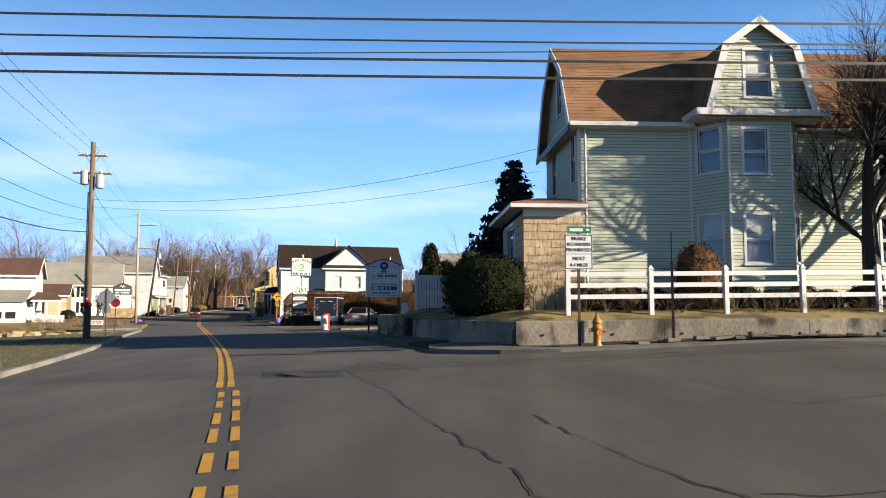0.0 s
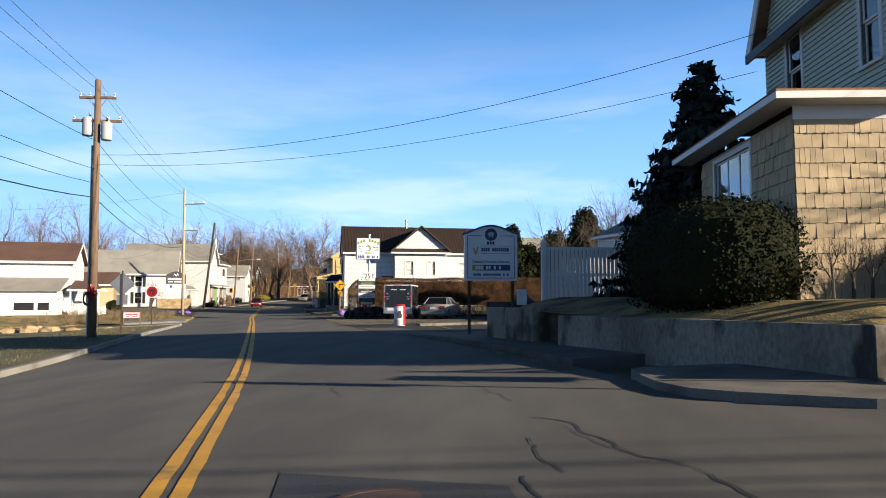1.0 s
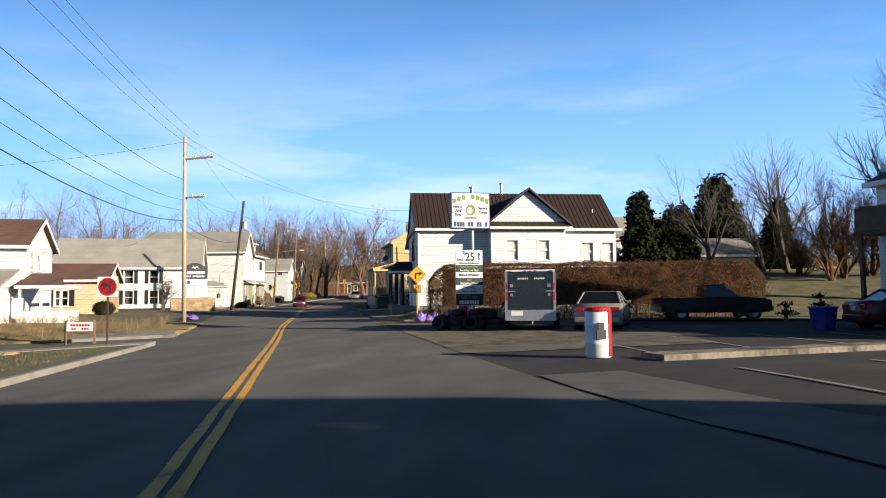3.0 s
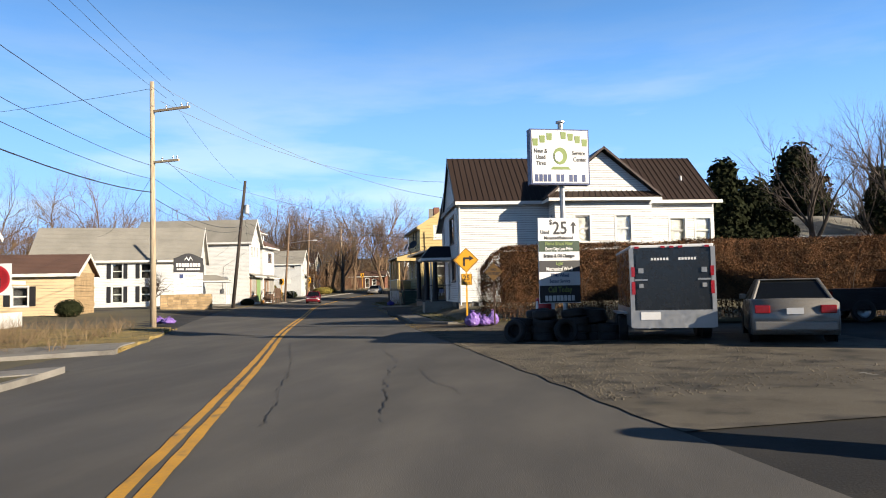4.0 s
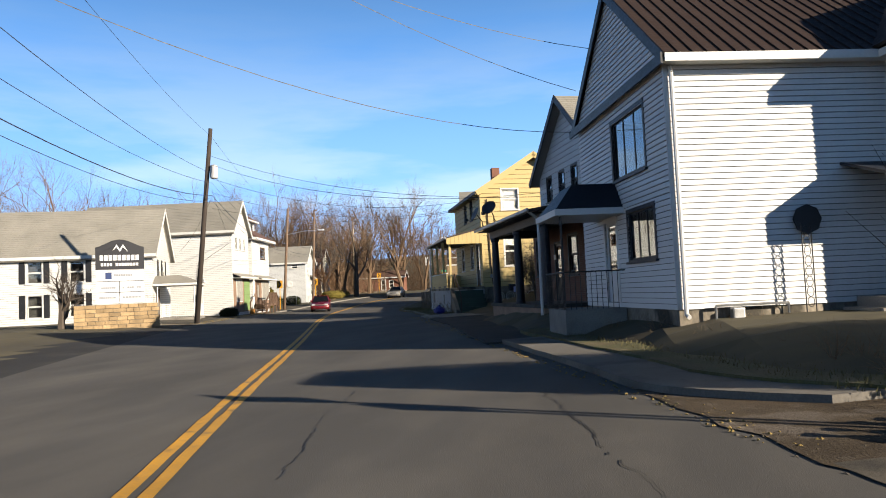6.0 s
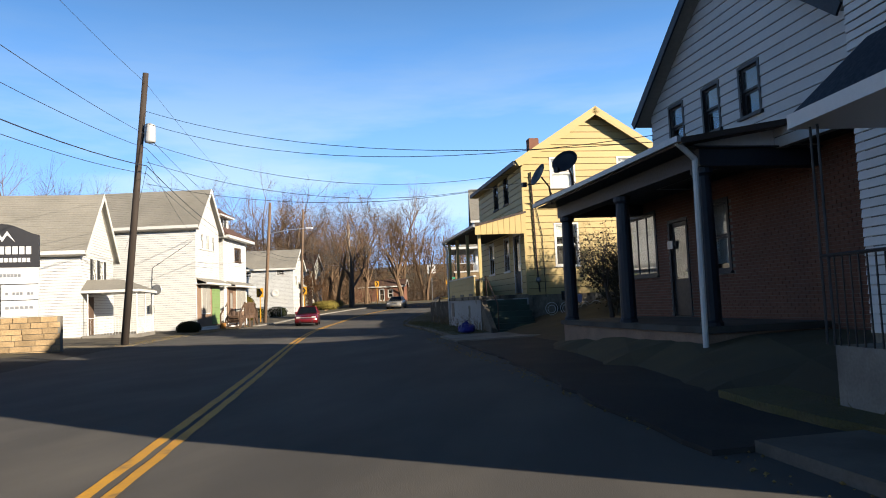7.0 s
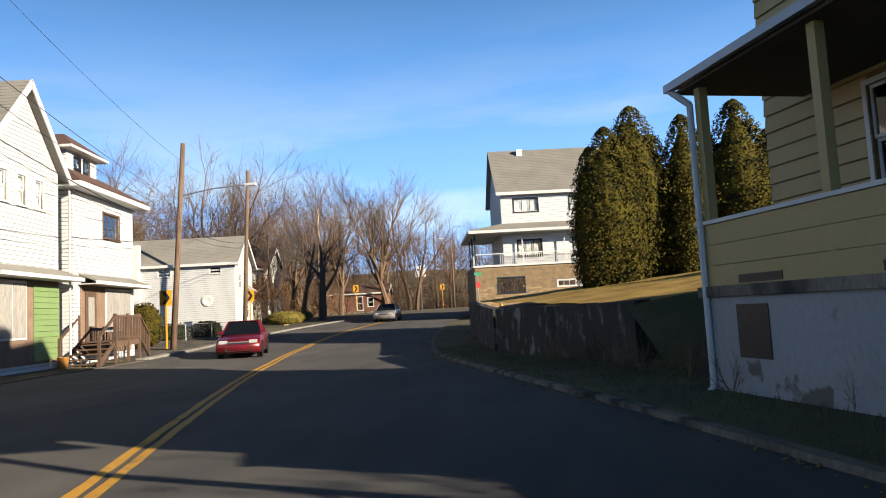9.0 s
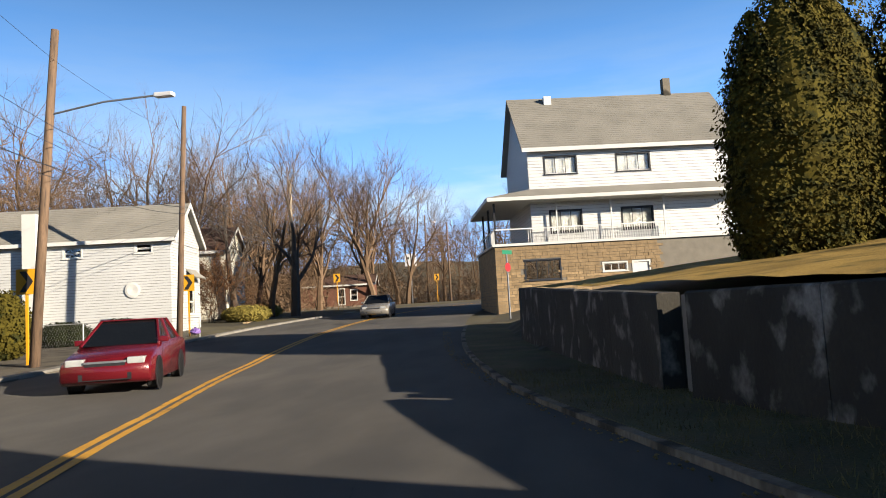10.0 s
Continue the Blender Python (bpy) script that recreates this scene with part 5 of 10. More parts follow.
def shop_front(h, E, x0, x1, z0, z1, green, label):
    part("shop_wall", boxes((x0, x1, -.05, -.024, z0, z1)), TANBRICK, h, label, m=E)
    rest = bmesh.new()
    for r in range(int((z1 - z0) / .075)):
        for k in range(int((x1 - x0) / .22)):
            a = x0 + k * .22 + (.11 if r % 2 else 0)
            if a + .21 < x1:
                box(rest, a, a + .21, -.058, -.05, z0 + r * .075, z0 + r * .075 + .066)
    tagged(part("brickwork", rest, TANBRICK, h, m=E), kind="stuff")
    if green:
        part("green_board", boxes(*[(x0 + (x1 - x0) * .62, x1 - .05, -.09, -.06, z0 + .1 + k * .2, z0 + .285 + k * .2) for k in range(int((z1 - z0 - .1) / .2))]), GREENBOARD, h, "green painted boards over a shop window", m=E)
    w0, w1 = (x0 + .75, x0 + (x1 - x0) * .5) if green else (x0 + (x1 - x0) * .45, x1 - .25)
    fr = part("shop_window", boxes((w0 - .06, w1 + .06, -.11, -.06, z0 + .85, z1 - .1)), TRIM, h, m=E)
    p = part("pane", boxes((w0, (w0 + w1) / 2 - .03, -.125, -.112, z0 + .92, z1 - .18)), CURTAIN, fr)
    part("pane", boxes(((w0 + w1) / 2 + .03, w1, -.125, -.112, z0 + .92, z1 - .18)), CURTAIN, fr)
    if not green:
        d = part("shop_door", boxes((x0 + .3, x0 + 1.2, -.1, -.06, z0 + .05, z1 - .25)), WOODDECK, h, "brown wooden shop door", m=E)
        part("door_glass", boxes((x0 + .5, x0 + 1.0, -.115, -.102, z0 + 1.1, z1 - .5)), CURTAIN, d)
    part("pent_roof", slab([(x0 - .2, -.75, z1 + .12), (x1 + .5, -.75, z1 + .12), (x1 + .3, -.02, z1 + .42), (x0 - .1, -.02, z1 + .42)], .06), ROOF_GREY, h, m=E)
    part("pent_fascia", boxes((x0 - .2, x1 + .5, -.77, -.72, z1 - .03, z1 + .1), (x0 - .2, x1 + .5, -.72, -.02, z1 - .03, z1)), TRIM, h, m=E)


GREENBOARD = mat("green_boards_paint", (0.143, 0.215, 0.0817), 0.6, 0.12, 1.0, 14.0, 0.1)
CURTAIN = mat("curtained_glass", (0.281, 0.27, 0.245), 0.12, 0.2, 2.0, 6.0, 0.0, stretch_by=(6, 6, 1), spec=0.6)
shop_front(BW, pose(13.0, 0, 0, 0, 0, 90), 0.15, 4.7, 0.5, 3.4, True, "tan brick shop front")
part("round_vent", lathe([(0, 0), (.3, 0), (.34, .05), (.3, .08), (0, .08)], 16), STEEL, BW, "round louvred vent on the wall", m=pose(10.4, -.03, 3.15, 90, 0, 0))
part("meter_box", boxes((9.9, 10.2, -.15, -.02, 1.6, 2.1)), STEEL, BW)
part("cable_run", tubes(((10.0, -.04, 2.1), (10.1, -.04, 4.6), .015), ((10.1, -.04, 4.6), (12.8, -.04, 6.3), .015), n=5), CABLE, BW)
B2 = thing("house", pose(-49.0, 122.2, 0, 0, 0, 10), "white hip-roofed building with a dormer and brick shop front", "house")


def build_hip_house():
    W, L, ze = 11.0, 5.6, 7.0
    E = pose(0, 0, 0, 0, 0, 90)
    ops = [(2.6, 4.1, 5.4, 6.4)]
    wall(B2, E, L, 0.2, ze, ops, SIDE_WHITE, .15, pieces=False)
    window(B2, E, *ops[0], sashes=1, mullions=2, frame_mat=WOODDECK)
    wall(B2, pose(-W, 0, 0), W, .2, ze, [], SIDE_WHITE, .15, pieces=False)
    wall(B2, pose(0, L, 0, 0, 0, 180), W, .2, ze, [], SIDE_WHITE, .15, pieces=False)
    o = .6
    ring = [(-W - o, -o), (o, -o), (o, L + o), (-W - o, L + o)]
    top = [(-W + 2.6, L / 2), (-2.9, L / 2)]
    a, b, c, d = [(x, y, ze + .25) for x, y in ring]
    p, q = [(x, y, ze + 2.4) for x, y in top]
    shingle_roof(B2, [a, b, q, p], ROOF_RED, .08, .2, .35)
    shingle_roof(B2, [b, c, q, q], ROOF_RED, .08, 0)
    shingle_roof(B2, [c, d, p, q], ROOF_RED, .08, 0)
    part("eave", boxes((-W - o, o, -o, L + o, ze, ze + .2)), TRIM, B2)
    dm = pose(-.9, 1.4, 0, 0, 0, 90)
    wall(B2, dm, 2.6, ze + .5, ze + 1.95, [(.6, 1.15, ze + .75, ze + 1.75), (1.4, 1.95, ze + .75, ze + 1.75)], SIDE_WHITE, .15, pieces=False)
    for s in (.6, 1.4):
        window(B2, dm, s, s + .55, ze + .75, ze + 1.75, frame_mat=DARK, casing=.05)
    wall(B2, pose(-3.2, 1.4, 0), 2.3, ze + .5, ze + 1.95, [], SIDE_WHITE, .15, pieces=False)
    wall(B2, pose(-.9, 4.0, 0, 0, 0, 180), 2.3, ze + .5, ze + 1.95, [], SIDE_WHITE)
    bm = bmesh.new()
    prism(bm, [(-3.6, 1.0, ze + 2.05), (-.5, 1.0, ze + 2.05), (-.5, 4.4, ze + 2.05), (-3.6, 4.4, ze + 2.05)], [(-3.6, 2.6, ze + 2.9), (-1.6, 2.6, ze + 2.9), (-1.6, 2.8, ze + 2.9), (-3.6, 2.8, ze + 2.9)])
    part("dormer_roof", bm, ROOF_RED, B2)
    part("dormer_eave", boxes((-3.6, -.5, 1.0, 4.4, ze + 1.93, ze + 2.04)), TRIM, B2)
    shop_front(B2, E, .5, 5.2, .6, 3.35, False, "red brick shop front")
    part("downpipe", tubes(((.06, -.35, .4), (.06, -.35, 6.9), .04)), TRIM, B2)
    room(B2, -W + .2, -.4, .3, L - .3, .4, 6.8)


build_hip_house()
W3 = gable_house(pose(-54.05 - 10.0 * math.cos(radians(10)), 147.26 - 10.0 * math.sin(radians(10)), 0, 0, 0, 10), 10.0, 5.4, 0.9, 6.1, 8.2, SIDE_GREY, ROOF_GREY, "pale grey-white house with a grey shingle roof",
                 side_ops=[(4.4, 5.3, 5.2, 5.7), (8.2, 9.0, 5.3, 5.75)], front_ops=[(1.2, 1.9, 4.2, 5.2), (3.0, 4.2, 1.9, 3.3)])
part("round_window", lathe([(0, 0), (.38, 0), (.42, .06), (.3, .08), (0, .05)], 18), TRIM, W3, "round white window", m=pose(8.0, -.02, 3.3, 90, 0, 0))
part("pent_roof", slab([(2.5, -.6, 4.0), (4.7, -.6, 4.0), (4.5, 0, 4.5), (2.7, 0, 4.5)], .06), ROOF_GREY, W3, m=pose(10.0, 0, 0, 0, 0, 90))
part("chimney", boxes((2.5, 3.2, -.55, -.02, 0.2, 7.6)), TRIM, W3)
LH = gable_house(pose(-39.4 - 9.5 * math.cos(AZ), 68.2 - 9.5 * math.sin(AZ), 0, 0, 0, 22), 9.5, 5.2, 0.0, 4.75, 6.4, SIDE_WHITE, ROOF_RED, "white house with a brown roof and a side porch",
                 front_ops=[(1.0, 1.5, 3.3, 4.3), (2.3, 2.8, 3.3, 4.3)])
part("lean_to_wall", boxes((.3, 9.0, -3.0, -2.88, -.2, 2.2), (8.88, 9.0, -2.88, -.02, -.2, 2.2)), SIDE_WHITE, LH)
part("lean_to_roof", slab([(.0, -3.3, 2.2), (9.3, -3.3, 2.2), (9.3, 0.0, 3.3), (0, 0.0, 3.3)], .1), ROOF_GREY, LH)
for _k, (_a, _b) in enumerate(((6.0, 7.4), (7.7, 8.5))):
    part("garage_window", boxes((_a, _b, -3.03, -2.99, .6, 1.2)), DARK, LH)
part("side_porch_roof", slab([(9.4, -1.2, 2.35), (12.0, -1.2, 2.35), (11.2, 1.3, 3.1), (9.4, 1.3, 3.1)], .08), ROOF_RED, LH)
part("side_porch_fascia", boxes((9.4, 12.0, -1.22, -1.15, 2.15, 2.33), (11.93, 12.0, -1.15, 2.5, 2.15, 2.33)), TRIM, LH)
part("side_porch_wall", boxes((9.5, 11.9, -1.1, -1.0, -.2, .85), (11.8, 11.9, -1.0, 2.4, -.2, .85)), SIDE_WHITE, LH)
for _x in (9.6, 10.7, 11.75):
    part("porch_post", boxes((_x, _x + .12, -1.1, -.98, .85, 2.15)), WHITE, LH)
TAN = gable_house(pose(-43.6 - 13.0 * math.cos(AZ), 82.0 - 13.0 * math.sin(AZ), 0, 0, 0, 22), 13.0, 4.6, 0.1, 3.1, 4.3, PEACH, ROOF_RED, "low peach office building with a brown roof", side_ops=[(9.4, 10.3, 1.0, 2.2)], shutters=True, exposure=0.2)
_st = bmesh.new()
_rng = random.Random(61)
for _r in range(17):
    _x = .0
    while _x < 4.3:
        _w = _rng.uniform(.22, .5)
        box(_st, _x, min(_x + _w, 4.6) - .02, -.06, -.02, .1 + _r * .18, .1 + _r * .18 + .165)
        _x += _w
tagged(part("stonework", _st, STONE, TAN, "tan stone facing on the gable wall", m=pose(13.0, 0, 0, 0, 0, 90)), kind="stuff")


# ---- side street, kerbs, walks, lots ----
def sheet(name, corners, material, nx, ny, up=0.0, label="", category="", follow=True, bumpy=0.0, kind="structure", thick=0.0):
    """A four-cornered patch that follows the land."""
    a, b, c, d = [Vector((*p[:2], p[2] if len(p) > 2 else 0)) for p in corners]
    bm = bmesh.new()
    g = []
    for j in range(ny + 1):
        row = []
        for i in range(nx + 1):
            p = a.lerp(b, i / nx).lerp(d.lerp(c, i / nx), j / ny)
            z = (gz(p.x, p.y) if follow else p.z) + up + (bumpy * noise.noise((p.x * .7, p.y * .7, 2)) if bumpy else 0)
            row.append(bm.verts.new((p.x, p.y, z)))
        g.append(row)
    for r, q in zip(g, g[1:]):
        for k in range(nx):
            bm.faces.new((r[k], r[k + 1], q[k + 1], q[k]))
    if thick:
        e = bmesh.ops.extrude_face_region(bm, geom=bm.faces[:])
        bmesh.ops.translate(bm, verts=[v for v in e["geom"] if isinstance(v, bmesh.types.BMVert)], vec=(0, 0, -thick))
    return tagged(part(name, bm, material), label, category, kind=kind)


sheet("side_street", [(0.5, -24), (70, -24), (70, 21.0), (-2.2, 20.3)], ASPHALT, 60, 40, -0.012, "worn grey asphalt side street", "road")
ribbon("pavement", 21.6, 34.5, lambda y: HALF_R(y) - .05, lambda y: HALF_R(y) + 1.7, PAVE_DARK, lambda y: .13 - .11 * min(max((y - 30.5) / 4, 0), 1), 0.3, 2, 2, "concrete pavement along the retaining wall", "pavement")


def corner_pavement():
    """The rounded footway at the street corner, between the kerb line and the foot of the wall."""
    outer = [(-.42, 21.8), (-.42, 21.0), (-.36, 20.3), (-.1, 19.6), (.3, 19.2), (.8, 18.9), (1.5, 18.5), (3, 18.15), (6, 18.1), (12, 18.3), (30, 18.9)]
    inner = [(1.25, 21.8), (1.5, 21.0), (1.75, 20.3), (1.95, 19.75), (2.02, 19.56), (2.1, 19.52), (2.4, 19.53), (3.2, 19.58), (6.1, 19.73), (12, 20.03), (30, 20.95)]
    ups = [.13, .13, .13, .13, .13, .12, .11, .08, .06, .06, .06]
    bm = bmesh.new()
    top, low = [], []
    for (ox, oy), (ix, iy), u in zip(outer, inner, ups):
        row = [(ox, oy), (ox + (ix - ox) * .12, oy + (iy - oy) * .12), (ox + (ix - ox) * .6, oy + (iy - oy) * .6), (ix, iy)]
        top.append([bm.verts.new((x, y, gz(x, y) + u - (.015 if k == 0 else 0))) for k, (x, y) in enumerate(row)])
        low.append(bm.verts.new((ox - .01, oy - .01, gz(ox, oy) - .2)))
    for a, b, c, d in zip(top, top[1:], low, low[1:]):
        for k in range(3):
            bm.faces.new((a[k], a[k + 1], b[k + 1], b[k]))
        bm.faces.new((a[0], b[0], d, c))
    tagged(part("pavement", bm, PAVE_MID), "cracked concrete pavement round the street corner", "pavement", kind="structure")


corner_pavement()
ribbon("kerb", 18, 57.2, lambda y: -HALF_L(y) - .18, lambda y: -HALF_L(y), CONCRETE, 0.14, 0.35, 1, 2, "pale concrete kerb", "kerb")
ribbon("grass_verge", -24, 57.0, -24, lambda y: -HALF_L(y) - .17, GRASS, 0.12, 0.3, 14, 2, "short brown-green winter lawn", "lawn")
ribbon("kerb", 56.4, 58.0, -13, lambda y: -HALF_L(y), CONCRETE, 0.15, 0.35, 1, 1, "pale concrete kerb", "kerb")
ribbon("side_road", 58.3, 62.0, -40, lambda y: -HALF_L(y) + .1, ASPHALT, -0.008, 0, 6, 1, "short asphalt side road", "road")
ribbon("island", 62.4, 71.5, -30, lambda y: -HALF_L(y) - .02, DRY, 0.09, 0.3, 12, 1, "rough verge of dry grass and earth", "lawn", wobble=.15)
ribbon("kerb", 62.2, 64.5, -9, lambda y: -HALF_L(y) - .1, CONCRETE, 0.13, 0.3, 2, 1, "broken concrete kerb end", "kerb", wobble=.1)
ribbon("office_lot", 72.0, 101, -30, lambda y: -HALF_L(y) + .05, FORECOURT, -0.006, 0, 12, 1, "patched asphalt forecourt", "parking lot")
ribbon("verge_left", 101.2, 141, -16, lambda y: -HALF_L(y) + .02, GRAVEL, 0.03, 0.2, 10, 1, "gritty earth verge in front of the shops", "verge", wobble=.12)
ribbon("kerb", 126, 160, lambda y: -HALF_L(y) - .35, lambda y: -HALF_L(y), CONCRETE, 0.1, 0.3, 1, 1, "low concrete kerb", "kerb", wobble=.03)
ribbon("parking_lot", 34.0, 64.0, lambda y: HALF_R(y) - .03, 46, LOT, -0.006, 0, 22, 2, "worn dark asphalt parking lot", "parking lot")
ribbon("lot_kerb", 43.5, 44.1, 8.2, 34, OLDWALL, 0.12, 0.3, 12, 1, "pale concrete kerb across the parking lot", "kerb")
ribbon("earth_apron", 65.2, 69.8, lambda y: HALF_R(y) - .06, 13, EARTH, 0.012, 0, 8, 1, "trodden earth and grit at the street corner", "ground", wobble=.08)
ribbon("gravel_lot", 47, 65.8, lambda y: HALF_R(y) - .06, lambda y: 12 + .25 * (y - 47), GRAVEL, 0.012, 0, 10, 1, "loose grey gravel lot", "gravel", wobble=.05)
sheet("grass_verge", [(-7.5, 66.4), (30, 66.0), (30, 69.3), (-7.2, 69.0)], GRASS, 24, 4, 0.07, "strip of green winter grass under the hedge", "lawn")
ribbon("pavement", 67.9, 77.5, lambda y: HALF_R(y) + .28 * max(0, 70 - y) ** 2, lambda y: HALF_R(y) + 1.0 + .3 * max(0, 70 - y) ** 1.6, PAVE_MID, 0.1, 0.3, 2, 1, "uneven concrete pavement", "pavement", wobble=.02)
ribbon("front_lawn", 67.9, 80.0, lambda y: HALF_R(y) + 1.0 + .3 * max(0, 70 - y) ** 1.6, 14, GRASS, 0.14, 0.3, 6, 1, "patchy brown-green front lawn", "lawn", wobble=.06)
ribbon("pavement", 77.6, 93.5, lambda y: HALF_R(y) - .35, lambda y: HALF_R(y) + 2.1, FORECOURT, 0.05, 0.3, 2, 1, "broken asphalt footway by the porch", "pavement", wobble=.05)
ribbon("driveway", 93.6, 97.2, lambda y: HALF_R(y) - .3, 14, CONCRETE, 0.06, 0.3, 4, 1, "concrete driveway apron", "driveway", wobble=.05)
ribbon("kerb", 97.2, 142, lambda y: HALF_R(y) + .0, lambda y: HALF_R(y) + .14, OLDWALL, 0.07, 0.3, 1, 1, "worn low concrete kerb", "kerb", wobble=.02)
ribbon("grass_verge", 97.2, 142, lambda y: HALF_R(y) + .14, lambda y: HALF_R(y) + 2.6, GRASS, 0.08, 0.3, 3, 1, "rough grass verge", "lawn")

# ---- retaining walls ----
CORNER = Vector((2.0, 19.5, 0))


def concrete_wall(name, p, q, z0, z1, thick, label, bays=1, seed=1, material=OLDWALL):
    """A cast wall from p to q, in bays with fine joints, its top rounded and slightly uneven."""
    t = thing(name, pose(0, 0, 0), label, "wall", kind="structure")
    p, q = Vector(p), Vector(q)
    d = (q - p).normalized()
    n = Vector((-d.y, d.x, 0)) * thick
    rng = random.Random(seed)
    for k in range(bays):
        a, b = p.lerp(q, k / bays) + d * .006, p.lerp(q, (k + 1) / bays) - d * .006
        e = rng.uniform(-.015, .015)
        bm = bmesh.new()
        steps = max(int((b - a).length / .35), 2)
        rings = []
        for i in range(steps + 1):
            c = a.lerp(b, i / steps)
            h0, h1 = z0(k / bays + i / steps / bays), z1(k / bays + i / steps / bays) + e + .01 * noise.noise((c.x * 2, c.y * 2, seed))
            o = n.normalized() * .012 * noise.noise((c.x * 3, c.y * 3, 4))
            rings.append([bm.verts.new(v) for v in ((c + o).xy.to_3d() + Vector((0, 0, h0)), (c + o * .5).xy.to_3d() + Vector((0, 0, (h0 + h1) / 2)), (c + o).xy.to_3d() + Vector((0, 0, h1 - .03)), (c + n * .1).xy.to_3d() + Vector((0, 0, h1)), (c + n).xy.to_3d() + Vector((0, 0, h1)), (c + n).xy.to_3d() + Vector((0, 0, h0)))])
        for r, s in zip(rings, rings[1:]):
            for i in range(6):
                bm.faces.new((r[i], r[(i + 1) % 6], s[(i + 1) % 6], s[i]))
        bm.faces.new(rings[0])
        bm.faces.new(rings[-1][::-1])
        part("wall_bay", bm, material, t)
    return t


concrete_wall("retaining_wall", CORNER, (31, 21.0, 0), lambda u: .2 + .3 * u, lambda u: 1.18 + .35 * u, .3, "old stained concrete retaining wall", 7, 2)
concrete_wall("retaining_wall", (-1.15, 27.0, 0), CORNER + Vector((0, .3, 0)), lambda u: .1, lambda u: 1.14 + .04 * u, .3, "old cracked concrete retaining wall in shade", 3, 3)
concrete_wall("retaining_wall", (-2.85, 31.0, 0), (-1.75, 28.5, 0), lambda u: .05, lambda u: 1.28, .3, "grey concrete retaining wall by the steps", 2, 4)
concrete_wall("retaining_wall", (1.0, 29.2, 0), (-1.75, 28.5, 0), lambda u: .05, lambda u: 1.28, .3, "grey concrete return wall", 1, 5)
for _k in range(4):
    tagged(part("garden_step", boxes((0, 1.2, 0, .32, 0, .3)), CONCRETE, m=pose(-1.2 + _k * .32, 27.2, .05 + _k * .25, 0, 0, 113 - 90)), "worn concrete step in the wall opening", "step", "garden steps")


def house_lawn():
    """The raised lawn: it starts at the wall's top and swells towards the house."""
    bm = bmesh.new()
    grid = []
    for j in range(45):
        v = (j / 44) ** 1.6
        row = []
        for i in range(49):
            u = (i / 48) ** 1.3
            p = Vector((2.1, 19.75, 1.14)).lerp(Vector((31, 21.2, 1.46)), u).lerp(Vector((-2.0, 31.2, 1.24)).lerp(Vector((31, 42, 1.6)), u), v)
            inside = min(p.y - 19.75 - .05 * (p.x - 2.1), p.x - 2.1 + (p.y - 19.75) * .358)
            z = p.z + .3 * min(max(inside, 0) / 1.3, 1) ** .8 + .03 * noise.noise((p.x * .7, p.y * .7, 2))
            row.append(bm.verts.new((p.x, p.y, z)))
        grid.append(row)
    for r, q in zip(grid, grid[1:]):
        for k in range(48):
            bm.faces.new((r[k], r[k + 1], q[k + 1], q[k]))
    tagged(part("house_lawn", bm, DRY), "raised lawn of dry winter grass", "lawn", kind="structure")


house_lawn()
sheet("house_lawn", [(2.1, 19.75, 1.13), (-2.0, 31.2, 1.25), (-1.5, 27.9, 1.2), (-.95, 27.1, 1.16)], DRY, 12, 12, 0.0, "raised lawn of dry winter grass", "lawn", follow=False, bumpy=.03)
sheet("earth_strip", [(2.9, 18.75), (30, 19.5), (30, 20.85), (2.9, 19.5)], EARTH, 60, 6, .085, "crumbled strip of earth and dead leaves along the wall", "ground", bumpy=.05)
_rng = random.Random(52)
for _k in range(26):
    _x = 5.0 + _k * .6 + _rng.uniform(-.2, .2)
    _y = 18.75 + .04 * (_x - 5) + _rng.uniform(-.15, .35)
    _o = tagged(part("rubble", boxes((-.22, .22, -.12, .12, 0, .09), bevel=.025), PAVE_MID, m=pose(_x, _y, gz(_x, _y) + .07, _rng.uniform(-8, 8), _rng.uniform(-8, 8), _rng.uniform(-25, 25))), "broken piece of concrete at the wall's foot", "rubble", "broken concrete")
    _o.scale = (_rng.uniform(.4, 1.5), _rng.uniform(.5, 1.2), _rng.uniform(.6, 1.2))
for _k in range(9):
    _x = 2.75 + _k * 1.95
    tagged(part("weep_hole", tubes(((0, -.02, 0), (0, .05, 0), .035), n=10), DARK, m=pose(_x, 19.5 + .0517 * (_x - 2) - .012, .78 + .012 * _x)), "dark drain hole low in the retaining wall", "drain hole", "drain holes")
W2A, W2B, W2C = Vector((-29.6, 111.9, 0)), Vector((-32.7, 119.8, 0)), Vector((-35.3, 134.5, 0))
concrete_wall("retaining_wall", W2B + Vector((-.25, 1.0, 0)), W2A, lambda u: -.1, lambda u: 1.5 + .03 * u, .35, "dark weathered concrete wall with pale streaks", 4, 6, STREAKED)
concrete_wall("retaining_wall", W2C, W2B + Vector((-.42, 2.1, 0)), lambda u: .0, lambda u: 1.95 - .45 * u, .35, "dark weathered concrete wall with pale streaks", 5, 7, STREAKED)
tagged(part("wall_pier", boxes((-.2, .2, -.25, .25, -.2, 1.46), bevel=.02), CONCRETE, m=pose(-32.6, 121.4, 0, 0, 0, 10)), "pale concrete pier beside the wall gap", "pier", kind="structure")
sheet("back_lawn", [(-4, 72.6, .1), (16, 72.6, .1), (18, 97.0, 3.5), (-4, 97.0, 3.3)], GRASS, 40, 40, 0.02, "mown green back lawn rising behind the hedge", "lawn", follow=False, bumpy=.1)
sheet("back_lawn_top", [(-4, 97.0, 3.3), (18, 97.0, 3.5), (24, 120, 4.4), (-4, 120, 4.0)], DRY, 24, 24, 0.02, "rough ground at the top of the back lawn", "lawn", follow=False, bumpy=.15)
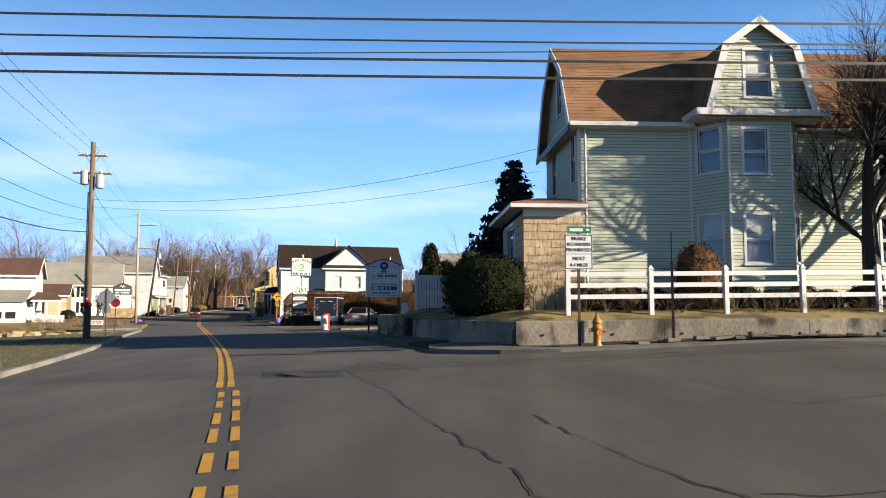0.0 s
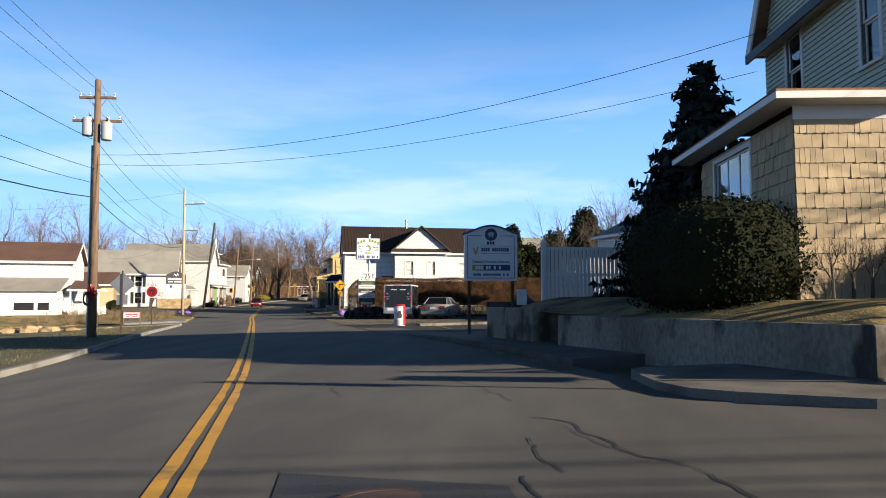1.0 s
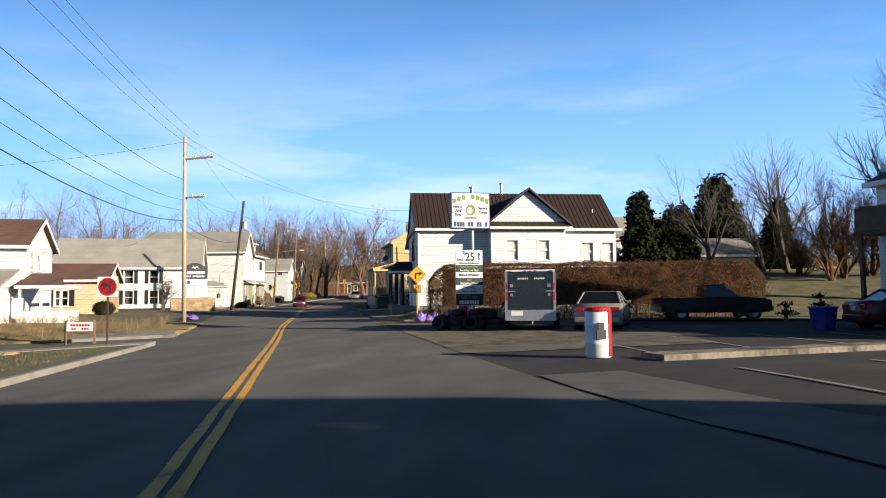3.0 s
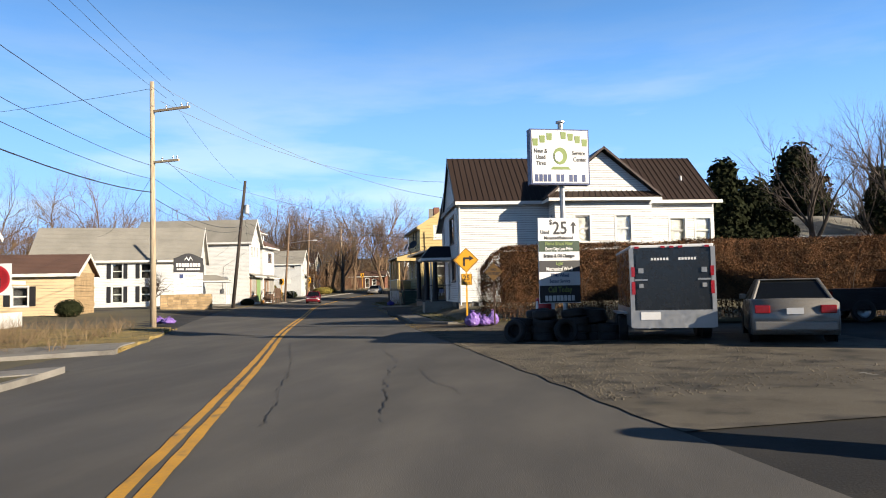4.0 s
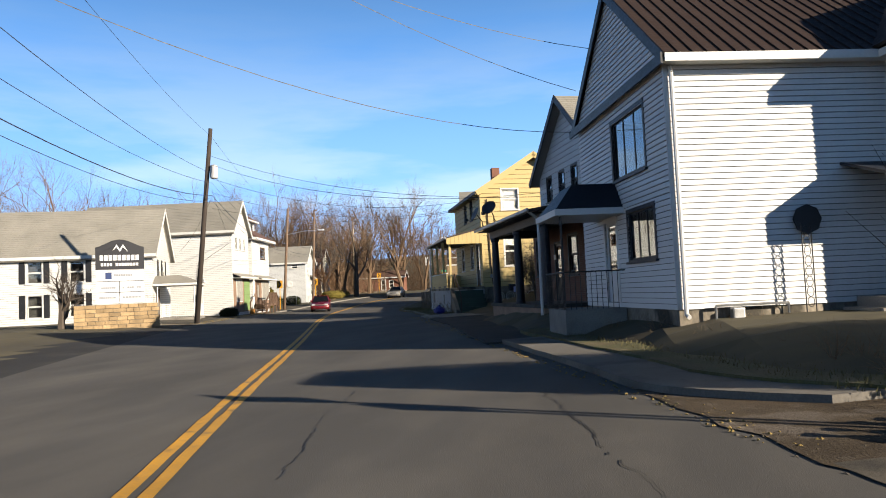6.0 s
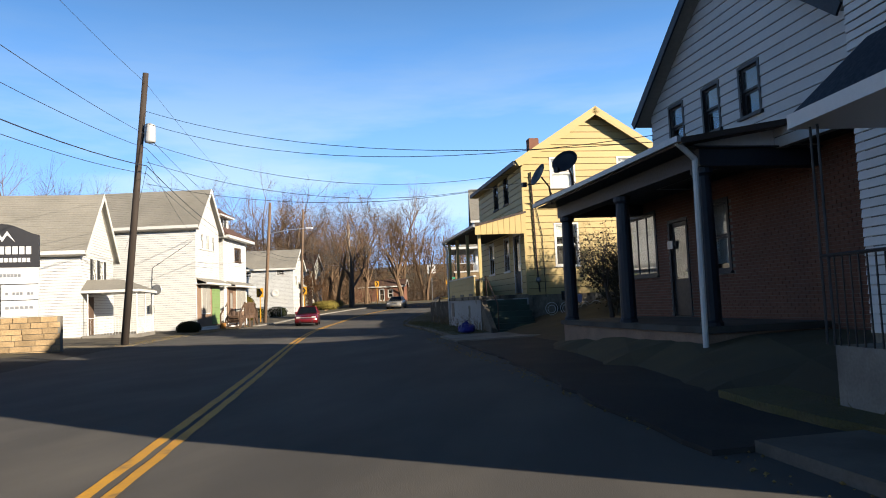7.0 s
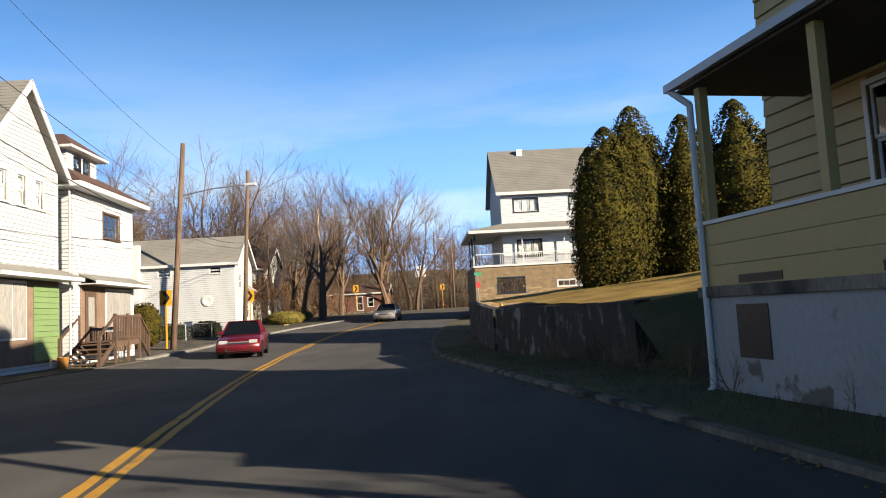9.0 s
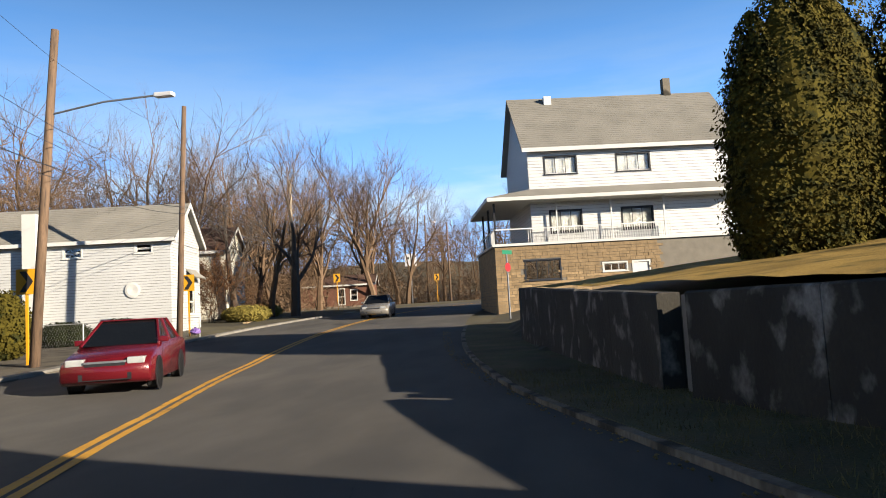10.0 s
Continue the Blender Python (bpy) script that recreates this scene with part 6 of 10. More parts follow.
sheet("hill_lawn", [(-29.4, 112.2, 1.42), (0, 112.2, 4.6), (0, 136, 5.2), (-34.9, 134.5, 1.9)], GOLDGRASS, 40, 30, 0.02, "sloping lawn of dry yellow-brown grass", "lawn", follow=False, bumpy=.06)
sheet("grass_bank", [(-29.75, 111.95, 1.44), (-21.5, 112.5, 2.4), (-22.5, 109.6, .9), (-29.3, 109.0, .12)], GRASS, 16, 10, 0.0, "rough grass bank falling from the lawn to the house", "lawn", follow=False, bumpy=.06)


# ---- fences ----
def rail_fence():
    f = thing("rail_fence", pose(3.59, 20.57, 0, 0, 0, 3), "white three-rail fence on the raised lawn", "fence")
    base = lambda x: 1.36 + .011 * x
    xs = [0.04, 2.5, 4.75, 7.08, 9.4, 11.7, 14.0, 16.3, 18.6]
    post = boxes((-.065, .065, -.065, .065, -.1, 1.3), bevel=.008)
    prism(post, [(-.085, -.085, 1.3), (.085, -.085, 1.3), (.085, .085, 1.3), (-.085, .085, 1.3)], [(-.02, -.02, 1.42), (.02, -.02, 1.42), (.02, .02, 1.42), (-.02, .02, 1.42)])
    me = mesh_of("post", post, WHITE)
    for x in xs:
        part("post", me, None, f, m=pose(x, 0, base(x)))
    for a, b in zip(xs, xs[1:]):
        for h in (.45, .78, 1.11):
            bm = bmesh.new()
            prism(bm, [(a + .06, -.03, base(a) + h), (a + .06, .03, base(a) + h), (a + .06, .03, base(a) + h + .13), (a + .06, -.03, base(a) + h + .13)], [(b - .06, -.03, base(b) + h), (b - .06, .03, base(b) + h), (b - .06, .03, base(b) + h + .13), (b - .06, -.03, base(b) + h + .13)])
            part("rail", bm, WHITE, f)


rail_fence()


def vinyl_fence():
    f = thing("vinyl_fence", pose(-1.19, 31.93, 0, 0, 0, 15), "tall white vinyl picket fence", "fence")
    me = mesh_of("picket", boxes((0, .1, -.015, .015, 1.42, 2.98)), WHITE)
    for x in (0, 2.55, 5.1, 7.6):
        p = part("post", boxes((x - .07, x + .07, -.07, .07, 1.2, 3.15), bevel=.008), WHITE, f)
        bm = bmesh.new()
        prism(bm, [(x - .1, -.1, 3.15), (x + .1, -.1, 3.15), (x + .1, .1, 3.15), (x - .1, .1, 3.15)], [(x, 0, 3.3), (x + .01, 0, 3.3), (x + .01, .01, 3.3), (x, .01, 3.3)])
        part("post_cap", bm, WHITE, p)
        if x > 7:
            break
        for z in (1.38, 2.18, 2.96):
            part("rail", boxes((x + .07, x + 2.48, -.025, .025, z, z + .09)), WHITE, f)
        for k in range(19):
            part("picket", me, None, f, m=pose(x + .1 + k * .126, 0, 0))


vinyl_fence()


def panel_fence():
    f = thing("panel_fence", pose(2.58, 51.2, 0, 0, 0, 14), "white solid vinyl panel fence", "fence")
    for k in range(4):
        x = k * 1.9
        part("post", boxes((x - .06, x + .06, -.06, .06, .05, 2.8), bevel=.006), WHITE, f)
        part("rail", boxes((x + .07, x + 1.83, -.03, .03, 2.62, 2.74), bevel=.005), WHITE, f)
        for j in range(10):
            part("board", boxes((x + .07 + j * .176, x + .07 + j * .176 + .172, -.02, .02, .62, 2.61)), WHITE, f)


panel_fence()


# ---- plants ----
def bough(p, d, length, r, level, rng, V, Fc, top=3, sides=(6, 5, 4, 3, 3), droop=0.0, up=0.25, fork=(4, 4, 4, 3), spread=(0.5, 1.0)):
    """Grow one limb and all that forks from it."""
    n = sides[min(level, len(sides) - 1)]
    segs = 4 if level == 0 else 3 if level < 3 and level < top else 2 if level < top else 1
    pts, ds = [p], [d]
    for i in range(segs):
        j = Vector((rng.gauss(0, 1), rng.gauss(0, 1), rng.gauss(0, 1))) * (0.07 if level == 0 else 0.17)
        d = (d + j + Vector((0, 0, up * .35 - droop))).normalized()
        p = p + d * (length / segs)
        pts.append(p)
        ds.append(d)
    rr = [r * (1 - .62 * i / segs) for i in range(segs + 1)] if level < top else [r * (1 - .85 * i / segs) for i in range(segs + 1)]
    start = len(V)
    for q, dd, ra in zip(pts, ds, rr):
        a = dd.orthogonal().normalized()
        b = dd.cross(a)
        V.extend([q + (a * math.cos(2 * math.pi * k / n) + b * math.sin(2 * math.pi * k / n)) * ra for k in range(n)])
    for i in range(segs):
        for k in range(n):
            o = start + i * n
            Fc.append((o + k, o + (k + 1) % n, o + n + (k + 1) % n, o + n + k))
    if level >= top:
        return
    count = fork[min(level, len(fork) - 1)]
    for c in range(count + (level > 0)):
        u = 1.0 if c == 0 else rng.uniform(.38 if level else .42, 1.0)
        i = min(int(u * segs), segs - 1)
        q = pts[i].lerp(pts[i + 1], u * segs - i)
        side = ds[i + 1].orthogonal().normalized()
        turn = Matrix.Rotation(rng.uniform(0, 2 * math.pi) + c * 2.4, 3, ds[i + 1])
        k = rng.uniform(*spread) * (.35 if c == 0 else 1)
        nd = (ds[i + 1] + (turn @ side) * k + Vector((0, 0, up * .5))).normalized()
        bough(q, nd, length * rng.uniform(.5, .72), rr[i] * rng.uniform(.45, .62) if c else rr[-1] * .95, level + 1, rng, V, Fc, top, sides, droop, up, fork, spread)


def tree_mesh(name, seed, height, radius, top=3, fork=(4, 4, 4, 3), up=.25, spread=(.5, 1.0), trunk=.42, material=None, sides=(6, 5, 4, 3, 3), split=True):
    rng = random.Random(seed)
    V, Fc = [], []
    bough(Vector((0, 0, -.15)), Vector((rng.gauss(0, .03), rng.gauss(0, .03), 1)), height * trunk, radius, 0, rng, V, Fc, top, sides, 0, up, fork, spread)
    k = height / max(v.z for v in V)
    nv, nf = 5 * sides[0], 4 * sides[0]
    out = []
    for nm, vs, fs in (("trunk", V[:nv], Fc[:nf]), (name, V[nv:], [tuple(i - nv for i in f) for f in Fc[nf:]])) if split else ((name, V, Fc),):
        me = bpy.data.meshes.new(nm)
        me.from_pydata([v * k for v in vs], [], fs)
        me.materials.append(material or BARK)
        out.append(me)
    return out if split else out[0]


def leaf_mesh(name, places, size, material, seed, core=None, long_by=1.0, tilt=.45):
    """Many small two-triangle leaves or sprays at the places, each (x, y, z, outward x, y, z), round an inner body."""
    rng = np.random.default_rng(seed)
    P = np.array(places, float)
    n = len(P)
    out = P[:, 3:6] + rng.normal(0, tilt, (n, 3))
    out /= np.linalg.norm(out, axis=1)[:, None] + 1e-9
    a = rng.normal(0, 1, (n, 3))
    a -= (a * out).sum(1)[:, None] * out * .6
    a /= np.linalg.norm(a, axis=1)[:, None] + 1e-9
    b = np.cross(out, a)
    s = size * rng.uniform(.6, 1.4, (n, 1))
    c = P[:, :3]
    V = np.stack([c - a * s * .4, c + b * s * .5 * long_by + out * s * .25, c + a * s * .4, c - b * s * .5 * long_by + out * s * .1], 1).reshape(-1, 3)
    F = np.arange(4 * n).reshape(-1, 4)
    verts, faces = V.tolist(), F.tolist()
    if core:
        o = len(verts)
        verts += [tuple(v) for v in core[0]]
        faces += [tuple(i + o for i in f) for f in core[1]]
    me = bpy.data.meshes.new(name)
    me.from_pydata(verts, [], faces)
    me.materials.append(material)
    return me


def blob(shape, nu=18, nv=12):
    """A closed body whose radius in each direction comes from shape(direction)."""
    V, F = [], []
    for j in range(nv + 1):
        th = math.pi * j / nv
        for i in range(nu):
            ph = 2 * math.pi * i / nu
            V.append(shape(Vector((math.sin(th) * math.cos(ph), math.sin(th) * math.sin(ph), math.cos(th)))))
    for j in range(nv):
        for i in range(nu):
            F.append((j * nu + i, j * nu + (i + 1) % nu, (j + 1) * nu + (i + 1) % nu, (j + 1) * nu + i))
    return V, F


def shrub(m, rx, ry, h, material, label, seed, count=2500, size=.09, boxy=2.6, name="shrub", category="shrub", group=""):
    """A clipped bush: a rounded body under a coat of leaves."""
    t = thing(name, m, label, category, group)

    def surf(d, k=1.0):
        e = (abs(d.x) ** boxy + abs(d.y) ** boxy + abs(d.z) ** boxy) ** (-1 / boxy)
        w = 1 + .07 * noise.noise(d * 2.6 + Vector((seed, 0, 0))) + .04 * noise.noise(d * 7)
        return Vector((d.x * e * rx * w * k, d.y * e * ry * w * k, h / 2 + d.z * e * h / 2 * w * k))
    rng = random.Random(seed)
    pl = []
    for _ in range(count):
        d = Vector((rng.gauss(0, 1), rng.gauss(0, 1), rng.gauss(0, 1))).normalized()
        p = surf(d, rng.uniform(.9, 1.04))
        if p.z > .03:
            pl.append((*p, *d))
    part("foliage", leaf_mesh("foliage", pl, size, material, seed, blob(lambda d: surf(d, .92))), None, t)
    part("stem", tubes(((0, 0, -.1), (0, 0, h * .4), .06)), BARK, t)
    return t


def cone_tree(m, h, r, material, label, seed, count=7000, size=.28, name="conifer", category="tree", kind_="spruce", group="", dens=22):
    t = thing(name, m, label, category, group)
    rng = random.Random(seed)
    pl = []
    if kind_ == "spruce":
        z = .5
        layer = 0
        while z < h - .1:
            rad = r * (1 - z / h) ** .85 + .12
            for k in range(max(int(12 * rad + 5), 6)):
                a = rng.uniform(0, 2 * math.pi)
                ln = rad * rng.uniform(.62, 1.12)
                for s in range(int(ln * dens) + 3):
                    u = rng.uniform(.15, 1)
                    dd = Vector((math.cos(a), math.sin(a), .1))
                    pl.append((math.cos(a) * ln * u + rng.gauss(0, .07), math.sin(a) * ln * u + rng.gauss(0, .07), z - .28 * ln * u + .12 * ln * u * u + rng.gauss(0, .05), dd.x, dd.y, .5))
            z += .27 + .1 * rng.random()
            layer += 1
        core = blob(lambda d: Vector((d.x * r * .5 * max(.05, (1 - (d.z + 1) / 2)), d.y * r * .5 * max(.05, (1 - (d.z + 1) / 2)), .4 + (d.z + 1) / 2 * (h - .9))))
    else:
        # several upright plumes grown together
        plumes = [(0, 0, 0, h, r)] + [(r * .5 * math.cos(b), r * .5 * math.sin(b), 0, h * rng.uniform(.62, .95), r * rng.uniform(.5, .75)) for b in [rng.uniform(0, 6.28) for _ in range(5)]]

        def rad_at(u, r):
            return r * min(1, (u / .16) ** .5) * min(1, ((1 - u) / .42) ** .55)
        verts, faces = [], []
        for n, (cx, cy, _, ph, pr) in enumerate(plumes):
            for _ in range(count // (3 if n else 2)):
                u, a = rng.random() ** .9, rng.uniform(0, 2 * math.pi)
                q = rad_at(u, pr) * (1 + .22 * noise.noise((math.cos(a) * 2, math.sin(a) * 2, u * ph * 1.1 + seed + n)) + .15 * noise.noise((math.cos(a) * 5, math.sin(a) * 5, u * ph * 3))) * rng.uniform(.8, 1.1)
                pl.append((cx + q * math.cos(a), cy + q * math.sin(a), u * ph, math.cos(a), math.sin(a), .45))
            bv, bf = blob(lambda d: Vector((cx, cy, 0)) + Vector((d.x, d.y, 0)) * rad_at(min(max((d.z + 1) / 2, .02), .98), pr) * .82 + Vector((0, 0, (d.z + 1) / 2 * ph * .95)))
            faces += [tuple(i + len(verts) for i in f) for f in bf]
            verts += bv
        core = (verts, faces)
    part("foliage", leaf_mesh("foliage", pl, size, material, seed, core, 1.5, .45 if kind_ == "spruce" else .24), None, t)
    part("trunk", tubes(((0, 0, -.3), (0, 0, h * .8), .14, .03)), BARK, t)
    return t


def hedge():
    t = thing("hedge", pose(-15.7, 70.2, .2, 0, 0, 4), "tall clipped hedge with brown winter leaves", "hedge")
    rng = random.Random(8)
    L, D, h = 18.0, 1.7, 2.95
    pl = []
    for _ in range(118000):
        x, s, z = rng.uniform(0, L), rng.random(), rng.random() ** .75 * h
        if rng.random() < .25:
            y, o, z = rng.uniform(-D / 2, D / 2), (0, 0, 1), h
        else:
            y, o = (-D / 2, (0, -1, 0)) if s < .8 else (D / 2, (0, 1, 0))
        w = .13 * noise.noise((x * .6, y, z * .8)) + .05 * noise.noise((x * 3, y, z * 3))
        ex = max(0, 1.2 - x, x - L + 1.2) / 1.2
        if z < .9 and rng.random() < .8 * (1 - z / .9):
            continue
        pl.append((x, y * (1 - .5 * ex * ex) + o[1] * w + rng.gauss(0, .06), z * (1 - .3 * ex * ex * (z > 1.6)) + o[2] * w + rng.gauss(0, .05), *o))
    for _ in range(2500):
        z = rng.uniform(.4, h * .74)
        e = rng.choice((0, L))
        pl.append((e + rng.gauss(0, .1), rng.uniform(-D / 4, D / 4), z, -1 if e == 0 else 1, 0, 0))
    core = boxes((.8, L - .8, -D / 2 + .22, D / 2 - .22, .75, h - .18))
    core.verts.ensure_lookup_table()
    core.verts.index_update()
    cv = ([tuple(v.co) for v in core.verts], [tuple(v.index for v in f.verts) for f in core.faces])
    core.free()
    tagged(part("foliage", leaf_mesh("foliage", pl, .032, HEDGE, 8, cv, 2.6), None, t), kind="stuff")
    V, Fc = [], []
    for k in range(190):
        bough(Vector((rng.uniform(.1, L - .1), rng.uniform(-.6, .6), -.1)), Vector((rng.gauss(0, .15), rng.gauss(0, .15), 1)).normalized(), 1.9, .025, 2, rng, V, Fc, 3, (4, 4, 4, 3, 3))
    me = bpy.data.meshes.new("stem")
    me.from_pydata(V, [], Fc)
    me.materials.append(TWIG)
    tagged(part("stem", me, None, t), kind="stuff")


hedge()
shrub(pose(1.42, 24.4, 1.22, 0, 0, 20), 1.2, 2.0, 2.1, YEW, "large clipped dark evergreen bush beside the porch room", 4, 9500, .062, 2.8)
shrub(pose(7.95, 22.0, 1.4), .7, .66, 2.2, HEDGE, "round reddish-brown clipped bush by the fence", 6, 1800, .07, 2.2)
for _k in range(11):
    shrub(pose(4.9 + _k * .95, 22.2 + .2 * (_k % 3) + .05 * _k, 1.42, 0, 0, 30 * _k), .62, .5, .75 + .15 * (_k % 2), HEDGE if _k % 3 == 1 else YEW, "low winter shrub at the foot of the house", 80 + _k, 700, .07, 2.1, group="shrubs at the house wall")
cone_tree(pose(3.05, 30.3, 1.2), 7.0, 3.0, SPRUCE, "dark spruce behind the porch room", 9, kind_="spruce", size=.2)
ARB = [cone_tree(pose(-28.3, 129.2, 1.75), 7.5, 1.45, ARBOR, "tall dense arborvitae on the sloping lawn", 11, 13500, .088, "arborvitae", "tree", "arb", "row of arborvitae"),
       cone_tree(pose(-27.0, 130.2, 1.95), 8.4, 1.6, ARBOR, "tall dense arborvitae on the sloping lawn", 12, 13500, .088, "arborvitae", "tree", "arb", "row of arborvitae"),
       cone_tree(pose(-24.85, 129.9, 2.2), 7.5, 1.2, ARBOR, "tall narrow arborvitae on the sloping lawn", 13, 11500, .088, "arborvitae", "tree", "arb", "row of arborvitae")]
for _i, (_k, _x, _y, _s, _a) in enumerate(((2, -22.5, 130.2, 1.05, 80), (2, -20.9, 131, .86, 160), (0, -19.4, 130.6, 1.03, 240), (2, -17.4, 131, 1.0, 20), (0, -15.2, 131.4, .97, 110), (2, -13, 131.7, 1.0, 200), (2, -26.0, 131.6, .98, 33), (2, -23.6, 131.8, .95, 133), (0, -21.6, 132.0, .95, 233))):
    _o = copy_thing(ARB[_k], pose(_x, _y, 2.3 + (_x + 23) * .11, 0, 0, _a))
    _o.scale = (_s * 1.2, _s * 1.2, _s)

# dry tufts and bare garden shrubs
TUFT_V, TUFT_F = [], []
_rng = random.Random(21)
for _k in range(9):
    bough(Vector((0, 0, -.02)), Vector((_rng.gauss(0, .5), _rng.gauss(0, .5), 1)).normalized(), _rng.uniform(.35, .6), .008, 2, _rng, TUFT_V, TUFT_F, 3, (3, 3, 3, 3), .05, 0, (3, 3, 4), (.3, .7))
TUFT = bpy.data.meshes.new("stalks")
TUFT.from_pydata(TUFT_V, [], TUFT_F)
STRAW = mat("dry_straw", (0.148, 0.102, 0.0561), 0.9, 0.25, 3.0, 20.0, 0.0)
TUFT.materials.append(STRAW)


def tuft(m, label="dry brown grass tuft", s=1.0):
    t = tagged(new("dry_tuft", TUFT), label, "grass tuft", "dry tufts")
    t.matrix_basis = m @ Matrix.Diagonal((s, s, s, 1))


for _k in range(46):
    tuft(pose(4.0 + _k * .33 + _rng.uniform(-.2, .2), 20.95 + _rng.uniform(-.1, .5), 1.44, 0, 0, _rng.uniform(0, 360)), s=_rng.uniform(.7, 1.3))
for _k in range(120):
    _p = by_road(_rng.uniform(62.5, 71), _rng.uniform(-16, -6.2), .08)
    tuft(pose(*_p, 0, 0, _rng.uniform(0, 360)), s=_rng.uniform(.6, 1.25))
for _k in range(40):
    _p = by_road(_rng.uniform(97.5, 112), _rng.uniform(7, 8.2), .1)
    tuft(pose(*_p, 0, 0, _rng.uniform(0, 360)), s=_rng.uniform(.6, 1.2))
for _k in range(26):
    _p = by_road(_rng.uniform(68, 78.5), _rng.uniform(7.5, 9.5), .12)
    tuft(pose(*_p, 0, 0, _rng.uniform(0, 360)), s=_rng.uniform(.5, .9))


def bare_tree(m, me, label, group="", s=1.0, category="tree", name="bare_tree"):
    t = thing(name, m @ Matrix.Diagonal((s, s, s, 1)), label, category, group)
    for m_ in me:
        part(m_.name.split(".")[0], m_, None, t)
    return t


TREES = [tree_mesh("crown", 30 + k, 10.0, .2, 5 if k < 2 else 4, (5, 4, 4, 3, 3), .3, (.45, .95), .34) for k in range(5)]
MAPLE = tree_mesh("crown", 44, 10.0, .15, 4, (11, 7, 6, 6), .34, (.45, .95), .2, WOODS)
RUSTY = tree_mesh("crown", 47, 10.0, .12, 4, (10, 6, 6, 5), .3, (.4, 1.0), .2, HEDGE)
TALL = [tree_mesh("crown", 60 + k, 14.0, .17, 3, (6, 5, 5, 3), .45, (.3, .65), .5, WOODS, (5, 4, 3, 3), False) for k in range(4)]
SAPLING = [tree_mesh("crown", 120 + k, 8.5, .07, 2, (9, 8), .5, (.3, .8), .8, WOODS, (4, 3, 3), False) for k in range(3)]
EDGE = [tree_mesh("crown", 90 + k, 16.0, .2, 4, (8, 5, 5, 5), .24, (.5, 1.0), .3, WOODS, (6, 4, 3, 3, 3)) for k in range(3)]
LAWN_TREE = tree_mesh("crown", 79, 10.5, .22, 4, (12, 7, 7, 6), .26, (.5, 1.25), .3, DARKBARK)
bare_tree(pose(13.4, 21.9, 1.5, 0, 0, 40), LAWN_TREE, "bare dark tree on the raised lawn", s=.98)
bare_tree(pose(18.2, 21.6, 1.5, 0, 0, 200), LAWN_TREE, "bare dark tree on the raised lawn's edge", s=.95)
bare_tree(pose(14.6, 77.5, .3, 0, 0, 10), MAPLE, "broad bare maple behind the parking lot", s=1.82)
bare_tree(pose(4.5, 92, .5, 0, 0, 80), TREES[2], "bare tree behind the hedge", s=1.35)
bare_tree(pose(9.5, 96, .5, 0, 0, 200), TREES[0], "bare tree behind the hedge", s=1.2)
bare_tree(pose(-45.6, 93.6, .3, 0, 0, 30), tree_mesh("crown", 55, 4.0, .11, 4, (7, 5, 4, 3), .2, (.6, 1.15), .22, BARK), "small bare tree in front of the white house")
bare_tree(pose(-55.5, 166.0, 1.2, 0, 0, 120), EDGE[0], "large spreading bare tree by the bend", s=1.1)
bare_tree(pose(-57.2, 163.0, 1.0, 0, 0, 120), TREES[1], "dark leaning bare tree by the bend", s=1.4)
bare_tree(pose(-59.0, 157.0, 1.0, 0, 0, 250), TREES[2], "spreading bare tree above the yellow bushes", s=1.15)
bare_tree(pose(-61, 152, 1.0, 0, 0, 290), TREES[0], "bare tree behind the grey-white house", s=1.25)
for _k, (_x, _y, _h) in enumerate(((-67.8, 155.9, 15.5), (-68.7, 170.5, 19), (-65.2, 168.9, 16.5), (-63.7, 178.4, 17.5), (-63.7, 189, 16.5), (-51.6, 187.4, 17), (-49.8, 198, 15.5), (-46.9, 213, 14.5), (-56, 181, 15), (-60, 196, 16), (-93, 130, 17.2), (-94.5, 141.5, 17.5), (-83.6, 137, 18), (-85.4, 148, 17), (-78.4, 174, 18.5), (-78, 196, 20), (-66, 211, 22), (-57.3, 204, 21), (-54, 215, 20), (-38, 216, 15), (-28, 220, 15), (-59, 172, 14), (-66, 162, 14), (-62, 184, 15), (-70, 180, 16), (-56, 206, 16), (-72, 192, 17))):
    bare_tree(pose(_x, _y, .8 + max(0, _y - 160) * .02 + hill(_x, _y), 0, 0, 77 * _k), EDGE[_k % 3], "tall leafless tree at the edge of the woods", "trees at the woods' edge", _h / 13.0)


def leafy_bush(m, r, h, material, label, seed, count=2600, size=.1):
    """A loose bush: boughs with leaves scattered along them."""
    t = thing("bush", m, label, "bush")
    rng = random.Random(seed)
    V, Fc = [], []
    for k in range(7):
        bough(Vector((rng.gauss(0, .12), rng.gauss(0, .12), -.1)), Vector((rng.gauss(0, .35), rng.gauss(0, .35), 1)).normalized(), h * .5, .035, 1, rng, V, Fc, 4, (5, 4, 4, 3, 3), 0, .2, (4, 4, 4, 3), (.4, .9))
    me = bpy.data.meshes.new("bough")
    me.from_pydata(V, [], Fc)
    me.materials.append(BARK)
    part("bough", me, None, t)
    pl = []
    for _ in range(count):
        v = V[rng.randrange(len(V))]
        if v.z > .25:
            pl.append((v.x + rng.gauss(0, .08), v.y + rng.gauss(0, .08), v.z + rng.gauss(0, .08), rng.gauss(0, 1), rng.gauss(0, 1), rng.gauss(0, 1)))
    tagged(part("foliage", leaf_mesh("foliage", pl, size, material, seed), None, t), kind="stuff")


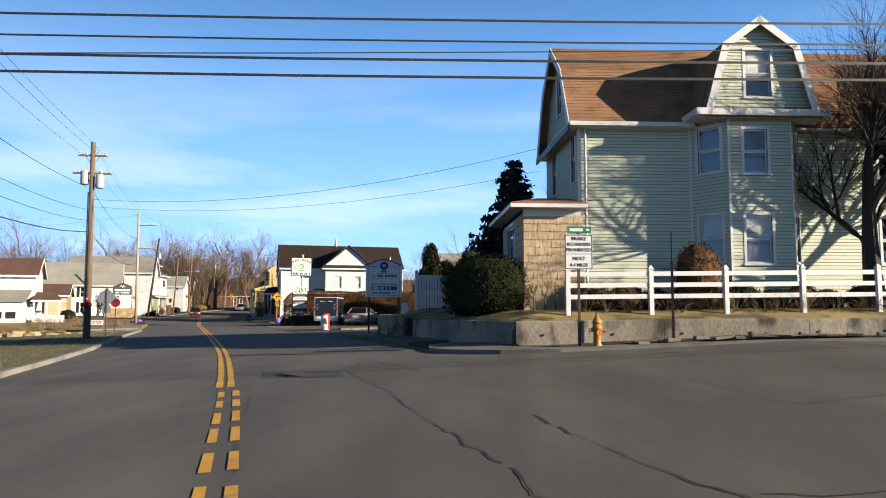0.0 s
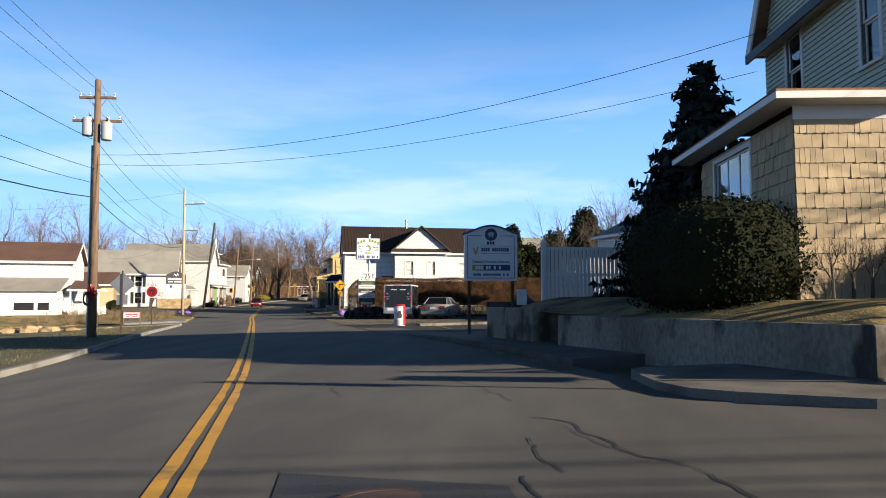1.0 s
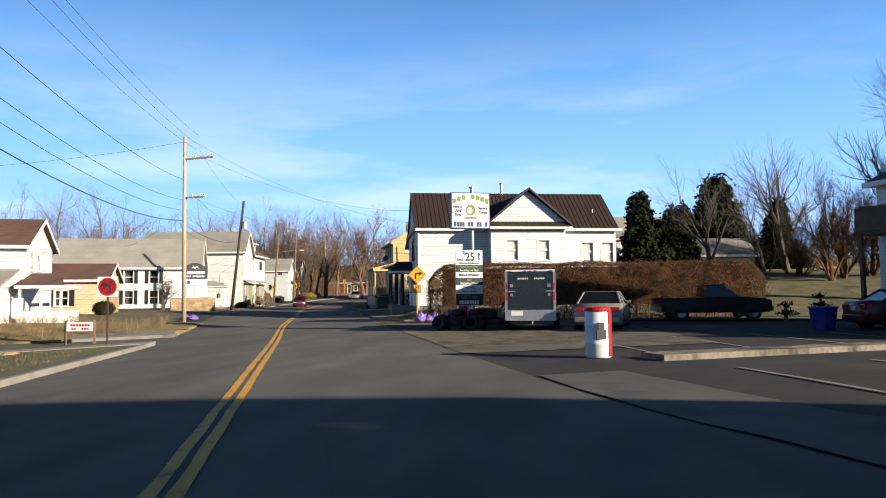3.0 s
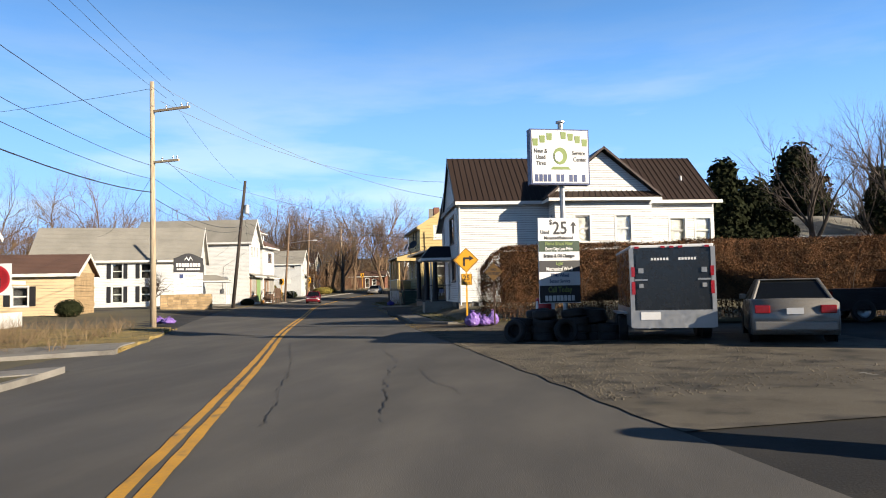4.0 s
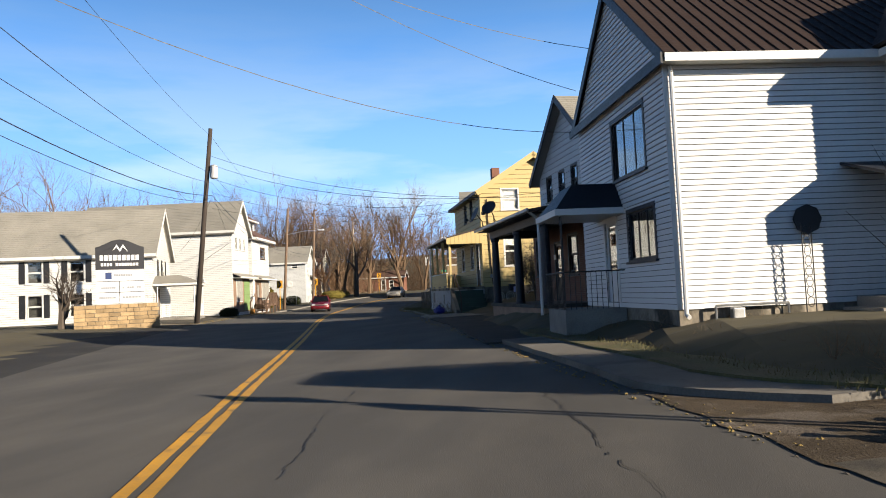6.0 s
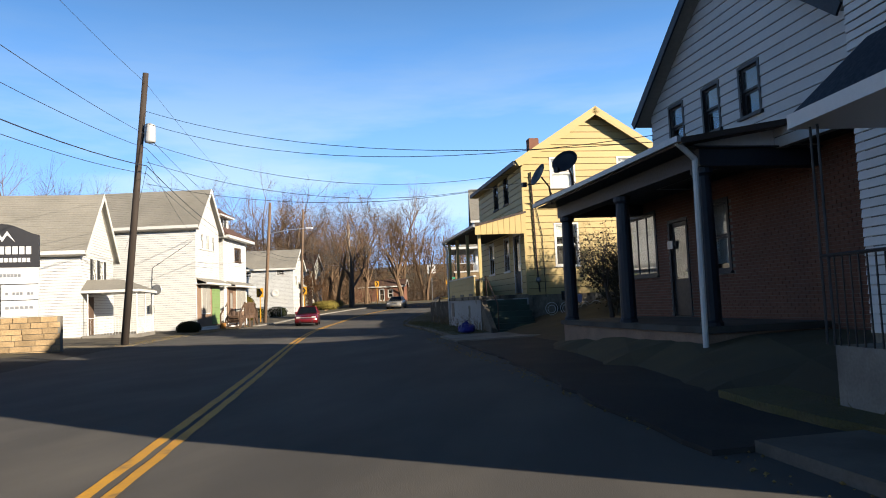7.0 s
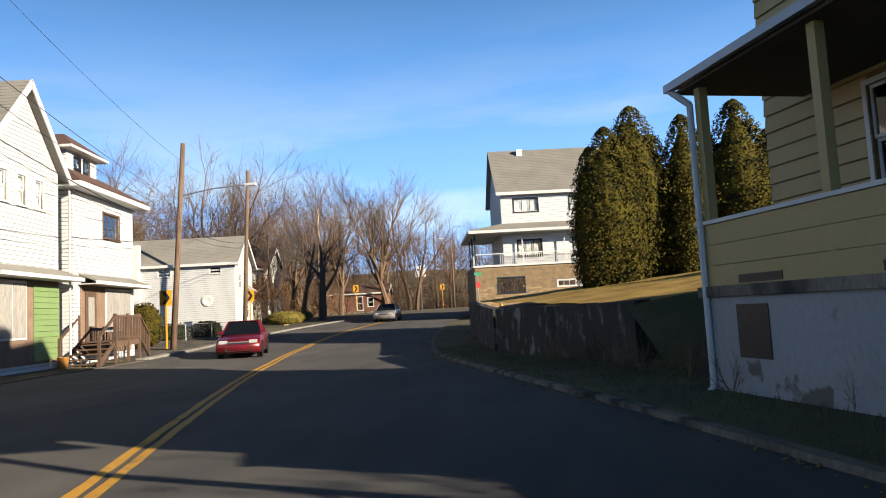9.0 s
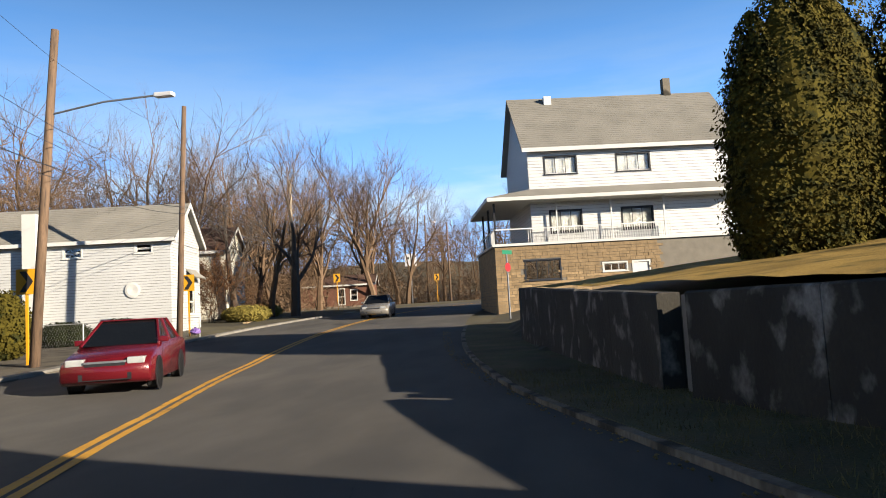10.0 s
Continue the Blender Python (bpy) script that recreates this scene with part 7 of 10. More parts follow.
leafy_bush(pose(-21.6, 99.6, .15), 1.0, 3.6, LEAF_DARK, "straggling dark-leaved bush against the yellow house", 5, 6500, .072)
# The second bush is an added sun blocker for the yellow house's steps.
leafy_bush(pose(-17.7, 97.3, .2), 1.5, 4.4, LEAF_DARK, "dense dark-leaved bush added between the houses to shade the steps", 14, 22000, .085)
leafy_bush(pose(-57.0, 158.5, .8), 2.0, 5.5, HEDGE, "dense brown thicket beside the yellow bushes", 15, 16000, .07)
leafy_bush(pose(-59.6, 159.5, .8), 2.0, 6.2, HEDGE, "dense brown thicket behind the grey-white house", 16, 16000, .07)
bare_tree(pose(11.3, 96.6, 3.3, 0, 0, 40), TREES[2], "spreading bare tree at the top of the back lawn", s=1.3)
bare_tree(pose(-53.5, 166.0, 1.2, 0, 0, 200), TREES[1], "large spreading bare tree by the road bend", s=1.62)
leafy_bush(pose(-18.4, 99.9, .2), 1.0, 4.9, LEAF_DARK, "tall straggling dark-leaved bush between the houses", 7, 12000, .075)
leafy_bush(pose(-16.6, 100.4, .2), 1.0, 5.1, LEAF_DARK, "tall straggling dark-leaved bush between the houses", 8, 12000, .075)
leafy_bush(pose(-20.4, 99.4, .15), 1.0, 3.0, LEAF_DARK, "straggling dark-leaved bush against the yellow house", 6, 6000, .072)
for _k in range(3):
    bare_tree(pose(-21.8 + _k * .55, 98.2 + _k * .35, .5, 0, 0, 70 * _k), TREES[3], "straggling bush between the houses", "bushes between the houses", .38, "bush", "bare_bush")
for _k in range(7):
    bare_tree(pose(2.9 + _k * .35, 22.6 + .1 * (_k % 3), 1.4, 0, 0, 50 * _k), TREES[4], "bare garden bush at the shingled wall", "garden bushes", .13, "bush", "bare_bush")


def round_evergreen(m, h, r, label, seed, lobes=30, taper=1.0, material=None, size=.3):
    """A broad old evergreen: overlapping billows of sprays on a short trunk."""
    t = thing("evergreen_tree", m, label, "tree", "dark evergreens")
    rng = random.Random(seed)
    pl, verts, faces = [], [], []
    for k in range(lobes):
        u = (k + .5) / lobes
        z = h * (.1 + .78 * u)
        reach = r * (1 - u ** taper) * rng.uniform(.45, .85)
        a = k * 2.4 + rng.uniform(-.6, .6)
        c = Vector((reach * math.cos(a), reach * math.sin(a), z))
        lr = r * rng.uniform(.3, .5) * (1 - .4 * u)
        for _ in range(int(1500 * lr / r)):
            d = Vector((rng.gauss(0, 1), rng.gauss(0, 1), rng.gauss(.1, 1))).normalized()
            w = lr * (1 + .5 * noise.noise(d * 2.5 + Vector((seed, k, 0)))) * rng.uniform(.6, 1.3)
            pl.append((c.x + d.x * w, c.y + d.y * w, c.z + d.z * w * 1.2, *d))
        bv, bf = blob(lambda d: c + Vector((d.x, d.y, d.z * 1.2)) * lr * (.62 + .3 * noise.noise(d * 2 + Vector((k, seed, 0)))), 10, 7)
        faces += [tuple(i + len(verts) for i in f) for f in bf]
        verts += bv
    part("foliage", leaf_mesh("foliage", pl, size, material or YEW, seed, (verts, faces), 1.4, .5), None, t)
    part("trunk", tubes(((0, 0, -.3), (0, 0, h * .6), .25, .1)), BARK, t)


round_evergreen(pose(-1.6, 92, .3), 10.2, 2.6, "dark pointed evergreen behind the hedge", 31)
round_evergreen(pose(.4, 93, .3), 7.6, 2.4, "low dark evergreen behind the hedge", 32, 24)
round_evergreen(pose(2.4, 95, .3), 6.6, 2.4, "low dark evergreen behind the hedge", 36, 24)
round_evergreen(pose(8.8, 111, .3), 14.2, 4.3, "tall dark round-topped evergreen far behind the hedge", 33, 38, 2.2, size=.38)
round_evergreen(pose(4.6, 109, .3), 10.4, 4.4, "dark spreading evergreen far behind the hedge", 35, 34, 1.8, size=.38)
round_evergreen(pose(12.6, 103, 3.2), 7.6, 2.2, "dark evergreen at the top of the back lawn", 37, 26)
for _x, _y, _s, _a in ((13.6, 90, 1.32, 20), (12.0, 89, 1.1, 140), (15.6, 91, 1.25, 260), (10.9, 93, .95, 300), (17.6, 90, 1.2, 90)):
    bare_tree(pose(_x, _y, .3, 0, 0, _a), RUSTY, "rust-brown twiggy tree behind the parking lot", "twiggy trees behind the lot", _s)
for _x, _y, _r in ((-6.5, 84.0, 1.6), (-2.5, 86, 1.9), (1.5, 84.5, 1.6)):
    shrub(pose(_x, _y, .3), _r * 1.3, _r, 3.4, HEDGE, "unclipped brown shrub behind the hedge", int(_r * 10 + _x), 2600, .16, 2.1)
shrub(pose(-42.2, 79.8, .25), .8, .7, 1.1, YEW, "round dark green bush by the office", 41, 1400, .08, 2.2)
shrub(pose(-53.0, 133.5, .35), .95, .95, 2.5, ARBOR, "upright green bush by the deck", 43, 2200, .12, 2.1)
YB = shrub(pose(-54.5, 158.5, 1.1), 1.7, 1.2, 1.2, YELLOWBUSH, "low yellow-green bush in a planter", 44, 2200, .12, 2.2, group="planter bushes")
copy_thing(YB, pose(-55.6, 162.5, 1.2, 0, 0, 90))
copy_thing(YB, pose(-56.5, 166.5, 1.3, 0, 0, 200))


def far_woods():
    """Leafless woods round the place: hundreds of thin trees, in one object for each side."""
    rng = random.Random(99)
    zones = [(lambda: (rng.uniform(-150, -62), rng.uniform(165, 330)), 66), (lambda: (rng.uniform(-70, 40), rng.uniform(222, 330)), 76), (lambda: (rng.uniform(-190, -95), rng.uniform(80, 200)), 60), (lambda: (rng.uniform(-110, -62), rng.uniform(128, 170)), 26), (lambda: (rng.uniform(5, 90), rng.uniform(150, 260)), 50)]
    meshes = []
    for me in TALL:
        co = np.empty(len(me.vertices) * 3)
        me.vertices.foreach_get("co", co)
        meshes.append((co.reshape(-1, 3), np.array([p.vertices[:] for p in me.polygons])))
    thin = []
    for me in SAPLING:
        co = np.empty(len(me.vertices) * 3)
        me.vertices.foreach_get("co", co)
        thin.append((co.reshape(-1, 3), np.array([p.vertices[:] for p in me.polygons])))
    zones += [(lambda: (rng.uniform(-72, -8), 186 + abs(rng.gauss(0, 22))), 260), (lambda: (-62 - abs(rng.gauss(0, 9)), rng.uniform(148, 222)), 150)]
    for zi, (place, n) in enumerate(zones):
        Vs, Fs, o = [], [], 0
        for _ in range(n):
            x, y = place()
            co, fa = meshes[rng.randrange(4)] if zi < 5 else thin[rng.randrange(3)]
            if zi >= 5 and -58 < x < -30 and y < 208:
                continue
            a, s = rng.uniform(0, 6.28), rng.uniform(.75, 1.2)
            c, sn = math.cos(a), math.sin(a)
            w = np.stack([co[:, 0] * c - co[:, 1] * sn, co[:, 0] * sn + co[:, 1] * c, co[:, 2]], 1) * s
            w += (x, y, (gz(x, y) if abs(x) < 60 else 1.0) + hill(x, y) - .3)
            Vs.append(w)
            Fs.append(fa + o)
            o += len(co)
        me = bpy.data.meshes.new("far_woods")
        me.from_pydata(np.concatenate(Vs).tolist(), [], np.concatenate(Fs).tolist())
        me.materials.append(WOODS)
        tagged(new("far_woods", me), "leafless brown winter woods in the distance", "woods", kind="stuff")


far_woods()


def brush():
    """Undergrowth below the woods."""
    rng = random.Random(17)
    pl = []
    for _ in range(30000):
        z = rng.random() ** 1.6 * 4.0
        if rng.random() < .55:
            x, y = rng.uniform(-75, 40), rng.gauss(224, 5)
        else:
            x, y = rng.gauss(-68, 5), rng.uniform(150, 225)
        pl.append((x, y, 2.0 + z + hill(x, y), 0, -1, .3))
    for _ in range(74000):
        z = 2 + 10 * rng.random() ** 1.2
        k = rng.random()
        if k < .35:
            x, y = rng.uniform(-75, 40), 205 + abs(rng.gauss(0, 20))
        elif k < .7:
            x, y = -66 - abs(rng.gauss(0, 10)), rng.uniform(150, 225)
        else:
            x, y = -97 - abs(rng.gauss(0, 14)), rng.uniform(70, 170)
        clump = noise.noise((x * .13, y * .13, 7)) * 4
        pl.append((x, y, 1.2 + z + clump + hill(x, y), rng.gauss(0, 1), rng.gauss(0, 1), .2))
    tagged(new("undergrowth", leaf_mesh("undergrowth", pl, .07, WOODS, 5, None, 24, .8)), "tangled brown undergrowth below the woods", "undergrowth", kind="stuff")


brush()

bare_tree(pose(14.8, 110, .3, 0, 0, 60), EDGE[1], "tall bare tree far behind the hedge", s=1.2)
bare_tree(pose(11.5, 104, .3, 0, 0, 160), EDGE[0], "tall bare tree far behind the hedge", s=.85)
shrub(pose(-46.9, 113.6, .1), .75, .6, .85, YEW, "low dark shrub at the corner of the white building", 51, 1300, .08, 2.2)


# ---- utility poles and cables ----
def insulator(bm, p, h=.16):
    p = Vector(p)
    tube(bm, p, p + Vector((0, 0, h)), .03, .02, 6)
    tube(bm, p + Vector((0, 0, h * .4)), p + Vector((0, 0, h * .6)), .055, .05, 8)


def utility_pole(base, top, r, material, label, arms=(), cans=0, lamp=None):
    """A wooden pole with crossarms (height, length, direction in degrees, offset), transformers and a street lamp."""
    base, top = Vector(base), Vector(top)
    t = thing("utility_pole", pose(*base), label, "utility pole", "utility poles")
    d = top - base
    smooth(part("pole", tubes(((0, 0, -.3), d, r, r * .72), n=14), material, t))
    for h, ln, az, off in arms:
        c = d * (h / d.z)
        u = Vector((math.cos(radians(az)), math.sin(radians(az)), 0))
        a, b = c + u * (off - ln / 2), c + u * (off + ln / 2)
        w = Vector((-u.y, u.x, 0)) * .05
        bm = bmesh.new()
        prism(bm, [a - w, a + w, a + w + Vector((0, 0, .1)), a - w + Vector((0, 0, .1))], [b - w, b + w, b + w + Vector((0, 0, .1)), b - w + Vector((0, 0, .1))])
        arm = part("crossarm", bm, material, t)
        for k in (-.46, -.2, .2, .46) if off == 0 else (-.1, .3, .45):
            bm = bmesh.new()
            insulator(bm, c + u * (off + ln * k) + Vector((0, 0, .1)))
            part("insulator", bm, STEEL, arm)
        if off == 0:
            part("brace", tubes((a.lerp(b, .25), c - Vector((0, 0, .5)), .015), (a.lerp(b, .75), c - Vector((0, 0, .5)), .015), n=5), STEEL, t)
    for k in range(cans):
        s = -1 if k % 2 == 0 else 1
        c = d * (.78 - .02 * k) + Vector((.42 * s, 0, 0))
        can = smooth(part("transformer", lathe([(.0, 0), (.2, 0), (.22, .04), (.22, .72), (.2, .76), (.06, .8), (0, .8)], 18), WHITECAN, t, "pale grey transformer can", m=pose(*c)))
        bm = bmesh.new()
        insulator(bm, (.08, 0, .76), .25)
        part("bushing", bm, STEEL, can)
        part("hanger", tubes(((-.2 * s, 0, .2), (-.42 * s, 0, .2), .03), ((-.2 * s, 0, .6), (-.42 * s, 0, .6), .03), n=6), STEEL, can)
    if lamp:
        h, ln, az = lamp
        c = d * (h / d.z)
        u = Vector((math.cos(radians(az)), math.sin(radians(az)), 0))
        part("lamp_arm", tubes((c, c + u * ln * .5 + Vector((0, 0, .25)), .03), (c + u * ln * .5 + Vector((0, 0, .25)), c + u * ln + Vector((0, 0, .3)), .03), n=6), STEEL, t)
        part("lamp_head", boxes((-.1, .5, -.13, .13, -.06, .08), bevel=.04), SIGN_WHITE, t, m=pose(*(c + u * ln + Vector((0, 0, .28))), 0, 0, az))
    return t


WHITECAN = mat("transformer_grey", (0.317, 0.321, 0.321), 0.45, 0.08, 2.0, 20.0, 0.03)
PA, PB, PC, PD, PE, PF = (Vector(p) for p in ((-19.48, 38.7, 10.75), (-30.35, 69.9, 11.1), (-39.85, 98.7, 11.35), (-49.3, 131.3, 10.9), (-51.0, 143.2, 11.9), (-55.6, 172.3, 13.6)))
LAMP_H, LAMP_L, LAMP_AZ = 8.05, 3.6, 0.0
utility_pole((-19.4, 38.75, -.05), PA, .17, POLE_WOOD, "brown wooden utility pole with two transformer cans", [(10.0, 1.5, 10, 0), (9.0, 2.0, 10, 0)], 2)
part("conduit", tubes(((-.2, -.05, 0), (-.25, -.05, 8.0), .035)), STEEL, bpy.data.objects["utility_pole"])
utility_pole((-30.3, 70.0, .0), PB, .135, POLE_PALE, "pale new wooden utility pole with side crossarms", [(9.7, 2.1, -10, 1.0), (7.4, 1.5, -10, .7)])
utility_pole((-41.45, 99.4, .1), PC, .16, POLE_DARK, "dark leaning utility pole with one transformer can", [], 0)
utility_pole((-49.95, 131.0, .1), PD, .16, POLE_WOOD, "brown leaning wooden utility pole with a street lamp arm", [], 0, (LAMP_H, LAMP_L, LAMP_AZ))
utility_pole((-51.5, 143.05, .6), PE, .15, POLE_WOOD, "wooden utility pole by the kerb", [])
utility_pole((-55.8, 172.3, 1.2), PF, .15, POLE_PALE, "pale wooden utility pole by the bend", [])
utility_pole((-49.5, 215.0, 2.0), (-49.5, 215.2, 15.2), .15, POLE_WOOD, "distant wooden utility pole", [])
utility_pole((-44.7, 201.0, 2.0), (-44.7, 201.0, 12.2), .14, POLE_WOOD, "distant utility pole with a street lamp", [], 0, (10.0, 1.5, 200))
_can = bpy.data.objects["utility_pole.002"]
part("transformer", lathe([(0, 0), (.2, 0), (.22, .05), (.22, .72), (.05, .8), (0, .8)], 18), WHITECAN, _can, "white transformer can", m=pose(1.63, -.5, 8.4))


def cable(p, q, sag, r=.012, label="black overhead cable sagging between poles", n=14):
    p, q = Vector(p), Vector(q)
    bm = bmesh.new()
    pts = [p.lerp(q, k / n) - Vector((0, 0, sag * 4 * (k / n) * (1 - k / n))) for k in range(n + 1)]
    rings = []
    d = (q - p).normalized()
    a = Vector((-d.y, d.x, 0)).normalized()
    for c in pts:
        rings.append([bm.verts.new(c + a * r * math.cos(k * 2.0944) + Vector((0, 0, r * math.sin(k * 2.0944)))) for k in range(3)])
    for s, t in zip(rings, rings[1:]):
        for k in range(3):
            bm.faces.new((s[k], s[(k + 1) % 3], t[(k + 1) % 3], t[k]))
    return tagged(part("overhead_cable", bm, CABLE), label, "cable", "overhead cables")


for _h, _y, _r in ((5.55, 9.6, .02), (5.33, 9.8, .016), (5.02, 9.7, .022), (4.78, 9.7, .022)):
    cable((-26, _y - 1.0, _h + .35), (30, _y + .8, _h + .55), .5, _r, "thick black cable across the street")
cable((-26, 9.2, 5.2), (30, 11.0, 6.3), .45, .01, "thin black cable across the street")
PP = Vector((-6.5, -4.0, 10.6))
for _o, _z, _s, _r in ((0, 0, .7, .008), (.35, -.7, .8, .008), (-.35, -.8, .8, .008), (0, -2.6, 1.0, .014), (0, -3.8, 1.1, .012), (0, -4.4, 1.1, .012), (0, -5.0, 1.2, .022)):
    cable(PA + Vector((_o, 0, _z)), PP + Vector((_o, 0, _z)), _s, _r)
    cable(PA + Vector((_o, 0, _z)), PB + Vector((_o * .5 + (.9 if _z > -1 else 0), 0, _z * 1.0)), _s * .7, _r)
for _o, _z, _s, _r in ((1.0, -.9, .5, .008), (.7, -3.6, .5, .012), (0, -4.3, .6, .012), (0, -5.2, .7, .02), (0, -5.6, .7, .012)):
    cable(PB + Vector((_o, 0, _z)), PC + Vector((0, 0, _z * .8 + .3)), _s, _r)
    cable(PC + Vector((0, 0, _z * .8 + .3)), PD + Vector((0, 0, _z * .8 - .3)), _s * 1.3, _r)
    cable(PD + Vector((0, 0, _z * .8 - .3)), PE + Vector((0, 0, _z * .8 - .8)), _s * .4, _r)
    cable(PE + Vector((0, 0, _z * .8 - .8)), PF + Vector((0, 0, _z * .8 - 1.5)), _s, _r)
cable(PA + Vector((0, 0, -3.2)), (4.3, 28.6, 8.2), .9, .01, "thin cable from the pole to the green house")
cable(PA + Vector((0, 0, -3.6)), (4.0, 28.8, 7.2), .8, .008, "thin cable from the pole to the green house")
cable(PB + Vector((0, 0, -.3)), (-58, 62, 9.0), 1.0, .01)
cable(PB + Vector((0, 0, -4.3)), (-53, 97, 6.8), .7, .01)
for _p, _q, _s in (((-20.95, 90.35, 5.05), -1.6, .75), ((-20.95, 90.3, 5.2), -2.1, .9), ((-25.2, 102.3, 6.7), -2.9, 1.0), ((-25.6, 103.2, 6.4), -3.7, 1.0), ((-25.0, 101.8, 6.2), -4.6, .8)):
    cable(PC + Vector((0, 0, _q)), _p, _s, .011, "thin black service cable across the road")
for _z, _e, _s in ((-.2, (-19.4, 82.0, 6.9), .8), (-.9, (-19.0, 80.6, 7.6), .9), (-3.6, (-19.6, 82.3, 5.8), .9)):
    cable(PB + Vector((.4, 0, _z)), _e, _s, .01, "thin black service cable to the white house")
cable(PC + Vector((0, 0, -3.5)), (-48.3, 117.0, 6.6), .4, .01)
cable(PC + Vector((0, 0, -3.9)), (-49.5, 111.0, 5.4), .4, .01)


# ---- signs ----
def post(t, x, y, z0, z1, material=STEEL, w=.05):
    return part("post", boxes((x - w / 2, x + w / 2, y, y + w, z0, z1)), material, t)


def plate(t, outline, y, material, name="plate", thick=.006):
    return part(name, extruded(outline, y, y + thick), material, t)


def diamond(c, r):
    return [(0, c - r), (r, c), (0, c + r), (-r, c)]


def bar(t, x0, x1, z0, z1, y, material, name="bar"):
    return part(name, boxes((x0, x1, y, y + .004, z0, z1)), material, t)


def bars(t, x, z, w, h, n, y, material, seed=0):
    """A line of writing that cannot be read, as plain bars."""
    rng = random.Random(seed)
    a = x - w / 2
    step = w / n
    for k in range(n):
        if rng.random() > .12:
            bar(t, a + k * step, a + (k + .78) * step, z - h / 2, z + h / 2, y, material)


AZ_SIGN = 10


def turn_sign():
    g = gz(-16.05, 68.45)
    t = thing("turn_warning_sign", pose(-16.05, 68.45, g, 0, 0, AZ_SIGN), "yellow right-turn warning sign with a 25 M.P.H. plate", "road sign")
    post(t, 0, 0, 0, 2.9, SIGN_YELLOW, .06)
    d = plate(t, diamond(2.55, .49), -.02, SIGN_YELLOW)
    for s in (1, -1):
        plate(d, [(s * .012, 2.55 - .462), (s * .462, 2.55), (s * .012, 2.55 + .462), (0, 2.55 + .45), (s * .44, 2.55), (0, 2.55 - .45)], -.026, INK, "border")
    plate(d, [(-.12, 2.33), (-.045, 2.33), (-.045, 2.58), (.12, 2.58), (.12, 2.52), (.3, 2.625), (.12, 2.73), (.12, 2.66), (-.12, 2.66)], -.028, INK, "arrow")
    p = plate(t, [(-.21, 1.59), (.21, 1.59), (.21, 2.03), (-.21, 2.03)], -.02, SIGN_YELLOW, "speed_plate")
    for x0, x1, z0, z1 in ((-.2, .2, 1.6, 1.612), (-.2, .2, 2.008, 2.02), (-.2, -.188, 1.612, 2.008), (.188, .2, 1.612, 2.008)):
        bar(p, x0, x1, z0, z1, -.025, INK, "border")
    words("25", .27, INK, p, pose(0, -.024, 1.86))
    words("M.P.H.", .11, INK, p, pose(0, -.024, 1.68))


turn_sign()


def no_outlet():
    g = gz(-14.93, 67.86) + .1
    t = thing("no_outlet_sign", pose(-14.93, 67.86, g, 0, 0, 4), "yellow NO OUTLET sign on a rusty post", "road sign")
    post(t, 0, 0, 0, 2.1, RUST, .06)
    d = plate(t, diamond(1.95, .34), -.02, SIGN_SHADED)
    words("NO", .14, INK, d, pose(0, -.024, 2.03))
    words("OUTLET", .125, INK, d, pose(0, -.024, 1.88))


# Faded orange, darkened further so that the sign looks as if in shade.
SIGN_SHADED = mat("faded_sign_orange", (0.1, 0.055, 0.014), 0.6, 0.15, 2.0, 20.0, 0.0)
no_outlet()


def brake_sign():
    g = gz(3.6, 18.7)
    t = thing("brake_retarder_sign", pose(3.6, 18.7, g, 0, 0, 3), "white brake retarder notice under a green street-name sign", "road sign")
    post(t, 0, 0, -.1, 3.2, RUST, .06)
    p = plate(t, [(-.37, 2.1), (.37, 2.1), (.37, 3.02), (-.37, 3.02)], -.02, SIGN_WHITE)
    for x0, x1, z0, z1 in ((-.36, .36, 2.11, 2.125), (-.36, .36, 2.995, 3.01), (-.36, -.345, 2.125, 2.995), (.345, .36, 2.125, 2.995), (-.345, .345, 2.5, 2.512)):
        bar(p, x0, x1, z0, z1, -.025, INK, "border")
    for w, z in (("BRAKE", 2.91), ("RETARDERS", 2.76), ("PROHIBITED", 2.61), ("NEXT", 2.38), ("0.4 MILES", 2.21)):
        words(w, .135 if len(w) < 9 else .12, INK, p, pose(0, -.024, z))
    s = plate(t, [(-.3, 3.06), (.34, 3.06), (.34, 3.24), (-.3, 3.24)], -.02, SIGN_GREEN, "street_name_plate")
    bar(s, -.24, .12, 3.11, 3.19, -.024, SIGN_WHITE)
    bar(s, .2, .29, 3.13, 3.18, -.024, SIGN_WHITE)


brake_sign()
_t = thing("edge_on_sign", pose(6.05, 18.65, gz(6, 18.6), 0, 0, -18), "dark narrow sign seen edge-on on a rusty post", "road sign")
post(_t, 0, 0, -.1, 2.2, RUST, .07)
part("plate", boxes((-.012, .012, -.3, .3, 2.1, 2.95)), RUST, _t)
_t = thing("warning_sign", pose(-19.8, 41.65, gz(-19.8, 41.65) + .1, 0, 0, 15), "bare metal back of a diamond warning sign", "road sign")
post(_t, 0, -.03, -.1, 2.9, RUST, .06)
plate(_t, diamond(2.3, .56), .03, STEEL)
plate(_t, [(-.24, 1.35), (.24, 1.35), (.24, 1.8), (-.24, 1.8)], .03, STEEL, "lower_plate")


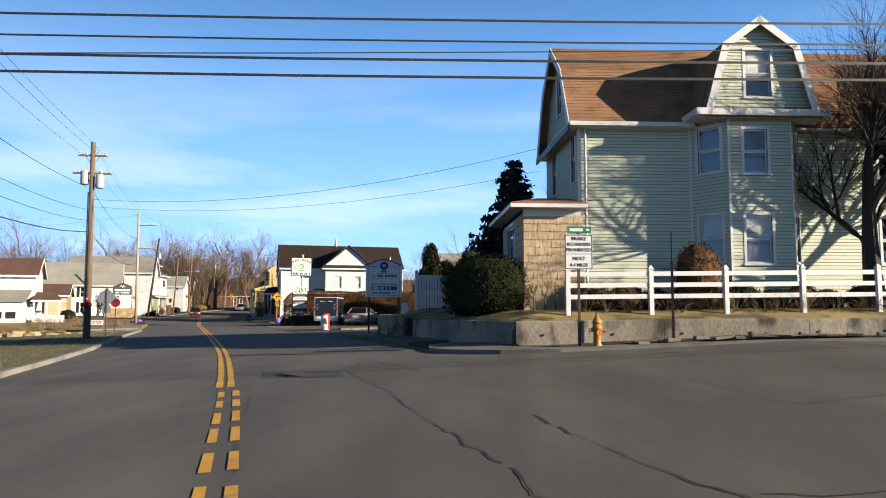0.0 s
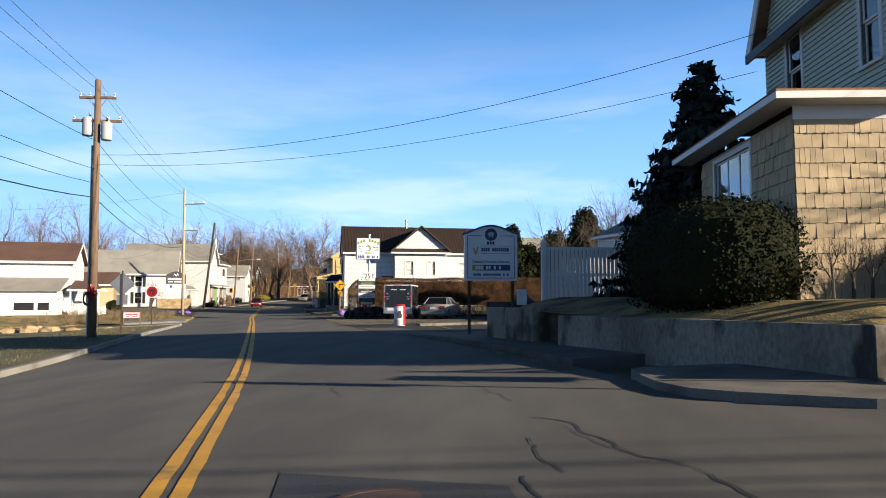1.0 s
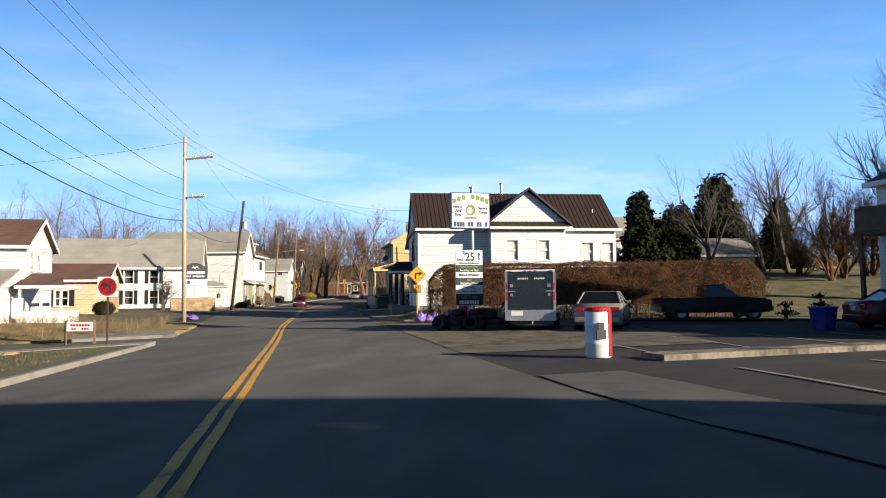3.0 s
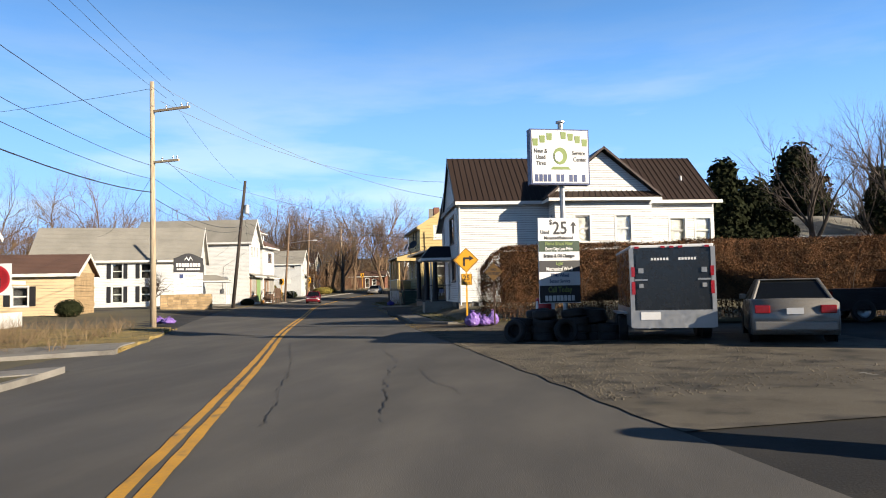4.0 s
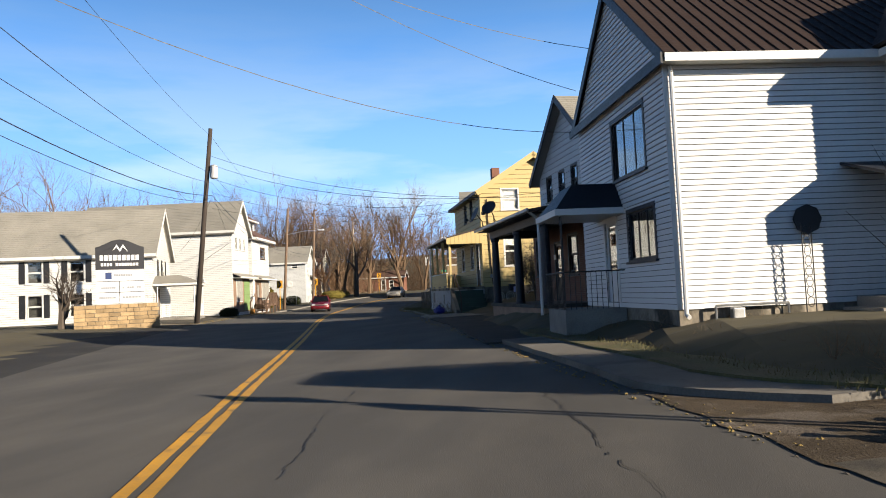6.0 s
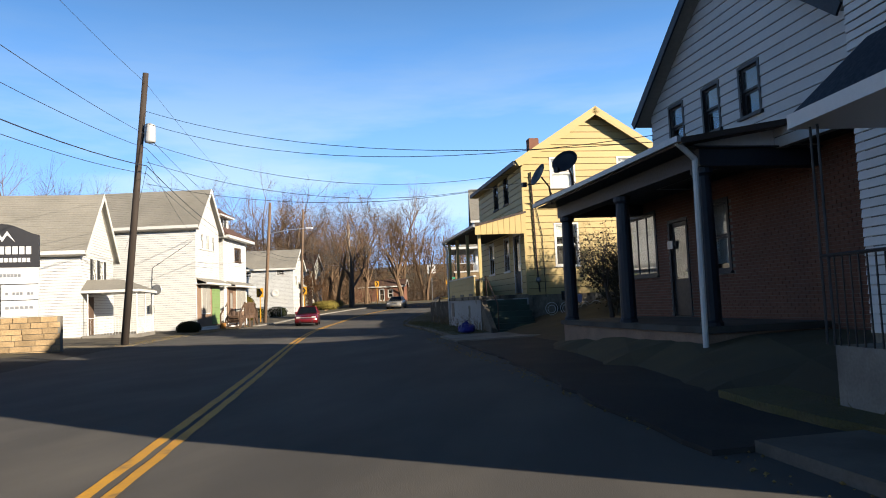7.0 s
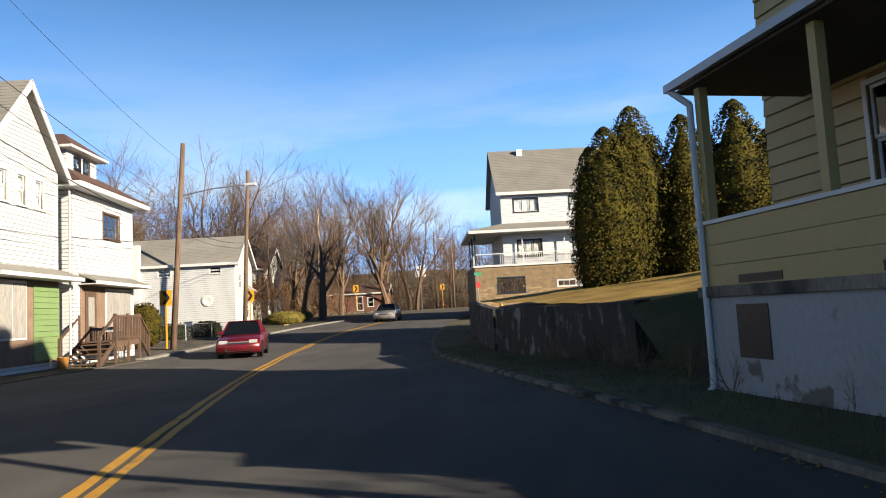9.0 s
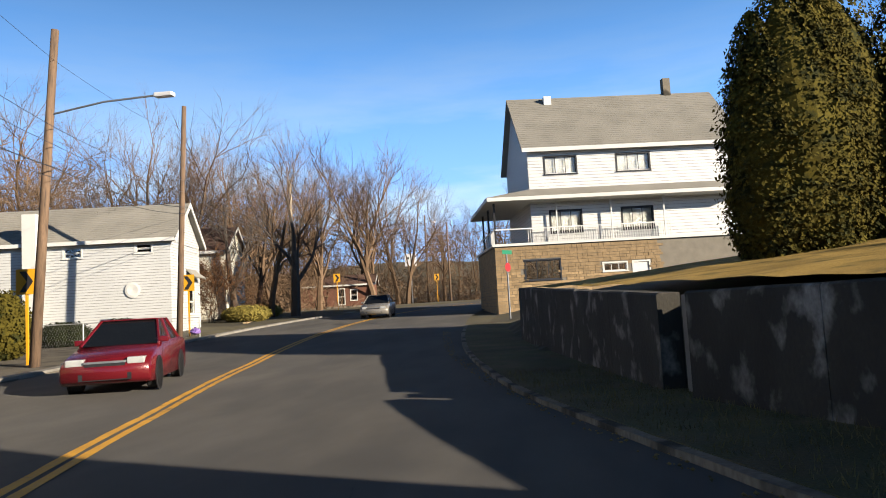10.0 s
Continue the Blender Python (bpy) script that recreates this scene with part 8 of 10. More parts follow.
def no_left_turn():
    t = thing("no_left_turn_sign", pose(-26.3, 56.9, gz(-26.3, 56.9) + .1, 0, 0, 12), "white square no-left-turn sign on a post", "road sign")
    post(t, 0, 0, -.1, 2.4, RUST, .06)
    p = plate(t, [(-.4, 1.85), (.4, 1.85), (.4, 2.65), (-.4, 2.65)], -.02, SIGN_WHITE)
    ring = part("ring", lathe([(.3, 0), (.36, 0), (.36, .006), (.3, .006), (.3, 0)], 28), RED, p, m=pose(0, -.022, 2.25, 90, 0, 0))
    plate(p, [(.06, 2.02), (.13, 2.02), (.13, 2.28), (.02, 2.38), (-.08, 2.38), (-.08, 2.46), (-.24, 2.33), (-.08, 2.2), (-.08, 2.29), (0, 2.29), (.06, 2.22)], -.028, INK, "arrow")


no_left_turn()
_t = thing("yard_sign", pose(-28.4, 58.2, gz(-28.4, 58.2) + .05, 0, 0, 14), "low white yard sign with red lines of print", "sign")
for _x in (-.6, .55):
    post(_t, _x, 0, -.1, .95, POLE_WOOD, .08)
_p = part("board", boxes((-.55, .5, -.02, .03, .5, .88)), SIGN_WHITE, _t)
bars(_p, 0, .75, .8, .1, 7, -.026, RED, 1)
bars(_p, 0, .6, .7, .08, 7, -.026, RED, 2)


def chevron(x, y, zc, label, az=10, s=1.0):
    g = gz(x, y)
    t = thing("chevron_sign", pose(x, y, g, 0, 0, az), label, "road sign", "chevron signs")
    h = zc - g
    post(t, 0, 0, -.1, h + .3, SIGN_YELLOW, .07)
    p = plate(t, [(-.31 * s, h - .4 * s), (.31 * s, h - .4 * s), (.31 * s, h + .4 * s), (-.31 * s, h + .4 * s)], -.02, SIGN_YELLOW)
    plate(p, [(-.2 * s, h - .33 * s), (.0, h - .33 * s), (.22 * s, h), (0, h + .33 * s), (-.2 * s, h + .33 * s), (.02 * s, h)], -.026, INK, "chevron")


chevron(-50.6, 131.6, 3.0, "yellow chevron sign with a black arrow")
chevron(-51.6, 144.3, 3.35, "yellow chevron sign with a black arrow")
chevron(-52.8, 176.4, 4.7, "yellow chevron sign at the bend")
chevron(-46.3, 200.4, 5.2, "yellow chevron sign at the bend")
_t = thing("route_sign", pose(-50.6, 207.0, 2.0, 0, 0, 10), "far white square sign on a post", "road sign")
post(_t, 0, 0, 0, 7, STEEL, .12)
_p = plate(_t, [(-.8, 5.2), (.8, 5.2), (.8, 6.9), (-.8, 6.9)], -.04, SIGN_WHITE)
bars(_p, 0, 6.3, 1.0, .3, 3, -.05, INK, 4)
_t = thing("stop_sign", pose(-35.9, 146.6, gz(-35.9, 146.6), 0, 0, 55), "red stop sign seen at an angle under a green street-name sign", "road sign")
post(_t, 0, 0, -.1, 3.4, STEEL, .06)
plate(_t, [(.24 * math.cos(radians(22.5 + 45 * k)), 2.6 + .24 * math.sin(radians(22.5 + 45 * k))) for k in range(8)], -.02, RED)
plate(_t, [(-.4, 3.25), (.4, 3.25), (.4, 3.45), (-.4, 3.45)], -.02, SIGN_GREEN, "street_name_plate")


def arch(x0, x1, z0, z1, rise, n=12):
    top = [(x1 + (x0 - x1) * k / n, z1 + rise * math.sin(math.pi * k / n) ** 1.5) for k in range(n + 1)]
    return [(x0, z0), (x1, z0)] + top


def dentist_sign():
    t = thing("practice_sign", pose(-3.5, 33.3, 0, 0, 0, 10), "white practice sign with navy edge on two rusty posts", "sign")
    for x in (.02, 1.42):
        post(t, x, 0, .2, 2.3, RUST, .09)
    part("footing", boxes((-.3, 1.1, -.2, .3, .1, .38), bevel=.02), CONCRETE, t)
    b = part("board", extruded(arch(-.14, 1.56, 2.08, 3.62, .24), -.1, .12), SIGN_WHITE, t)
    part("top_trim", extruded(arch(-.2, 1.62, 3.58, 3.6, .27)[2:] + [(x, z - .06) for x, z in arch(-.2, 1.62, 3.58, 3.6, .27)[2:]][::-1], -.13, .15), SIGN_BLUE, t)
    for x0, x1, z0, z1 in ((-.05, 1.47, 2.15, 2.17), (-.05, -.03, 2.17, 3.5), (1.45, 1.47, 2.17, 3.5), (-.03, .42, 3.5, 3.52), (1.0, 1.45, 3.5, 3.52)):
        bar(b, x0, x1, z0, z1, -.105, SIGN_BLUE, "border")
    part("emblem_ring", lathe([(.17, 0), (.2, 0), (.2, .008), (.17, .008), (.17, 0)], 24), SIGN_BLUE, b, m=pose(.71, -.102, 3.55, 90, 0, 0))
    plate(b, [(.6, 3.6), (.66, 3.45), (.71, 3.53), (.76, 3.45), (.82, 3.6), (.71, 3.64)], -.108, STEEL, "emblem")
    bars(b, .71, 3.28, .26, .1, 3, -.106, INK, 5)
    for x0, x1, z0, z1 in ((.38, 1.36, 3.18, 3.19), (.38, 1.36, 2.94, 2.95), (1.35, 1.36, 2.95, 3.18)):
        bar(b, x0, x1, z0, z1, -.105, SIGN_BLUE, "border")
    bars(b, .85, 3.07, .9, .12, 13, -.106, SIGN_BLUE, 6)
    plate(b, [(.12, 3.12), (.2, 2.9), (.24, 2.9), (.32, 3.15), (.27, 3.15), (.22, 3.0), (.17, 3.12)], -.108, GOLD, "emblem")
    words("Dentistry Everyone Deserves", .125, SIGN_BLUE, b, pose(.71, -.104, 2.68), stretch_x=.8)
    part("phone_panel", boxes((.1, 1.33, -.106, -.1, 2.4, 2.58)), SIGN_BLUE, b)
    part("phone_panel", boxes((.1, .48, -.109, -.106, 2.41, 2.57)), GOLD, b)
    bars(b, .71, 2.49, 1.0, .11, 12, -.113, SIGN_WHITE, 7)
    bars(b, .71, 2.27, 1.15, .07, 18, -.106, SIGN_BLUE, 8)
    part("meter_box", boxes((1.56, 1.86, -.08, .08, 1.3, 1.8), bevel=.02), SIGN_WHITE, t)


GOLD = mat("sign_gold", (0.317, 0.215, 0.0408), 0.5, 0.08, 2.0, 30.0, 0.0)
dentist_sign()


def tyre_shop_sign():
    t = thing("pole_sign", pose(-12.2, 61.35, gz(-12.2, 61.35), 0, 0, 21), "square white tyre shop sign on a tall pole", "sign")
    z = -gz(-12.2, 61.35)
    part("pole", tubes(((0, .15, 0), (0, .15, z + 6.15), .075), ((0, .15, z + 6.15), (0, .15, z + 6.2), .13)), STEEL, t)
    b = part("cabinet", boxes((-.86, .86, -.1, .2, z + 4.32, z + 5.88)), SIGN_BLUE, t, m=pose(-.12, 0, .04))
    f = part("face", boxes((-.82, .82, -.115, -.1, z + 4.36, z + 5.84)), SIGN_WHITE, b)
    c = [(-.72 + 1.44 * k / 7) for k in range(8)]
    for k, x in enumerate(c):
        if k != 3:
            zz = z + 5.5 + .2 * math.sin(math.pi * (x + .72) / 1.44)
            plate(f, [(x - .07, zz - .1), (x + .07, zz - .1), (x + .08, zz + .1), (x - .08, zz + .1)], -.122, LEAF, "logo_shape")
    for a, x, zz in (("New &", -.57, 5.25), ("Used", -.57, 5.08), ("Tires", -.57, 4.91)):
        words(a, .17, INK, f, pose(x, -.12, z + zz), stretch_x=.8)
    for a, x, zz in (("Service", .54, 5.2), ("Center", .57, 5.02)):
        words(a, .17, INK, f, pose(x, -.12, z + zz), stretch_x=.8)
    part("logo_shape", lathe([(0, 0), (.2, 0), (.2, .01), (0, .01)], 20, 1.2), LEAF, f, m=pose(0, -.117, z + 5.12, 90, 0, 0))
    part("logo_shape", lathe([(0, 0), (.12, 0), (.12, .01), (0, .01)], 20, 1.2), SIGN_WHITE, f, m=pose(-.05, -.128, z + 5.1, 90, 0, 0))
    plate(f, [(-.3, z + 4.74), (.3, z + 4.74), (.22, z + 4.82), (-.22, z + 4.82)], -.122, LEAF, "logo_shape")
    bars(f, 0, z + 4.5, 1.5, .2, 12, -.122, SIGN_BLUE, 9)
    z2 = z + .22
    p = part("price_board", boxes((-1.0, .35, -.5, -.44, z2 + .85, z2 + 3.22)), SIGN_WHITE, t, "tall white price board with green and black bands", m=pose(.1, .52, 0) @ Matrix.Diagonal((.88, 1, 1, 1)))
    y = -.506

    def band(z0, z1, material, lines):
        if material:
            part("band", boxes((-1.0, .35, y, y + .005, z2 + z0, z2 + z1)), material, p)
        h = (z1 - z0) / max(len(lines), 1)
        for k, (txt, m_, sz) in enumerate(lines):
            words(txt, sz, m_, p, pose(-.33, y - .005, z2 + z1 - h * (k + .5)), stretch_x=.82)
    words("25", .5, INK, p, pose(-.28, y, z2 + 2.92))
    words("Used", .17, INK, p, pose(-.78, y, z2 + 2.82), stretch_x=.85)
    words("$", .2, INK, p, pose(-.58, y, z2 + 3.1))
    plate(p, [(.14, z2 + 2.78), (.2, z2 + 2.78), (.2, z2 + 3.0), (.27, z2 + 3.0), (.17, z2 + 3.12), (.07, z2 + 3.0), (.14, z2 + 3.0)], y - .004, INK, "arrow")
    words("Mounted/Balanced", .13, INK, p, pose(-.33, y, z2 + 2.66))
    band(2.28, 2.58, DARKGREEN, [("Name Brand New", LEAF, .15), ("Every Day Low Price", SIGN_WHITE, .13)])
    band(2.05, 2.27, None, [("Brakes & Oil Changes", INK, .14)])
    band(1.72, 2.03, INK, [("Light", LEAF, .14), ("Mechanical Work", SIGN_WHITE, .15)])
    band(1.38, 1.7, None, [("TPMS Wheel", SIGN_BLUE, .14), ("Sensor Service", SIGN_BLUE, .14)])
    band(.87, 1.34, INK, [("Call Today", LEAF, .22), ("", SIGN_WHITE, .1)])
    bars(p, -.33, z2 + .99, 1.0, .15, 8, y - .008, SIGN_WHITE, 10)


LEAF = mat("sign_leaf_green", (0.122, 0.168, 0.0408), 0.5, 0.1, 2.0, 20.0, 0.0)
DARKGREEN = mat("sign_dark_green", (0.00766, 0.0255, 0.0102), 0.5, 0.1, 2.0, 20.0, 0.0)
tyre_shop_sign()


def office_sign():
    t = thing("office_sign", pose(-44.2, 94.0, .1, 0, 0, 33), "black and white office sign on a tan stone base", "sign")
    b = part("base", boxes((-.7, 3.3, -.3, .5, 0, 1.45)), MORTAR, t)
    rng = random.Random(4)
    for r in range(7):
        x = -.7
        while x < 3.25:
            w = min(rng.uniform(.3, .7), 3.3 - x)
            if w > .12:
                part("stone", boxes((x + .01, x + w - .01, -.34, -.3, .02 + r * .205, .205 + r * .205), bevel=.008), STONE, b)
            x += w
    part("board", extruded(arch(.3, 2.6, 3.25, 4.4, .4), -.12, .12), INK, t)
    w = part("panel", boxes((.32, 2.58, -.1, .1, 1.5, 3.2)), SIGN_WHITE, t)
    for x0, x1, z0, z1 in ((.32, 2.58, 2.62, 2.65), (.32, 2.58, 2.05, 2.08), (1.4, 1.43, 1.5, 2.62)):
        bar(w, x0, x1, z0, z1, -.106, INK, "border")
    bars(t, 1.45, 3.85, 1.9, .28, 9, -.126, SIGN_WHITE, 11)
    bars(t, 1.45, 3.5, 1.8, .15, 13, -.126, SIGN_WHITE, 12)
    plate(t, [(1.1, 4.2), (1.3, 4.55), (1.45, 4.3), (1.6, 4.55), (1.85, 4.15), (1.6, 4.4), (1.45, 4.15), (1.3, 4.4)], -.128, SIGN_WHITE, "logo_shape")
    part("logo_shape", boxes((.75, 1.05, -.106, -.1, 2.75, 3.1)), SIGN_BLUE, w)
    bars(w, 1.6, 2.95, .9, .12, 8, -.106, STEEL, 13)
    bars(w, .85, 2.3, .8, .1, 8, -.106, STEEL, 14)
    bars(w, 2.0, 2.3, .9, .1, 8, -.106, STEEL, 15)
    bars(w, .85, 1.8, .8, .1, 8, -.106, STEEL, 16)
    bars(w, 2.0, 1.8, .9, .1, 6, -.106, STEEL, 17)


office_sign()


# ---- street furniture and loose things ----
def hydrant(m, label, material=ORANGE):
    t = thing("fire_hydrant", m, label, "fire hydrant", "fire hydrants")
    smooth(part("barrel", lathe([(.17, 0), (.17, .05), (.12, .07), (.12, .12), (.1, .16), (.1, .52), (.13, .54), (.13, .58), (.11, .6), (.11, .68), (.0, .68)], 16), material, t))
    smooth(part("bonnet", lathe([(.13, .68), (.13, .71), (.11, .76), (.07, .82), (.04, .85), (.035, .92), (0, .92)], 16), material, t))
    part("outlet", tubes(((0, -.08, .45), (0, -.2, .45), .07), ((0, -.2, .45), (0, -.23, .45), .085)), material, t)
    for s in (1, -1):
        part("side_outlet", tubes(((s * .08, 0, .5), (s * .18, 0, .5), .05), ((s * .18, 0, .5), (s * .21, 0, .5), .06)), material, t)
    part("nut", tubes(((0, 0, .9), (0, 0, .95), .025), n=5), RUST, t)


hydrant(pose(4.03, 18.58, gz(4.03, 18.58) - .02, 0, 0, 5), "weathered orange fire hydrant beside the retaining wall")
hydrant(pose(-34.3, 145.2, 1.0, 0, 0, 5), "yellow fire hydrant by the stone house", SIGN_YELLOW)


def barrel(m):
    t = thing("barrel_sign", m, "white plastic barrel with red bands and a dark print", "barrel")
    smooth(part("drum", lathe([(.27, 0), (.29, .03), (.29, .3), (.3, .32), (.29, .34), (.29, .7), (.3, .72), (.29, .74), (.28, 1.05), (.25, 1.1), (0, 1.1)], 24), SIGN_WHITE, t))
    band = bmesh.new()
    for k in range(9):
        a, b = radians(-62 + k * 9), radians(-53 + k * 9)
        prism(band, [(.296 * math.cos(a), .296 * math.sin(a), .04), (.296 * math.cos(b), .296 * math.sin(b), .04), (.303 * math.cos(b), .303 * math.sin(b), .04), (.303 * math.cos(a), .303 * math.sin(a), .04)], [(.296 * math.cos(a), .296 * math.sin(a), 1.04), (.296 * math.cos(b), .296 * math.sin(b), 1.04), (.303 * math.cos(b), .303 * math.sin(b), 1.04), (.303 * math.cos(a), .303 * math.sin(a), 1.04)])
    bmesh.ops.remove_doubles(band, verts=band.verts[:], dist=1e-4)
    part("red_band", band, RED, t)
    part("red_rim", lathe([(.295, 1.02), (.3, 1.05), (.27, 1.1), (.25, 1.115), (.25, 1.1)], 24), RED, t)
    part("print", boxes((-.16, .06, -.31, -.27, .42, .62), (-.12, .02, -.31, -.28, .62, .78)), INK, t)


barrel(pose(-7.86, 47.4, gz(-7.86, 47.4), 0, 0, 20))
barrel(pose(-12.87, 63.1, gz(-12.87, 63.1), 0, 0, -70))


def bag(m, r, h, material, label, seed):
    """A tied plastic sack: slumped, creased, with a twisted neck."""
    t = thing("rubbish_bag", m, label, "rubbish bag", "rubbish bags")

    def surf(d):
        k = 1 + .16 * noise.noise(d * 2.2 + Vector((seed, 0, 0))) + .08 * noise.noise(d * 6 + Vector((0, seed, 0)))
        z = (d.z + 1) / 2
        w = (1 - .45 * z ** 2) * min(1, .55 + z * 3)
        return Vector((d.x * r * k * w / max(.35, math.sqrt(max(1 - d.z * d.z, .12))) * math.sqrt(max(1 - d.z * d.z, 0)), d.y * r * k * w / max(.35, math.sqrt(max(1 - d.z * d.z, .12))) * math.sqrt(max(1 - d.z * d.z, 0)), z * h * k * .95))
    V, F = blob(surf, 26, 18)
    me = bpy.data.meshes.new("sack")
    me.from_pydata([tuple(v) for v in V], [], F)
    me.materials.append(material)
    part("sack", me, None, t)
    part("neck", lathe([(.05, h * .86), (.025, h * .95), (.07, h * 1.05), (.09, h * 1.1), (.0, h * 1.06)], 9), material, t)


for _k, (_x, _y, _r, _h) in enumerate(((-15.75, 67.75, .34, .62), (-15.35, 68.0, .36, .45), (-15.05, 68.35, .3, .6), (-15.6, 68.35, .3, .5), (-15.9, 68.1, .26, .5))):
    bag(pose(_x, _y, gz(_x, _y) + .02, 0, 0, 60 * _k), _r * .86, _h * .9, PURPLE, "full purple plastic rubbish bag at the roadside", _k + 3)
for _k, (_x, _y) in enumerate(((-30.9, 72.2), (-31.6, 72.5))):
    bag(pose(_x, _y, gz(_x, _y) + .08, 0, 0, 60 * _k), .34, .35, PURPLE, "flattened purple plastic rubbish bag on the verge", _k + 13)
bag(pose(-27.1, 99.4, gz(-27.1, 99.4) + .06), .36, .45, BLUE, "bulging dark blue rubbish bag by the steps", 23)


def tyre(m, label="black used tyre lying in a pile"):
    t = tagged(new("used_tyre", TYRE_MESH), label, "tyre", "pile of used tyres")
    t.matrix_basis = m


TYRE_MESH = mesh_of("tyre", lathe([(.19, -.08), (.26, -.11), (.31, -.1), (.33, -.05), (.33, .05), (.31, .1), (.26, .11), (.19, .08), (.21, 0), (.19, -.08)], 22), TYRE)
_rng = random.Random(12)
for _c, (_x, _y, _n) in enumerate(((-13.35, 61.0, 3), (-12.85, 60.75, 4), (-13.0, 61.45, 4), (-12.45, 61.1, 2), (-11.95, 60.8, 4), (-11.5, 61.1, 4), (-11.75, 61.5, 3), (-11.1, 60.9, 2))):
    for _k in range(_n):
        tyre(pose(_x + _rng.gauss(0, .04), _y + _rng.gauss(0, .04), gz(_x, _y) + .12 + .205 * _k, _rng.gauss(0, 4), _rng.gauss(0, 4), _rng.uniform(0, 360)))
for _x, _y, _a in ((-12.25, 60.45, 25), (-13.6, 60.6, -30)):
    tyre(pose(_x, _y, gz(_x, _y) + .3, 78, 0, _a), "black used tyre leaning on the stacks")


def lamp_post():
    t = thing("yard_lamp", pose(-24.5, 130.4, 2.1), "white yard lamp post on the lawn", "lamp post")
    part("post", tubes(((0, 0, 0), (0, 0, 3.0), .05, .04)), TRIM, t)
    part("collar", tubes(((0, 0, 1.8), (0, 0, 1.95), .07)), TRIM, t)
    smooth(part("globe", lathe([(.04, 3.0), (.12, 3.05), (.14, 3.15), (.1, 3.27), (0, 3.3)], 14), SIGN_WHITE, t))


lamp_post()


def deck():
    t = thing("wooden_steps", pose(-47.35, 121.8, gz(-47.35, 121.8), 0, 0, 100), "brown weathered wooden steps and landing with railings", "steps")
    for k in range(5):
        part("tread", boxes((-.4 + .28 * k, -.1 + .28 * k, .2, 1.5, .17 * k + .1, .17 * k + .15)), WOODDECK, t)
    for s in (.15, 1.5):
        part("stringer", extruded([(-.45, 0), (-.2, 0), (1.2, .85), (1.2, 1.0), (-.45, .15)], s, s + .05), WOODDECK, t)
    for k in range(17):
        part("plank", boxes((1.02 + .14 * k, 1.15 + .14 * k, .2, 1.55, .87, .93)), WOODDECK, t)
    part("joist", boxes((1.0, 3.4, .16, .2, .7, .9)), WOODDECK, t)
    for x, y, h in ((1.02, .12, 1.95), (2.2, .12, 1.95), (3.32, .12, 1.95), (3.32, 1.45, 1.95), (-.42, .08, 1.1), (-.42, 1.5, 1.1), (1.02, 1.5, 1.95), (4.3, .12, 1.05)):
        part("post", boxes((x, x + .1, y, y + .1, -.15, h)), WOODDECK, t)
    for k in range(14):
        part("baluster", boxes((1.2 + .155 * k, 1.25 + .155 * k, .14, .18, .93, 1.82)), WOODDECK, t)
    for k in range(5):
        part("baluster", boxes((3.5 + .17 * k, 3.55 + .17 * k, .14, .18, .75 - .13 * k, 1.66 - .14 * k)), WOODDECK, t)
    part("rail", boxes((1.0, 3.42, .1, .22, 1.82, 1.9)), WOODDECK, t)
    part("rail", boxes((1.0, 3.42, .13, .19, .98, 1.06)), WOODDECK, t)
    for x0, x1, z0, z1, y in ((-.4, 1.05, 1.02, 1.82, .1), (-.4, 1.05, 1.02, 1.82, 1.5), (3.4, 4.36, 1.82, 1.0, .1), (3.4, 4.36, .9, .1, .1)):
        bm = bmesh.new()
        prism(bm, [(x0, y, z0), (x0, y + .1, z0), (x0, y + .1, z0 + .08), (x0, y, z0 + .08)], [(x1, y, z1), (x1, y + .1, z1), (x1, y + .1, z1 + .08), (x1, y, z1 + .08)])
        part("rail", bm, WOODDECK, t)


deck()
for _k, (_x, _y, _s) in enumerate(((-29.0, 50.2, .5), (-28.0, 50.8, .35), (-30, 50.0, .6), (-27.2, 51.4, .3), (-31.2, 49.6, .45), (-26.6, 52.2, .25))):
    _me = bpy.data.meshes.new("boulder")
    _v, _f = blob(lambda d: Vector((d.x * 1.3, d.y, d.z * .6)) * _s * (1 + .3 * noise.noise(d * 1.8 + Vector((_k, 0, 0)))), 14, 9)
    _me.from_pydata([tuple(v) for v in _v], [], _f)
    _me.materials.append(STONE)
    _o = tagged(new("boulder", _me), "tan boulder in the front bed", "boulder", "boulders")
    _o.matrix_basis = pose(_x, _y, gz(_x, _y) + _s * .3, 0, 0, 50 * _k)


# ---- vehicles ----
def wheel(t, x, y, r, side, rim=None):
    w = part("wheel", lathe([(r * .62, -.1), (r * .9, -.11), (r, -.08), (r, .08), (r * .9, .11), (r * .62, .1), (r * .62, -.1)], 22), TYRE, t, m=pose(x, y, r, 90, 0, 0))
    part("rim", lathe([(0, -.02), (.06, -.03), (.08, .0), (r * .5, .03), (r * .62, .07), (r * .6, -.06), (0, -.06)], 14), rim or STEEL, w, m=pose(0, 0, 0) if side < 0 else pose(0, 0, 0, 180, 0, 0))


